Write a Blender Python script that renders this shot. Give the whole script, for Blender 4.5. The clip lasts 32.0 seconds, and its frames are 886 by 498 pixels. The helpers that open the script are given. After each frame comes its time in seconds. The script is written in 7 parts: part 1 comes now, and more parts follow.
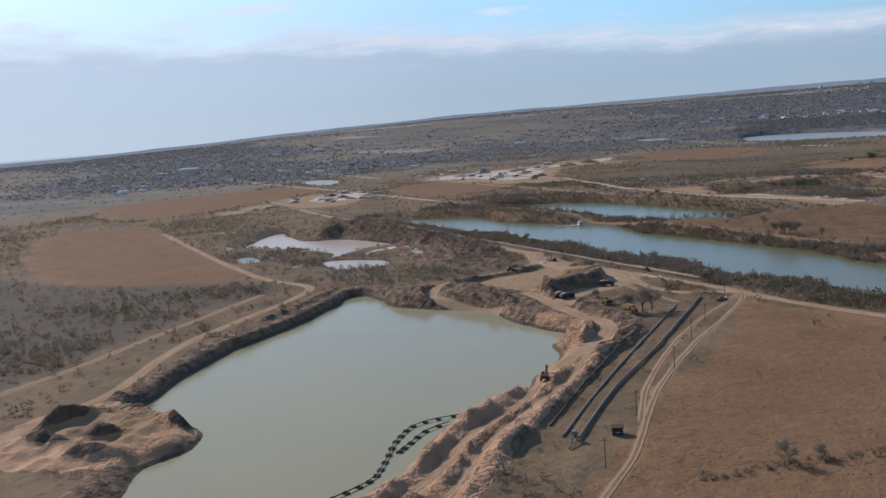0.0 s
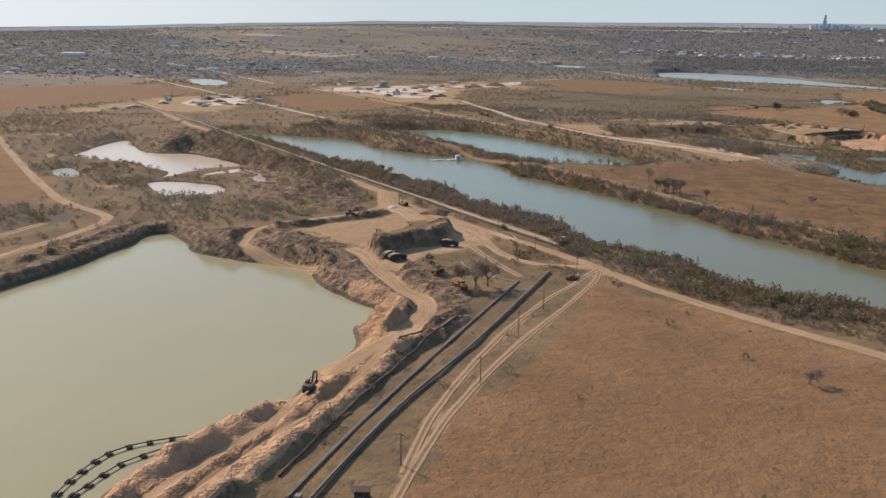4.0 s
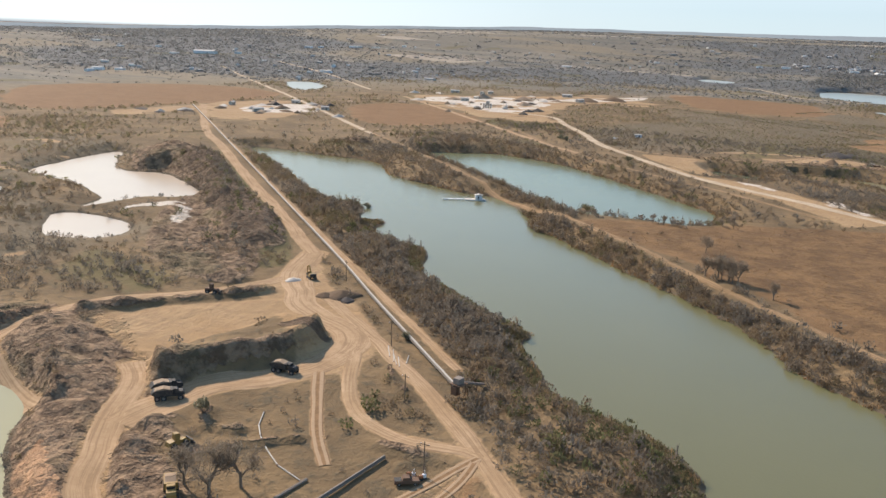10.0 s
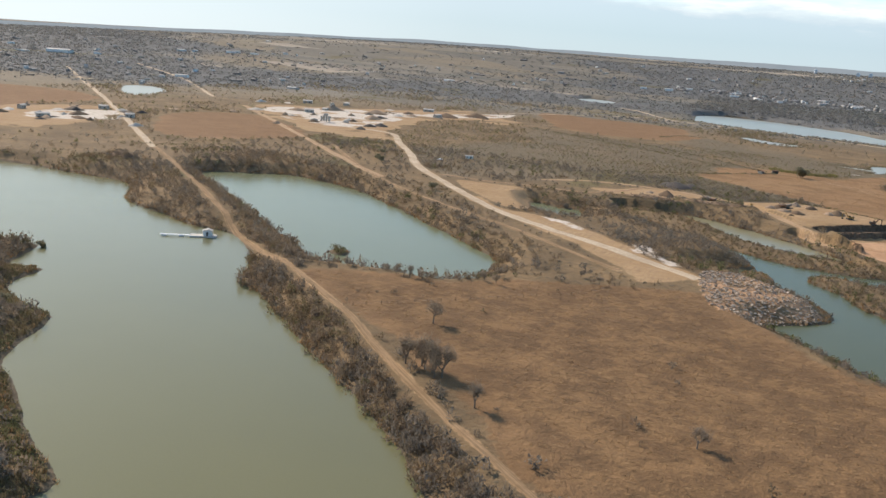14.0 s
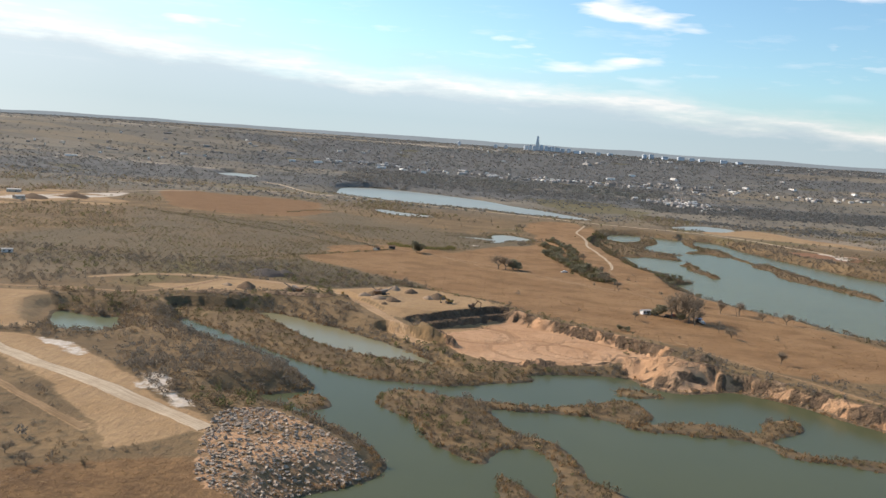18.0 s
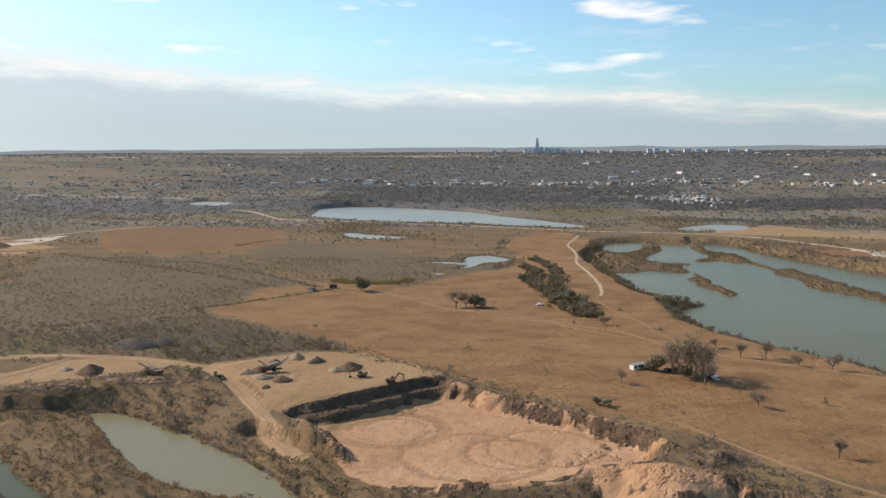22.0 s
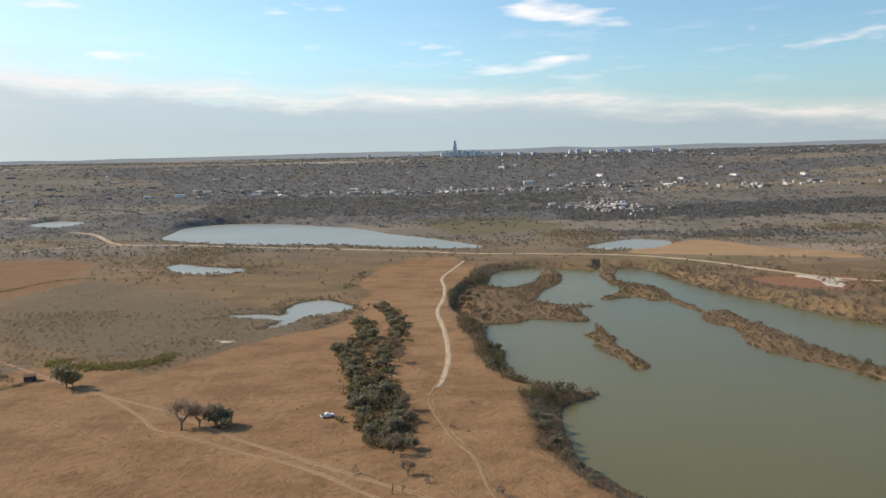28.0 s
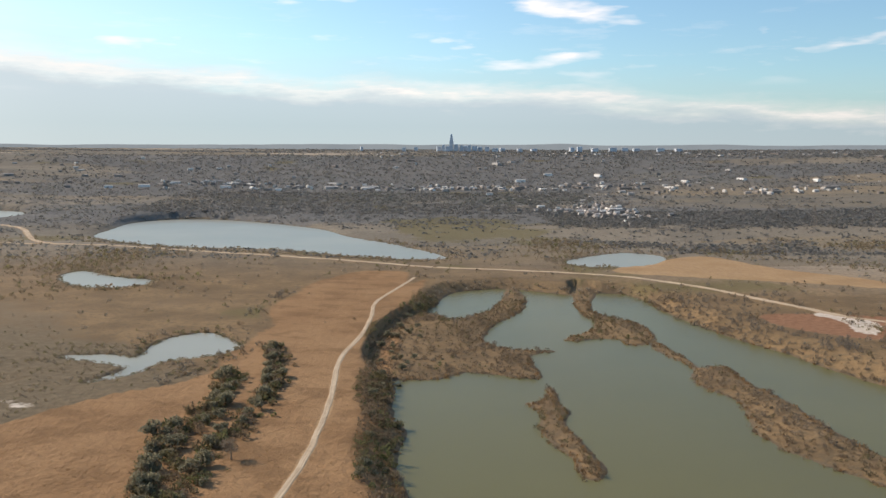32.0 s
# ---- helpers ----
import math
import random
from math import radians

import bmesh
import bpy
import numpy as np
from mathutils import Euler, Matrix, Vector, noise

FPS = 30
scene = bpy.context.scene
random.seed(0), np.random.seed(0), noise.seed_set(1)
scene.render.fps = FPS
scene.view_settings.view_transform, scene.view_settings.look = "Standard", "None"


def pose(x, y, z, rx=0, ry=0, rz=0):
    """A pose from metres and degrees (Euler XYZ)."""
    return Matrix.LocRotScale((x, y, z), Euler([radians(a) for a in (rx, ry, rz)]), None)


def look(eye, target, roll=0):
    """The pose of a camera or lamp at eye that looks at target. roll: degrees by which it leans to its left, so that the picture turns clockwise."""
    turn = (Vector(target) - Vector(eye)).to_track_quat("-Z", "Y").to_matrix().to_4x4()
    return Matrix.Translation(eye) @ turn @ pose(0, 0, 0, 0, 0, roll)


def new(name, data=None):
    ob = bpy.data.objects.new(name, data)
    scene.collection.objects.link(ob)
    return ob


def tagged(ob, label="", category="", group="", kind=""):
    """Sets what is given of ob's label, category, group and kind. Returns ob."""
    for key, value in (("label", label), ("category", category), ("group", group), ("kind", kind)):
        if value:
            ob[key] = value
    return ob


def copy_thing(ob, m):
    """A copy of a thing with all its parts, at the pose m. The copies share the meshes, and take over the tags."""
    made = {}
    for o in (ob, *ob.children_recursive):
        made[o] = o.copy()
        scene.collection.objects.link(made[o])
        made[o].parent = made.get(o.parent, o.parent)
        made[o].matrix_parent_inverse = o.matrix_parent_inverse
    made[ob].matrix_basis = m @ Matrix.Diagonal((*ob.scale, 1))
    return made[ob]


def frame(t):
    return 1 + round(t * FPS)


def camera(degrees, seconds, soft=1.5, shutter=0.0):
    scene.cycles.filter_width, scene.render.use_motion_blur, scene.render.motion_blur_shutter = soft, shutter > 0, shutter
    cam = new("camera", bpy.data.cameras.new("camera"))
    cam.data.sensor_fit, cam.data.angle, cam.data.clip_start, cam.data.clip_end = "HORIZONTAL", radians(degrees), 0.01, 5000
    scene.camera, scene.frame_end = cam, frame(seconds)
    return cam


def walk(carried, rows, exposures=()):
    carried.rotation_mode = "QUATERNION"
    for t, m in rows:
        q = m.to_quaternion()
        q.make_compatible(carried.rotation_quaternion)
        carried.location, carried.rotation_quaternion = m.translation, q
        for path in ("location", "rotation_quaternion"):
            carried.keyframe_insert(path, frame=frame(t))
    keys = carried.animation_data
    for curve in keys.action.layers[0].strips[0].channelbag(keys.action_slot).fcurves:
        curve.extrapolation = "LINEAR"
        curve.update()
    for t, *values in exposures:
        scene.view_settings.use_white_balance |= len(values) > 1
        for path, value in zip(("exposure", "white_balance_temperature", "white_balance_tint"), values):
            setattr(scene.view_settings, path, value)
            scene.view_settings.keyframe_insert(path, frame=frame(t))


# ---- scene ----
cam = camera(55.3, 32.0, soft=1.45)
PATH = [
    (0, (-2.43, -1.45, 90.48), (-24.23, 42.99, 83.40), -4.53),
    (0.5, (-1.70, 7.92, 90.95), (-22.77, 52.57, 83.08), -4.89),
    (1, (-0.84, 17.28, 91.37), (-21.60, 62.00, 83.02), -4.81),
    (1.5, (0.21, 26.81, 91.73), (-19.12, 71.99, 82.49), -2.98),
    (2, (1.29, 36.85, 92.08), (-17.44, 82.82, 86.08), -0.54),
    (2.5, (2.39, 47.59, 92.45), (-15.82, 93.68, 85.75), -0.45),
    (3, (3.54, 58.97, 92.82), (-14.00, 104.87, 83.55), 0.21),
    (3.5, (4.78, 70.86, 93.16), (-12.15, 116.46, 81.60), 0.73),
    (5.5, (10.77, 122.71, 94.07), (-6.56, 167.77, 81.08), 1.31),
    (6, (12.48, 136.58, 94.22), (-5.37, 181.50, 81.45), 1.32),
    (6.5, (14.28, 150.79, 94.35), (-4.17, 195.49, 81.63), 1.45),
    (7, (16.23, 165.37, 94.46), (-2.89, 209.74, 81.58), 1.84),
    (7.5, (18.34, 180.32, 94.53), (-1.59, 224.28, 81.44), 2.12),
    (8, (20.58, 195.60, 94.57), (-0.21, 239.09, 81.26), 2.20),
    (8.5, (22.96, 211.16, 94.54), (1.21, 254.16, 81.20), 2.24),
    (9, (25.49, 226.96, 94.44), (2.66, 269.46, 81.30), 2.31),
    (9.5, (28.16, 243.07, 94.29), (4.21, 285.07, 81.56), 2.28),
    (10, (30.96, 259.49, 94.14), (5.87, 300.98, 81.91), 2.29),
    (10.5, (33.83, 276.19, 93.97), (7.64, 317.15, 82.31), 2.28),
    (11, (36.74, 293.02, 93.81), (9.46, 333.40, 82.64), 2.13),
    (11.5, (39.76, 309.81, 93.62), (11.47, 349.59, 82.77), 2.03),
    (12, (42.91, 326.39, 93.41), (14.21, 365.91, 82.71), 2.03),
    (12.5, (46.27, 342.72, 93.18), (18.25, 382.70, 82.40), 2.33),
    (13, (49.85, 358.88, 92.95), (23.45, 399.91, 82.02), 2.89),
    (13.5, (53.63, 375.04, 92.77), (30.01, 417.72, 81.80), 3.90),
    (14, (57.56, 391.26, 92.62), (36.97, 435.42, 81.40), 4.53),
    (14.5, (61.62, 407.52, 92.52), (43.92, 452.98, 81.58), 4.07),
    (15, (65.74, 423.82, 92.46), (50.74, 470.61, 83.20), 3.84),
    (15.5, (69.89, 440.16, 92.43), (57.44, 487.84, 83.97), 4.01),
    (17.5, (87.42, 506.90, 92.61), (82.54, 556.26, 86.29), 3.97),
    (18, (91.85, 524.01, 92.82), (88.52, 573.58, 87.18), 4.11),
    (18.5, (96.28, 541.30, 93.09), (93.84, 590.99, 88.08), 4.23),
    (19, (100.70, 558.80, 93.43), (98.31, 608.53, 88.86), 4.08),
    (19.5, (105.12, 576.49, 93.84), (102.01, 626.20, 89.45), 3.31),
    (20, (109.56, 594.29, 94.28), (105.91, 643.97, 89.94), 2.48),
    (20.5, (114.09, 612.09, 94.73), (110.14, 661.74, 90.30), 1.70),
    (21, (118.77, 629.79, 95.17), (114.66, 679.41, 90.50), 0.95),
    (21.5, (123.61, 647.38, 95.59), (119.44, 696.96, 90.68), 0.33),
    (22, (128.60, 664.84, 95.99), (124.39, 714.40, 90.87), -0.22),
    (22.5, (133.69, 682.23, 96.36), (129.46, 731.77, 91.12), -0.55),
    (23, (138.86, 699.61, 96.72), (134.62, 749.16, 91.50), -1.02),
    (23.5, (144.08, 717.09, 97.09), (139.85, 766.65, 92.02), -1.46),
    (24, (149.32, 734.74, 97.48), (145.16, 784.34, 92.70), -1.94),
    (24.5, (154.58, 752.61, 97.89), (150.50, 802.24, 93.39), -2.36),
    (25, (159.86, 770.69, 98.29), (156.01, 820.35, 94.03), -2.75),
    (25.5, (165.24, 789.02, 98.69), (161.94, 838.74, 94.45), -3.03),
    (27.5, (187.80, 864.55, 100.24), (187.02, 914.32, 95.47), -1.94),
    (28, (193.57, 883.09, 100.56), (193.20, 932.85, 95.60), -1.37),
    (28.5, (199.37, 901.39, 100.86), (199.25, 951.12, 95.71), -0.76),
    (29, (205.19, 919.34, 101.14), (205.17, 969.05, 95.83), -0.10),
    (29.5, (211.04, 936.93, 101.44), (210.97, 986.64, 96.12), 0.47),
    (30, (216.95, 954.20, 101.75), (216.68, 1003.91, 96.44), 0.68),
    (30.5, (222.94, 971.28, 102.08), (222.46, 1021.01, 96.85), 0.64),
    (31, (228.94, 988.30, 102.43), (228.28, 1038.03, 97.24), 0.36),
    (31.5, (234.90, 1005.35, 102.80), (234.20, 1055.07, 97.57), 0.18),
    (32, (240.84, 1022.41, 103.17), (240.18, 1072.13, 97.86), 0.19),
]
walk(cam, [(t, look(eye, target, roll)) for t, eye, target, roll in PATH],
     exposures=[(0, -0.16, 5600, 20), (1, 0.06, 5950, 26), (2.5, 0.19, 6150, 24), (4.5, 0.36, 6600, 19), (6, 0.59, 6650, 18), (9, 0.69, 6500, 17), (12, 0.51, 6400, 15), (16, 0.49, 6450, 15), (18, 0.40, 6500, 15), (20, 0.27, 6550, 16), (25, 0.22, 6550, 16), (28, 0.22, 6600, 16), (32, 0.28, 6650, 16)])

# ---- light ----
SUN_AZ, SUN_EL = 70.0, 33.0          # degrees from +y towards -x, and height
world = bpy.data.worlds.new("sky")
scene.world = world
world.use_nodes = True
wt = world.node_tree
wt.nodes.clear()


def wn(kind, **kw):
    n = wt.nodes.new(kind)
    for k, v in kw.items():
        n.inputs[k].default_value = v
    return n


sky = wt.nodes.new("ShaderNodeTexSky")
sky.sky_type, sky.sun_disc = "NISHITA", False
sky.sun_elevation, sky.sun_rotation = radians(SUN_EL), radians(-SUN_AZ)
sky.altitude, sky.air_density, sky.dust_density, sky.ozone_density = 100, 1.0, 1.2, 1.0
wout = wt.nodes.new("ShaderNodeOutputWorld")
wbg = wn("ShaderNodeBackground", Strength=1.0)
wt.links.new(wbg.outputs[0], wout.inputs[0])
wtc = wt.nodes.new("ShaderNodeTexCoord")
wsep = wt.nodes.new("ShaderNodeSeparateXYZ")
wt.links.new(wtc.outputs["Generated"], wsep.inputs[0])


def wmath(op, a, b=0.0, c=0.0, clamp=False):
    n = wt.nodes.new("ShaderNodeMath")
    n.operation, n.use_clamp = op, clamp
    for i, v in enumerate((a, b, c)):
        if isinstance(v, (int, float)):
            n.inputs[i].default_value = v
        else:
            wt.links.new(v, n.inputs[i])
    return n.outputs[0]


def wramp(fac, stops, interp="LINEAR"):
    n = wt.nodes.new("ShaderNodeValToRGB")
    n.color_ramp.interpolation = interp
    e = n.color_ramp.elements
    while len(e) < len(stops):
        e.new(0.5)
    for q, (p, c) in zip(e, stops):
        q.position, q.color = p, (*c, 1) if len(c) == 3 else c
    wt.links.new(fac, n.inputs[0])
    return n.outputs[0]


def wmix(f, a, b):
    n = wt.nodes.new("ShaderNodeMix")
    n.data_type = "RGBA"
    for s, v in ((0, f), (6, a), (7, b)):
        if isinstance(v, (int, float)):
            n.inputs[s].default_value = v
        elif isinstance(v, tuple):
            n.inputs[s].default_value = (*v, 1)
        else:
            wt.links.new(v, n.inputs[s])
    return n.outputs[2]


def wnoise(scale_xyz, scale, detail, rough, off=(0, 0, 0)):
    m = wt.nodes.new("ShaderNodeMapping")
    m.inputs["Scale"].default_value, m.inputs["Location"].default_value = scale_xyz, off
    wt.links.new(wtc.outputs["Generated"], m.inputs[0])
    n = wn("ShaderNodeTexNoise", Scale=scale, Detail=detail, Roughness=rough)
    wt.links.new(m.outputs[0], n.inputs["Vector"])
    return n.outputs["Fac"]


elev = wsep.outputs["Z"]
skyv = wt.nodes.new("ShaderNodeVectorMath")
skyv.operation = "SCALE"
wt.links.new(sky.outputs[0], skyv.inputs[0])
skyv.inputs["Scale"].default_value = 0.13
tint = wt.nodes.new("ShaderNodeVectorMath")
tint.operation = "MULTIPLY"
wt.links.new(skyv.outputs[0], tint.inputs[0])
tint.inputs[1].default_value = (0.84, 1.10, 1.16)
# a long bank of stratus with a lit upper edge over a grey veil, small fair-weather clouds above it
wob = wnoise((1, 1, 3), 4.0, 5, 0.6)
billow = wnoise((1, 1, 5), 13.0, 6, 0.62, (0.1, 0.6, 0))
top = wmath("ADD", 0.072, wmath("MULTIPLY", wsep.outputs["X"], -0.055))
rel = wmath("ADD", wmath("SUBTRACT", elev, top), wmath("ADD", wmath("MULTIPLY", wmath("SUBTRACT", wob, 0.5), 0.05), wmath("MULTIPLY", wmath("SUBTRACT", billow, 0.5), 0.035)))
relf = wmath("ADD", wmath("MULTIPLY", rel, 5.0), 0.5, clamp=True)
veil = wramp(relf, [(0.0, (1, 1, 1)), (0.44, (1, 1, 1)), (0.56, (0.3, 0.3, 0.3)), (0.75, (0, 0, 0))])
low = wramp(wmath("MULTIPLY", elev, 8.0), [(0.0, (0.45, 0.55, 0.57)), (0.3, (0.41, 0.52, 0.56)), (0.6, (0.45, 0.55, 0.60))])
c1 = wmix(wmath("MULTIPLY", veil, 0.92), tint.outputs[0], low)
edge = wramp(relf, [(0.41, (0, 0, 0)), (0.47, (0.4, 0.4, 0.4)), (0.51, (1, 1, 1)), (0.535, (0.5, 0.5, 0.5)), (0.60, (0, 0, 0))])
streak = wramp(wnoise((1, 1, 8), 3.5, 7, 0.62, (0.3, 0.1, 0)), [(0.36, (0, 0, 0)), (0.60, (1, 1, 1))])
c2 = wmix(wmath("MULTIPLY", edge, wmath("ADD", wmath("MULTIPLY", streak, 0.8), 0.08), clamp=True), c1, (0.93, 0.88, 0.81))
puff = wramp(wnoise((1, 1, 5.0), 9.0, 4, 0.45, (0.7, 0.4, 0)), [(0.60, (0, 0, 0)), (0.72, (1, 1, 1))])
wisp = wramp(wnoise((1, 1, 7.0), 12.0, 6, 0.6, (0.2, 0.9, 0.3)), [(0.57, (0, 0, 0)), (0.76, (0.38, 0.38, 0.38))])
wispel = wramp(wmath("MULTIPLY", elev, 2.0), [(0.12, (0, 0, 0)), (0.2, (1, 1, 1)), (0.42, (0, 0, 0))])
puffel = wramp(wmath("MULTIPLY", elev, 2.0), [(0.16, (0, 0, 0)), (0.24, (1, 1, 1))])
c3 = wmix(wmath("MULTIPLY", wmath("MAXIMUM", wmath("MULTIPLY", puff, puffel), wmath("MULTIPLY", wisp, wispel)), 0.85), c2, (0.97, 0.95, 0.92))
# the sky grows brighter towards the sun
sunward = wmath("ADD", wmath("MULTIPLY", wsep.outputs["X"], -math.sin(radians(SUN_AZ))), wmath("MULTIPLY", wsep.outputs["Y"], math.cos(radians(SUN_AZ))))
c3 = wmix(wramp(sunward, [(0.55, (0, 0, 0)), (0.95, (0.62, 0.62, 0.62))]), c3, (0.51, 0.58, 0.595))
lit = wramp(wmath("MULTIPLY_ADD", sunward, 0.5, 0.5), [(0.40, (0.84, 0.85, 0.86)), (0.68, (1, 1, 1)), (0.85, (1.02, 1.02, 1.015)), (0.975, (1.22, 1.20, 1.18))])
glow = wt.nodes.new("ShaderNodeVectorMath")
glow.operation = "MULTIPLY"
wt.links.new(c3, glow.inputs[0]), wt.links.new(lit, glow.inputs[1])
c3 = glow.outputs[0]
# beyond the far land, haze
below = wramp(wmath("ADD", wmath("MULTIPLY", elev, 20.0), 0.5), [(0.44, (1, 1, 1)), (0.52, (0, 0, 0))])
c4 = wmix(below, c3, (0.24, 0.28, 0.30))
wt.links.new(c4, wbg.inputs[0])

sun = new("sun", bpy.data.lights.new("sun", "SUN"))
sun.data.energy, sun.data.angle, sun.data.color = 4.0, radians(0.6), (1.0, 0.87, 0.71)
a, e = radians(SUN_AZ), radians(SUN_EL)
sun.matrix_world = look((0, 0, 500), (math.sin(a) * math.cos(e), -math.cos(a) * math.cos(e), 500 - math.sin(e)))

# ---- materials ----


class Mat:
    """A node material with short calls."""

    def __init__(self, name, rough=0.9, spec=0.2):
        self.m = bpy.data.materials.new(name)
        self.m.use_nodes = True
        self.t = self.m.node_tree
        self.b = self.t.nodes["Principled BSDF"]
        self.b.inputs["Roughness"].default_value = rough
        self.b.inputs["Specular IOR Level"].default_value = spec
        self.pos = self.t.nodes.new("ShaderNodeNewGeometry").outputs["Position"]

    def link(self, v, sock):
        if isinstance(v, (int, float)):
            sock.default_value = v
        elif isinstance(v, tuple):
            sock.default_value = (*v, 1) if len(v) == 3 and sock.type == "RGBA" else v
        else:
            self.t.links.new(v, sock)

    def noise(self, scale, detail=3, rough=0.55, stretch=None, coord=None):
        n = self.t.nodes.new("ShaderNodeTexNoise")
        n.inputs["Scale"].default_value, n.inputs["Detail"].default_value, n.inputs["Roughness"].default_value = scale, detail, rough
        v = coord or self.pos
        if stretch:
            mp = self.t.nodes.new("ShaderNodeMapping")
            mp.inputs["Scale"].default_value, mp.inputs["Rotation"].default_value = stretch[0], (0, 0, radians(stretch[1]))
            self.t.links.new(v, mp.inputs[0])
            v = mp.outputs[0]
        self.t.links.new(v, n.inputs["Vector"])
        return n.outputs["Fac"]

    def math(self, op, a, b=0.0, clamp=False):
        n = self.t.nodes.new("ShaderNodeMath")
        n.operation, n.use_clamp = op, clamp
        self.link(a, n.inputs[0]), self.link(b, n.inputs[1])
        return n.outputs[0]

    def step(self, v, lo, hi):
        n = self.t.nodes.new("ShaderNodeMapRange")
        n.interpolation_type = "SMOOTHSTEP"
        self.link(v, n.inputs["Value"])
        n.inputs["From Min"].default_value, n.inputs["From Max"].default_value = lo, hi
        return n.outputs[0]

    def mix(self, f, a, b):
        n = self.t.nodes.new("ShaderNodeMix")
        n.data_type = "RGBA"
        self.link(f, n.inputs[0]), self.link(a, n.inputs[6]), self.link(b, n.inputs[7])
        return n.outputs[2]

    def attr(self, name):
        n = self.t.nodes.new("ShaderNodeAttribute")
        n.attribute_name = name
        return n.outputs["Fac"]

    def island(self):
        return self.t.nodes.new("ShaderNodeNewGeometry").outputs["Random Per Island"]

    def objrand(self):
        return self.t.nodes.new("ShaderNodeObjectInfo").outputs["Random"]

    def color(self, c):
        self.link(c, self.b.inputs["Base Color"])
        return self

    def bump(self, h, dist=0.3, strength=0.6):
        n = self.t.nodes.new("ShaderNodeBump")
        n.inputs["Distance"].default_value, n.inputs["Strength"].default_value = dist, strength
        self.link(h, n.inputs["Height"])
        self.t.links.new(n.outputs[0], self.b.inputs["Normal"])
        return self


def ground_material():
    g = Mat("ground", 0.95, 0.1)
    n1, n2, n3 = g.noise(0.004, 5, 0.6), g.noise(0.03, 5, 0.6), g.noise(0.25, 4, 0.65)
    n4 = g.noise(1.4, 3, 0.6)
    wob = g.math("ADD", g.math("MULTIPLY", g.math("SUBTRACT", n3, 0.5), 0.5), g.math("MULTIPLY", g.math("SUBTRACT", n2, 0.5), 0.4))

    def mask(name, lo=0.42, hi=0.58):
        return g.step(g.math("ADD", g.attr(name), wob), lo, hi)
    scrub = g.mix(g.step(n2, 0.35, 0.68), (0.15, 0.102, 0.055), (0.235, 0.156, 0.08))
    scrub = g.mix(g.step(n3, 0.45, 0.75), scrub, (0.11, 0.086, 0.053))
    scrub = g.mix(g.math("MULTIPLY", g.step(n1, 0.5, 0.72), 0.5), scrub, (0.24, 0.165, 0.095))
    past = g.mix(g.step(n2, 0.3, 0.7), (0.235, 0.134, 0.063), (0.295, 0.176, 0.087))
    past = g.mix(g.math("MULTIPLY", g.step(n3, 0.42, 0.72), 0.5), past, (0.19, 0.110, 0.054))
    past = g.mix(g.math("MULTIPLY", g.step(n1, 0.45, 0.65), 0.5), past, (0.31, 0.19, 0.096))
    past = g.mix(g.math("MULTIPLY", g.step(n4, 0.48, 0.72), 0.3), past, (0.15, 0.09, 0.046))
    drift = g.noise(0.05, 5, 0.65, ((0.8, 1.1, 1.0), 20))
    past = g.mix(g.math("MULTIPLY", g.step(drift, 0.48, 0.62), 0.6), past, (0.165, 0.094, 0.044))
    past = g.mix(g.math("MULTIPLY", g.step(drift, 0.44, 0.30), 0.4), past, (0.335, 0.20, 0.10))
    # rank grass: dark mats between pale tufts
    mat1, mat2 = g.noise(0.085, 5, 0.68), g.noise(0.42, 4, 0.7, ((0.6, 1.4, 1.0), 25))
    rank = g.mix(g.step(mat1, 0.36, 0.6), (0.21, 0.123, 0.057), (0.125, 0.074, 0.037))
    rank = g.mix(g.math("MULTIPLY", g.step(mat2, 0.5, 0.68), 0.6), rank, (0.09, 0.057, 0.030))
    rank = g.mix(g.math("MULTIPLY", g.step(mat2, 0.42, 0.3), 0.55), rank, (0.29, 0.182, 0.092))
    past = g.mix(g.math("MULTIPLY", g.attr("a_rank"), 0.9), past, rank)
    dull = g.mix(g.step(n3, 0.35, 0.7), (0.205, 0.115, 0.056), (0.165, 0.096, 0.050))
    past = g.mix(g.math("MULTIPLY", g.attr("a_dull"), 0.7), past, dull)
    bare = g.mix(g.step(n2, 0.3, 0.7), (0.315, 0.20, 0.10), (0.395, 0.262, 0.138))
    ruts = g.noise(0.5, 3, 0.6, ((1.0, 0.14, 1.0), 35))
    bare = g.mix(g.math("MULTIPLY", g.math("MULTIPLY", g.step(ruts, 0.45, 0.62), g.step(n2, 0.42, 0.6)), 0.45), bare, (0.25, 0.165, 0.095))
    bare = g.mix(g.math("MULTIPLY", g.step(n3, 0.4, 0.7), 0.45), bare, (0.255, 0.165, 0.095))
    spoil = g.mix(g.step(n3, 0.40, 0.60), (0.135, 0.09, 0.057), (0.29, 0.195, 0.12))
    spoil = g.mix(g.math("MULTIPLY", g.step(n2, 0.5, 0.7), 0.6), spoil, (0.14, 0.115, 0.06))
    red = g.mix(g.step(n2, 0.3, 0.7), (0.41, 0.235, 0.125), (0.51, 0.315, 0.18))
    red = g.mix(g.math("MULTIPLY", g.step(n3, 0.45, 0.7), 0.35), red, (0.27, 0.15, 0.085))
    pale = g.mix(g.step(n3, 0.35, 0.7), (0.46, 0.38, 0.29), (0.62, 0.55, 0.46))
    green = g.mix(g.step(n3, 0.3, 0.7), (0.115, 0.105, 0.042), (0.155, 0.12, 0.058))
    # ground of the far woods, cool grey with distance haze in the colour
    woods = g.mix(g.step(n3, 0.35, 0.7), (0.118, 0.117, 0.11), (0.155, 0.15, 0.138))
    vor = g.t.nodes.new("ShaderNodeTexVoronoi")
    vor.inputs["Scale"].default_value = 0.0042
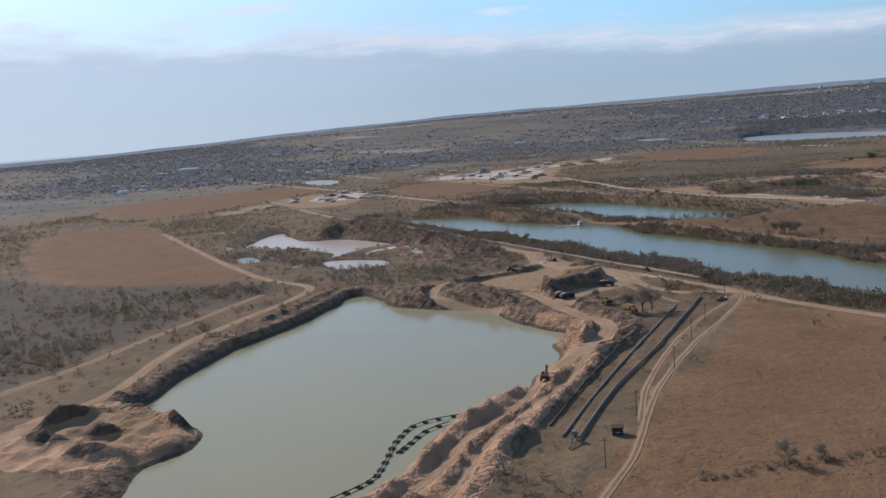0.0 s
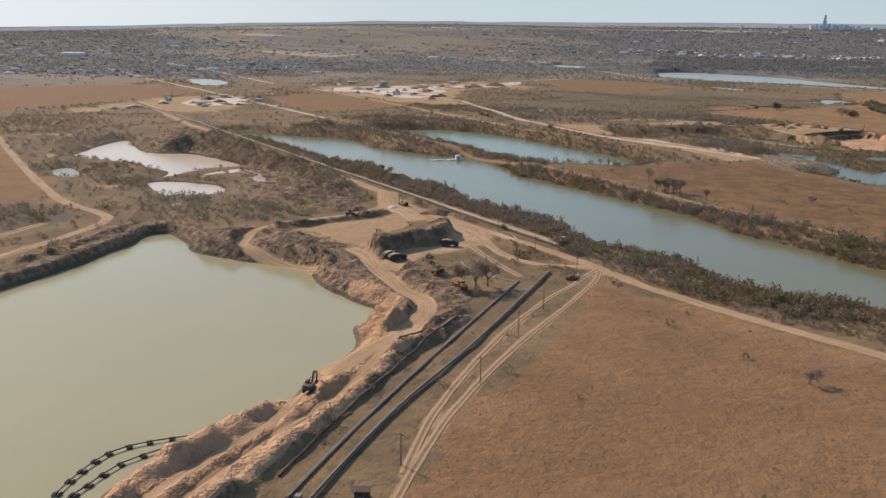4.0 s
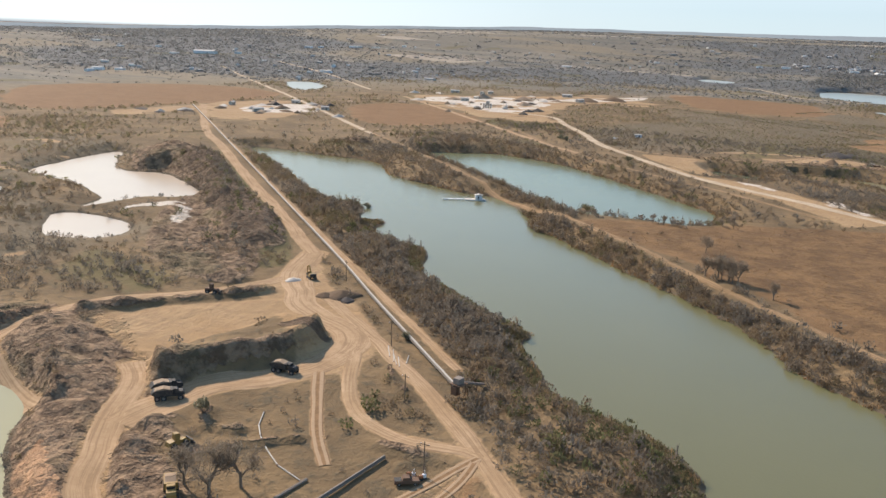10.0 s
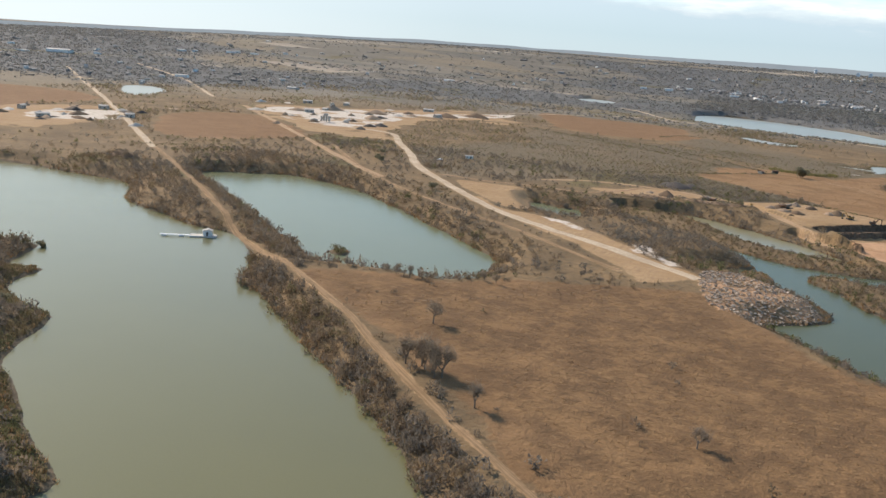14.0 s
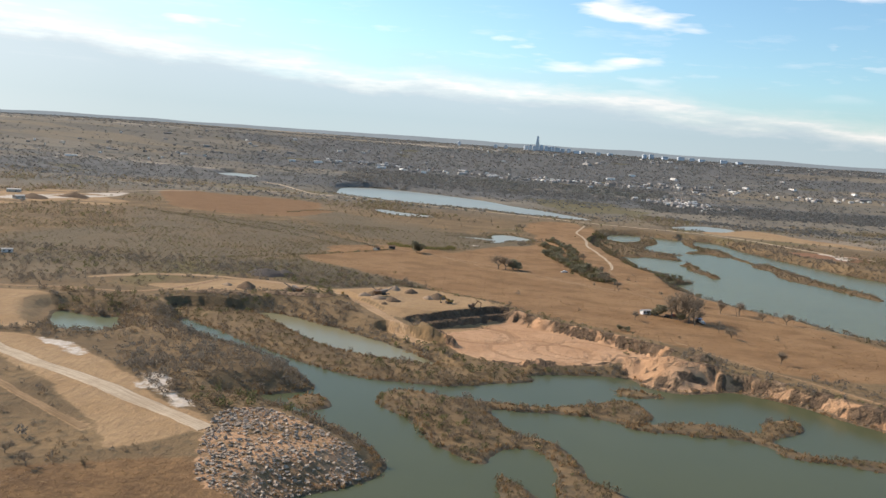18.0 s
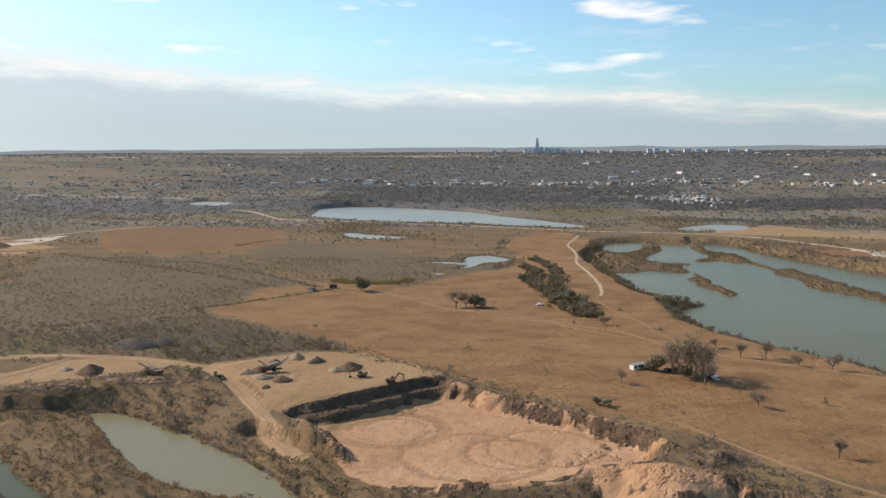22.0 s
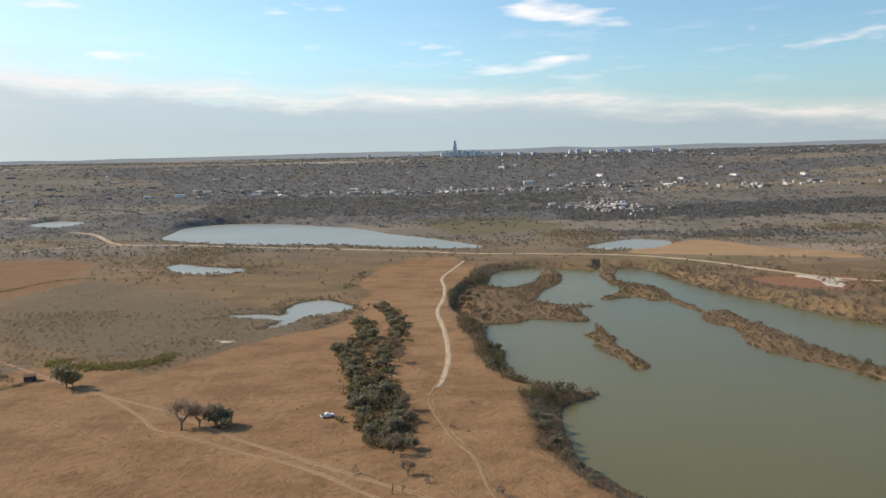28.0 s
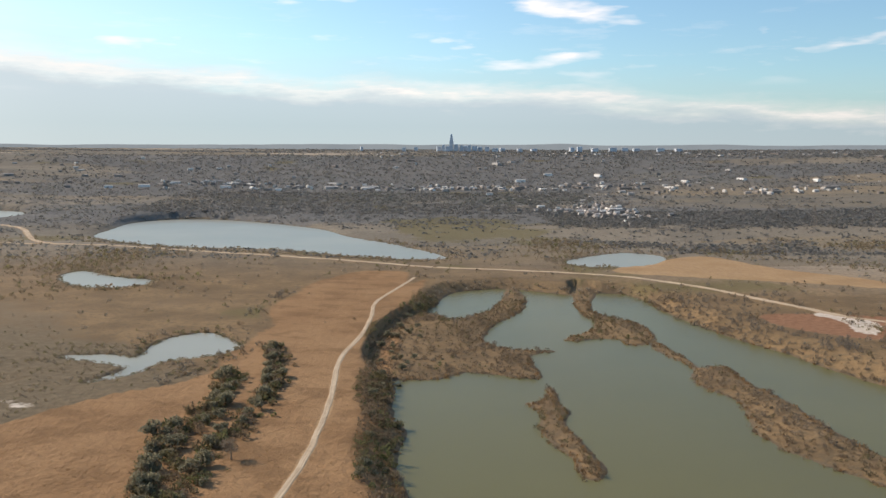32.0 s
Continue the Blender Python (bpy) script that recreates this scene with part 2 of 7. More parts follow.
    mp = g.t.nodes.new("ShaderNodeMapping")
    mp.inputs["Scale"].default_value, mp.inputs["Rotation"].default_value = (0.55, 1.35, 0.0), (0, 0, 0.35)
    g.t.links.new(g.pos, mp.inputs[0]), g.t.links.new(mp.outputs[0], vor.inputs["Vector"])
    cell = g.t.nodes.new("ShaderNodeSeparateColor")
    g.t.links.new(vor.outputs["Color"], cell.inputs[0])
    # far fields, their colours greyed and lightened to suggest haze
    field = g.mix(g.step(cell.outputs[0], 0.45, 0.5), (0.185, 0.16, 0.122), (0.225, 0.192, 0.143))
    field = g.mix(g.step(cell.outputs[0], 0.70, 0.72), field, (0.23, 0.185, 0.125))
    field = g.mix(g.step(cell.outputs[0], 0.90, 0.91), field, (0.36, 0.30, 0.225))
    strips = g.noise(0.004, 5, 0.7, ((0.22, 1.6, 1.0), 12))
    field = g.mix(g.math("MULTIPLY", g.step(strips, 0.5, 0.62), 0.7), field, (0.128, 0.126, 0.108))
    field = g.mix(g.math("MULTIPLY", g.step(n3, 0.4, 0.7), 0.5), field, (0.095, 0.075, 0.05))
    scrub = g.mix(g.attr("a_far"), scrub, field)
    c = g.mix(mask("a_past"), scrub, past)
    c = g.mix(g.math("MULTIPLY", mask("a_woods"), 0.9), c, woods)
    marsh = g.mix(g.step(n3, 0.35, 0.7), (0.125, 0.098, 0.061), (0.18, 0.138, 0.085))
    marsh = g.mix(g.math("MULTIPLY", g.step(n1, 0.48, 0.6), 0.45), marsh, (0.21, 0.15, 0.09))
    c = g.mix(g.math("MULTIPLY", mask("a_marsh", 0.3, 0.7), 0.95), c, marsh)
    c = g.mix(g.math("MULTIPLY", mask("a_green"), 0.75), c, green)
    c = g.mix(mask("a_spoil"), c, spoil)
    c = g.mix(mask("a_red"), c, red)
    # dark soil of berms, also painted as shade on heap sides and pit walls
    darksoil_shade = g.mix(g.step(n3, 0.35, 0.7), (0.105, 0.072, 0.047), (0.185, 0.124, 0.078))
    c = g.mix(mask("a_bare"), c, bare)
    rust = g.mix(g.step(n3, 0.3, 0.7), (0.20, 0.10, 0.054), (0.275, 0.15, 0.085))
    c = g.mix(mask("a_rust"), c, rust)
    c = g.mix(g.math("MULTIPLY", mask("a_ring", 0.3, 0.7), 0.4), c, (0.23, 0.128, 0.066))
    c = g.mix(mask("a_dark"), c, darksoil_shade)
    c = g.mix(mask("a_pale"), c, pale)
    wet = g.mix(n3, (0.075, 0.062, 0.042), (0.15, 0.115, 0.075))
    c = g.mix(g.math("MULTIPLY", mask("a_wet"), 0.8), c, wet)
    g.color(c)
    ridge = g.math("ABSOLUTE", g.math("SUBTRACT", g.noise(0.16, 4, 0.6), 0.5))
    lumps = g.math("ADD", g.math("MULTIPLY", ridge, -7.0), g.math("MULTIPLY", g.noise(0.6, 4, 0.7), 1.6))
    torn = g.math("MAXIMUM", mask("a_spoil"), g.math("MAXIMUM", mask("a_dark"), g.math("MULTIPLY", mask("a_red"), 0.08)))
    g.bump(g.math("ADD", g.math("ADD", g.math("MULTIPLY", n3, 1.0), g.math("MULTIPLY", n4, 0.2)), g.math("MULTIPLY", lumps, torn)), 1.4, 0.7)
    return g.m


def road_material(name, a, b, rut):
    g = Mat(name, 0.95, 0.1)
    n2, n3 = g.noise(0.05, 4, 0.6), g.noise(0.6, 4, 0.65)
    c = g.mix(g.step(n2, 0.3, 0.7), a, b)
    c = g.mix(g.math("MULTIPLY", g.step(n3, 0.4, 0.7), 0.4), c, rut)
    lanes = g.math("ABSOLUTE", g.math("SINE", g.math("MULTIPLY", g.attr("across"), 1.0)))
    worn = g.step(g.math("ADD", lanes, g.math("MULTIPLY", g.math("SUBTRACT", n2, 0.5), 0.9)), 0.55, 0.2)
    fine = g.math("ABSOLUTE", g.math("SINE", g.math("MULTIPLY", g.attr("across"), 2.3)))
    worn = g.math("MAXIMUM", worn, g.math("MULTIPLY", g.step(g.math("ADD", fine, g.math("MULTIPLY", g.math("SUBTRACT", n2, 0.5), 1.6)), 0.5, 0.15), 0.8))
    lie = g.t.nodes.new("ShaderNodeCombineXYZ")
    g.link(g.math("MULTIPLY", g.attr("across"), 1.5), lie.inputs[0])
    g.link(g.math("MULTIPLY", g.attr("along"), 0.035), lie.inputs[1])
    streak = g.noise(1.0, 4, 0.65, None, lie.outputs[0])
    c = g.mix(g.math("MULTIPLY", g.step(streak, 0.47, 0.6), 0.5), c, tuple(0.72 * v for v in rut))
    c = g.mix(g.math("MULTIPLY", g.step(streak, 0.43, 0.32), 0.45), c, tuple(1.14 * v for v in b))
    worn = g.math("MULTIPLY", worn, g.step(g.noise(0.035, 4, 0.65), 0.40, 0.62))
    c = g.mix(g.math("MULTIPLY", worn, 0.25), c, tuple(0.78 * v for v in rut))
    c = g.mix(g.math("MULTIPLY", g.step(g.noise(0.16, 4, 0.7), 0.5, 0.7), 0.35), c, tuple(0.8 * v for v in rut))
    return g.color(c).bump(n3, 0.3, 0.5).m


def rut_material(name, grass, pale):
    """A farm track: two worn wheel lines in dry grass."""
    g = Mat(name, 0.95, 0.1)
    n2, n3 = g.noise(0.06, 4, 0.6), g.noise(0.7, 4, 0.65)
    off = g.math("ABSOLUTE", g.math("SUBTRACT", g.math("ABSOLUTE", g.math("SUBTRACT", g.attr("side"), 0.5)), 0.27))
    rut = g.step(g.math("ADD", off, g.math("MULTIPLY", g.math("SUBTRACT", n2, 0.5), 0.22)), 0.17, 0.07)
    c = g.mix(g.step(n3, 0.35, 0.7), grass, tuple(0.72 * v for v in grass))
    c = g.mix(g.math("MULTIPLY", rut, g.math("ADD", 0.6, g.math("MULTIPLY", n2, 0.4))), c, g.mix(n3, pale, tuple(0.8 * v for v in pale)))
    return g.color(c).bump(n3, 0.3, 0.5).m


def water_material(name, shallow, deep, rough=0.08, ripple=0.025, gloss=0.2):
    g = Mat(name, rough, gloss)
    n = g.noise(0.006, 4, 0.6)
    g.color(g.mix(g.step(n, 0.3, 0.7), shallow, deep))
    g.b.inputs["IOR"].default_value = 1.33
    h = g.math("ADD", g.noise(0.9, 3, 0.6), g.noise(0.12, 2, 0.5))
    return g.bump(h, ripple, 1.0).m


M_GROUND = ground_material()
M_ROAD = road_material("dirt_road", (0.36, 0.235, 0.128), (0.45, 0.305, 0.178), (0.285, 0.18, 0.098))
M_TRACK = road_material("grassy_track", (0.26, 0.17, 0.09), (0.33, 0.215, 0.118), (0.19, 0.12, 0.062))
M_FARM = rut_material("farm_track", (0.255, 0.15, 0.075), (0.44, 0.31, 0.19))
M_CHALK = road_material("chalky_dirt", (0.45, 0.345, 0.23), (0.54, 0.43, 0.30), (0.37, 0.275, 0.18))
M_PALE = road_material("pale_gravel", (0.52, 0.45, 0.36), (0.62, 0.56, 0.48), (0.42, 0.35, 0.27))
M_SILT = water_material("silty_water", (0.325, 0.29, 0.16), (0.29, 0.265, 0.15), 0.13)
M_POND = water_material("pond_water", (0.152, 0.14, 0.064), (0.138, 0.129, 0.06), 0.2, 0.025, 0.28)
M_CHANNEL = water_material("channel_water", (0.088, 0.094, 0.046), (0.076, 0.084, 0.043), 0.2, 0.04, 0.11)
M_WIDE = water_material("wide_lake_water", (0.135, 0.125, 0.054), (0.12, 0.113, 0.052), 0.24, 0.05, 0.12)
M_TEAL = water_material("teal_water", (0.15, 0.155, 0.082), (0.135, 0.145, 0.08), 0.2, 0.025, 0.2)
M_CLEAR = water_material("shallow_water", (0.30, 0.29, 0.225), (0.25, 0.25, 0.20), 0.3, 0.02)
# glint of sun and sky on the ponds, painted as a pale base colour
M_PALE_GLINT = water_material("pale_glint_water", (0.52, 0.41, 0.29), (0.46, 0.365, 0.27), 0.25, 0.02, 0.3)

# ---- the plan ----
LAKE_A = [(-255, 296), (-253, 331), (-255, 355), (-257, 373), (-258, 385), (-264, 401), (-256, 409), (-241, 398), (-224, 385), (-202, 381), (-184, 379), (-166, 378), (-148, 362), (-128, 348), (-116, 343), (-113, 332), (-115, 323), (-106, 307), (-107, 283), (-105, 266), (-109, 248), (-116, 235), (-117, 225), (-116, 208), (-114, 184), (-123, 144), (-156, 108), (-178, 138), (-182, 155), (-192, 170), (-188, 187), (-195, 202), (-217, 210), (-235, 212), (-240, 231), (-249, 255), (-253, 281)]
LAKE_B = [(-68, 483), (-80, 495), (-80, 503), (-86, 509), (-108, 519), (-131, 534), (-150, 545), (-170, 578), (-192, 584), (-212, 594), (-220, 616), (-236, 612), (-253, 640), (-275, 638), (-324, 672), (-352, 694), (-425, 743), (-470, 774), (-444, 784), (-392, 785), (-346, 783), (-308, 744), (-263, 727), (-235, 718), (-210, 716), (-175, 688), (-152, 652), (-138, 646), (-110, 624), (-84, 604), (-62, 587), (-42, 571), (-20, 551), (3, 521), (32, 502), (55, 479), (110, 438), (183, 365), (169, 329), (110, 380), (50, 412), (23, 416), (2, 424), (-8, 443), (-19, 453), (-38, 460), (-57, 468)]
LAKE_C = [(-347, 851), (-327, 880), (-300, 896), (-241, 881), (-183, 840), (-139, 806), (-109, 781), (-87, 761), (-80, 727), (-89, 709), (-109, 706), (-133, 703), (-149, 698), (-168, 716), (-210, 748), (-267, 792)]
ISLE_C = [(-155, 721), (-154, 730), (-148, 728), (-144, 720), (-149, 716)]
POND_D = [(-487, 589), (-518, 680), (-470, 641), (-441, 626), (-412, 636), (-358, 611), (-337, 592), (-360, 570), (-362, 537), (-375, 559), (-427, 577), (-455, 581)]
POND_E = [(-355, 513), (-348, 525), (-311, 526), (-295, 502), (-318, 487)]
POND_F = [(-448, 529), (-442, 541), (-411, 515), (-424, 512)]
LAKE_G = [(-68, 945), (-47, 966), (-30, 978), (-1, 962), (28, 939), (45, 925), (67, 898), (76, 872), (105, 878), (112, 894), (150, 902), (160, 889), (172, 883), (185, 886), (197, 893), (207, 889), (223, 878), (238, 859), (272, 817), (293, 736), (220, 625), (147, 654), (117, 672), (101, 680), (89, 685), (79, 694), (59, 716), (40, 734), (52, 748), (63, 763), (59, 778), (46, 796), (31, 808), (21, 814), (6, 821), (2, 824), (23, 838), (21, 851), (0, 879), (-33, 900), (-56, 921)]
ISLES_G = [
    [(-82, 964), (-55, 974), (-35, 972), (8, 920), (39, 901), (64, 897), (83, 885), (92, 873), (79, 863), (50, 862), (29, 869), (2, 886), (-23, 907), (-44, 926)],
    [(35, 950), (69, 928), (92, 925), (108, 893), (110, 881), (95, 876), (83, 894), (70, 916)],
    [(19, 822), (23, 834), (32, 832), (35, 821), (28, 814)],
]
ISLES_G += [
    [(50, 843), (61, 852), (85, 847), (119, 846), (144, 864), (155, 855), (153, 835), (144, 832), (130, 838), (107, 836), (94, 834), (103, 811), (114, 805), (122, 789), (125, 774), (135, 760), (126, 751), (114, 754), (114, 776), (110, 794), (98, 793), (92, 777), (77, 790), (64, 816), (52, 827)],
    [(96, 768), (102, 767), (114, 746), (123, 733), (124, 717), (121, 704), (110, 697), (106, 704), (104, 724), (98, 745)],
]
ISLES_G += [
    [(145, 832), (174, 842), (192, 837), (198, 850), (212, 858), (212, 843), (196, 827), (208, 815), (221, 817), (251, 810), (251, 799), (218, 807), (197, 812), (187, 825), (150, 826)],
    [(147, 880), (158, 881), (166, 874), (150, 871)],
]
LAKE_H = [(227, 1615), (239, 1679), (276, 1704), (298, 1696), (342, 1669), (355, 1683), (379, 1670), (389, 1588), (407, 1516), (423, 1474), (443, 1411), (508, 1297), (540, 1091), (438, 952), (321, 1025), (295, 1065), (267, 1099), (247, 1138), (238, 1167), (237, 1191), (237, 1213), (241, 1232), (259, 1251), (234, 1259), (221, 1310), (223, 1336), (216, 1366), (213, 1421), (207, 1511), (216, 1553)]
ISLES_H = [
    [(198, 1510), (210, 1582), (228, 1593), (240, 1573), (259, 1594), (272, 1629), (286, 1708), (296, 1667), (289, 1606), (265, 1546), (260, 1504), (278, 1483), (307, 1484), (283, 1470), (285, 1423), (268, 1424), (248, 1432), (232, 1419), (202, 1427)],
    [(337, 1705), (353, 1689), (338, 1608), (352, 1577), (364, 1549), (358, 1507), (340, 1496), (337, 1514), (305, 1506), (313, 1522), (332, 1557), (327, 1607)],
]
ISLES_H += [
    [(357, 1515), (366, 1465), (367, 1447), (381, 1447), (382, 1415), (389, 1387), (389, 1362), (395, 1316), (412, 1255), (402, 1230), (381, 1287), (367, 1310), (358, 1340), (365, 1382), (355, 1414), (361, 1447), (353, 1485)],
    [(272, 1380), (280, 1384), (284, 1407), (288, 1403), (287, 1380), (291, 1368), (286, 1352), (292, 1320), (294, 1303), (289, 1292), (284, 1295), (281, 1317), (274, 1342), (277, 1364)],
]
LAKE_I = [(-206, 2067), (-236, 2193), (-249, 2314), (-195, 2391), (-83, 2347), (46, 2214), (110, 2085), (173, 1997), (233, 1872), (194, 1856), (121, 1893), (40, 1944), (-80, 1967)]
POND_J = [(349, 1843), (419, 1920), (455, 1881), (426, 1820), (375, 1801)]
POND_K = [(42, 1435), (68, 1442), (81, 1436), (81, 1469), (93, 1492), (109, 1489), (128, 1461), (120, 1440), (100, 1425), (94, 1403), (77, 1387), (85, 1415)]
POND_L = [(-89, 1719), (-87, 1757), (-41, 1719), (-6, 1703), (-6, 1669), (-53, 1669)]
POND_M = [(-543, 2368), (-535, 2456), (-458, 2393), (-446, 2295), (-491, 2295)]
POND_O = [(-997, 1408), (-976, 1453), (-878, 1369), (-854, 1275)]
POND_P = [(-132, 936), (-111, 932), (-96, 932), (-87, 895), (-112, 898)]

# roads: name, width, centre line
ROADS = [
    ("haul_road", 6.6, [(-746, 979), (-554, 803), (-460, 732), (-351, 647), (-267, 584), (-215, 543), (-195, 528)]),
    ("haul_road", 5.1, [(-157, 487), (-127, 469), (-102, 452), (-75, 433), (-51, 414), (-34, 399), (-18, 388), (21, 365), (44, 352), (118, 310), (220, 256)]),
    ("service_track", 2.9, [(-755, 969), (-470, 751), (-308, 627), (-208, 551), (-130, 492), (-80, 454)]),
    ("haul_road", 11.7, [(-195, 528), (-179, 498), (-147, 469), (-120, 457), (-114, 434), (-119, 418), (-128, 406), (-129, 386), (-128, 377)]),
    ("haul_road", 7.5, [(-157, 404), (-145, 395), (-130, 376), (-112, 357), (-97, 343), (-93, 318), (-96, 296), (-99, 276)]),
]
ROADS += [
    ("haul_road", 2.8, [(-96, 298), (-100, 270), (-97, 240), (-102, 210), (-100, 180), (-104, 150)]),
    ("haul_road", 2.4, [(-93, 305), (-90, 266), (-93, 236), (-95, 205), (-91, 172), (-93, 150)]),
    ("haul_road", 5.8, [(-179, 498), (-189, 465), (-211, 432), (-206, 395), (-187, 383), (-158, 375)]),
    ("haul_road", 4.4, [(-115, 453), (-101, 431), (-86, 415), (-70, 410), (-54, 413), (-50, 412)]),
    ("farm_track", 2.2, [(-50, 412), (-48, 397), (-51, 364), (-57, 312), (-59, 266), (-57, 237), (-54, 204), (-56, 172)]),
    ("farm_track", 2.2, [(-50, 412), (-55, 386), (-60, 361), (-64, 315), (-63, 265), (-58, 233)]),
    ("farm_track", 2.9, [(-111, 430), (-89, 403), (-76, 390)]),
]
ROADS += [
    ("haul_road", 5.1, [(-251, 159), (-250, 197), (-254, 224), (-267, 255), (-277, 286), (-281, 324), (-284, 364), (-291, 404), (-306, 418), (-345, 434), (-399, 471), (-493, 541), (-648, 660)]),
    ("farm_track", 4.4, [(-297, 181), (-298, 235), (-301, 265), (-305, 301), (-309, 343), (-313, 388)]),
    ("pale_track", 2.6, [(208, 1725), (197, 1660), (187, 1599), (189, 1545), (189, 1491), (185, 1430), (190, 1364), (192, 1301), (190, 1262), (187, 1242)]),
    ("grass_track", 1.3, [(190, 1262), (184, 1222), (193, 1177), (201, 1151), (205, 1122), (216, 1092)]),
]
ROADS += [
    ("county_road", 6.6, [(-393, 2192), (-338, 2146), (-244, 2000), (-143, 1964), (1, 1903), (128, 1844), (213, 1795), (290, 1774), (383, 1733), (436, 1672), (472, 1597), (506, 1538), (616, 1466)]),
    ("haul_road", 5.8, [(-684, 1314), (-455, 1106), (-290, 956), (-240, 914)]),
    ("gravel_road", 7.0, [(-451, 1205), (-391, 1197), (-343, 1128), (-288, 1050), (-243, 982), (-158, 887), (-120, 851), (-83, 825), (-47, 805), (-14, 783), (7, 769)]),
    ("grass_track", 3.0, [(-366, 1045), (-269, 938), (-201, 877), (-148, 841), (-101, 813), (-61, 784), (-27, 760)]),
]
ROADS += [
    ("grass_track", 2.6, [(-432, 893), (-307, 797), (-219, 726), (-148, 675), (-115, 651), (-88, 631), (-66, 611), (-40, 589), (1, 556), (59, 512)]),
    ("farm_track", 1.7, [(-41, 1313), (8, 1269), (42, 1241), (76, 1216), (115, 1179), (144, 1155), (169, 1134), (187, 1119), (201, 1096), (232, 1063), (261, 1044), (281, 1032), (351, 989)]),
    ("farm_track", 1.5, [(42, 1241), (72, 1206), (80, 1193), (97, 1181), (122, 1163), (145, 1147), (166, 1126), (186, 1106)]),
]
ROADS += [
    ("county_road", 6.0, [(-1388, 1631), (-950, 1300), (-679, 1089), (-496, 942), (-431, 890)]),
    ("county_road", 6.0, [(-1463, 1894), (-1112, 1665), (-804, 1391)]),
    ("county_road", 5.0, [(-466, 1679), (-442, 1767), (-385, 1865), (-307, 1974), (-240, 1980)]),
    ("farm_track", 3.0, [(-214, 962), (-178, 960), (-149, 968), (-107, 974), (-88, 1007), (-80, 1038)]),
    ("haul_road", 6.0, [(-149, 1008), (-126, 1033), (-90, 1045), (-46, 1041), (-11, 1027), (7, 1006), (20, 988), (34, 965), (45, 945), (58, 930)]),
    ("farm_track", 1.1, [(260, 856), (238, 888), (222, 906), (206, 928), (186, 960)]),
]
# polygons of ground cover
PAST = [
    [(130, 1430), (135, 1500), (120, 1600), (150, 1750), (208, 1733), (187, 1459), (175, 1380)],
    [(-329, 1558), (-288, 1712), (-145, 1662), (-146, 1544), (-228, 1500)],
    [(-448, 1821), (-328, 1828), (-183, 1786), (-172, 1570), (-288, 1528)],
    [(-60, 1246), (18, 1301), (115, 1174), (102, 1024), (19, 1110)],
    [(-48, 405), (-26, 385), (43, 344), (220, 248), (220, 109), (-43, 108), (-53, 186), (-55, 268), (-50, 307), (-47, 352)],
    [(-134, 667), (-89, 689), (-73, 700), (-39, 730), (6, 747), (23, 736), (67, 683), (118, 646), (147, 513), (74, 512), (24, 545), (-10, 572), (-64, 617)],
]
PAST += [
    [(-65, 1178), (-37, 1215), (1, 1269), (62, 1234), (134, 1363), (188, 1277), (233, 1192), (283, 1036), (307, 954), (243, 905), (190, 948), (136, 988), (73, 1050), (-1, 1116)],
    [(40, 1262), (60, 1290), (71, 1325), (92, 1361), (122, 1395), (135, 1440), (178, 1588), (220, 1727), (206, 1546), (211, 1367), (225, 1239), (120, 1220)],
    [(-1094, 985), (-1010, 1217), (-804, 1179), (-757, 991), (-810, 790)],
    [(-626, 1113), (-588, 1214), (-445, 1110), (-417, 1045), (-486, 962)],
    [(-813, 643), (-738, 730), (-608, 622), (-354, 434), (-534, 421)],
]
BARE = [
    [(-248, 196), (-226, 206), (-206, 196), (-204, 178), (-228, 168), (-246, 178)],
    [(380, 1769), (451, 1857), (504, 1883), (534, 1795), (576, 1741), (592, 1708), (577, 1677), (514, 1705), (431, 1735)],
    [(-112, 1000), (-92, 1014), (-82, 1034), (-55, 1042), (-28, 1032), (-40, 1014), (-76, 994), (-95, 987)],
    [(-195, 422), (-181, 452), (-165, 473), (-151, 461), (-154, 439), (-156, 420), (-148, 404), (-140, 393), (-147, 394), (-160, 405)],
    [(-196, 532), (-168, 503), (-131, 478), (-109, 456), (-109, 430), (-138, 445), (-175, 474), (-191, 503)],
    [(-14, 744), (6, 773), (-21, 796), (-73, 848), (-105, 862), (-125, 864), (-150, 890), (-162, 884), (-122, 848), (-73, 810), (-26, 764)],
    [(-194, 943), (-168, 949), (-141, 949), (-124, 912), (-112, 878), (-130, 872), (-150, 892)],
    [(-11, 1027), (18, 1061), (50, 1062), (84, 1040), (98, 1001), (55, 955), (20, 999)],
    [(-684, 1314), (-658, 1431), (-585, 1493), (-507, 1678), (-366, 1515), (-440, 1416), (-405, 1225), (-352, 1128), (-410, 1127), (-488, 1148)],
    [(-750, 869), (-736, 953), (-667, 895), (-690, 825)],
    [(-753, 997), (-736, 1101), (-678, 1110), (-580, 967), (-610, 870)],
]
PIT = [(52, 962), (64, 947), (72, 934), (84, 914), (111, 906), (154, 918), (172, 928), (171, 947), (151, 967), (125, 985), (108, 1000), (96, 1003), (84, 991), (72, 979), (60, 969)]
RIM = [(56, 946), (66, 928), (80, 905), (95, 898), (113, 898), (134, 905), (148, 909)]
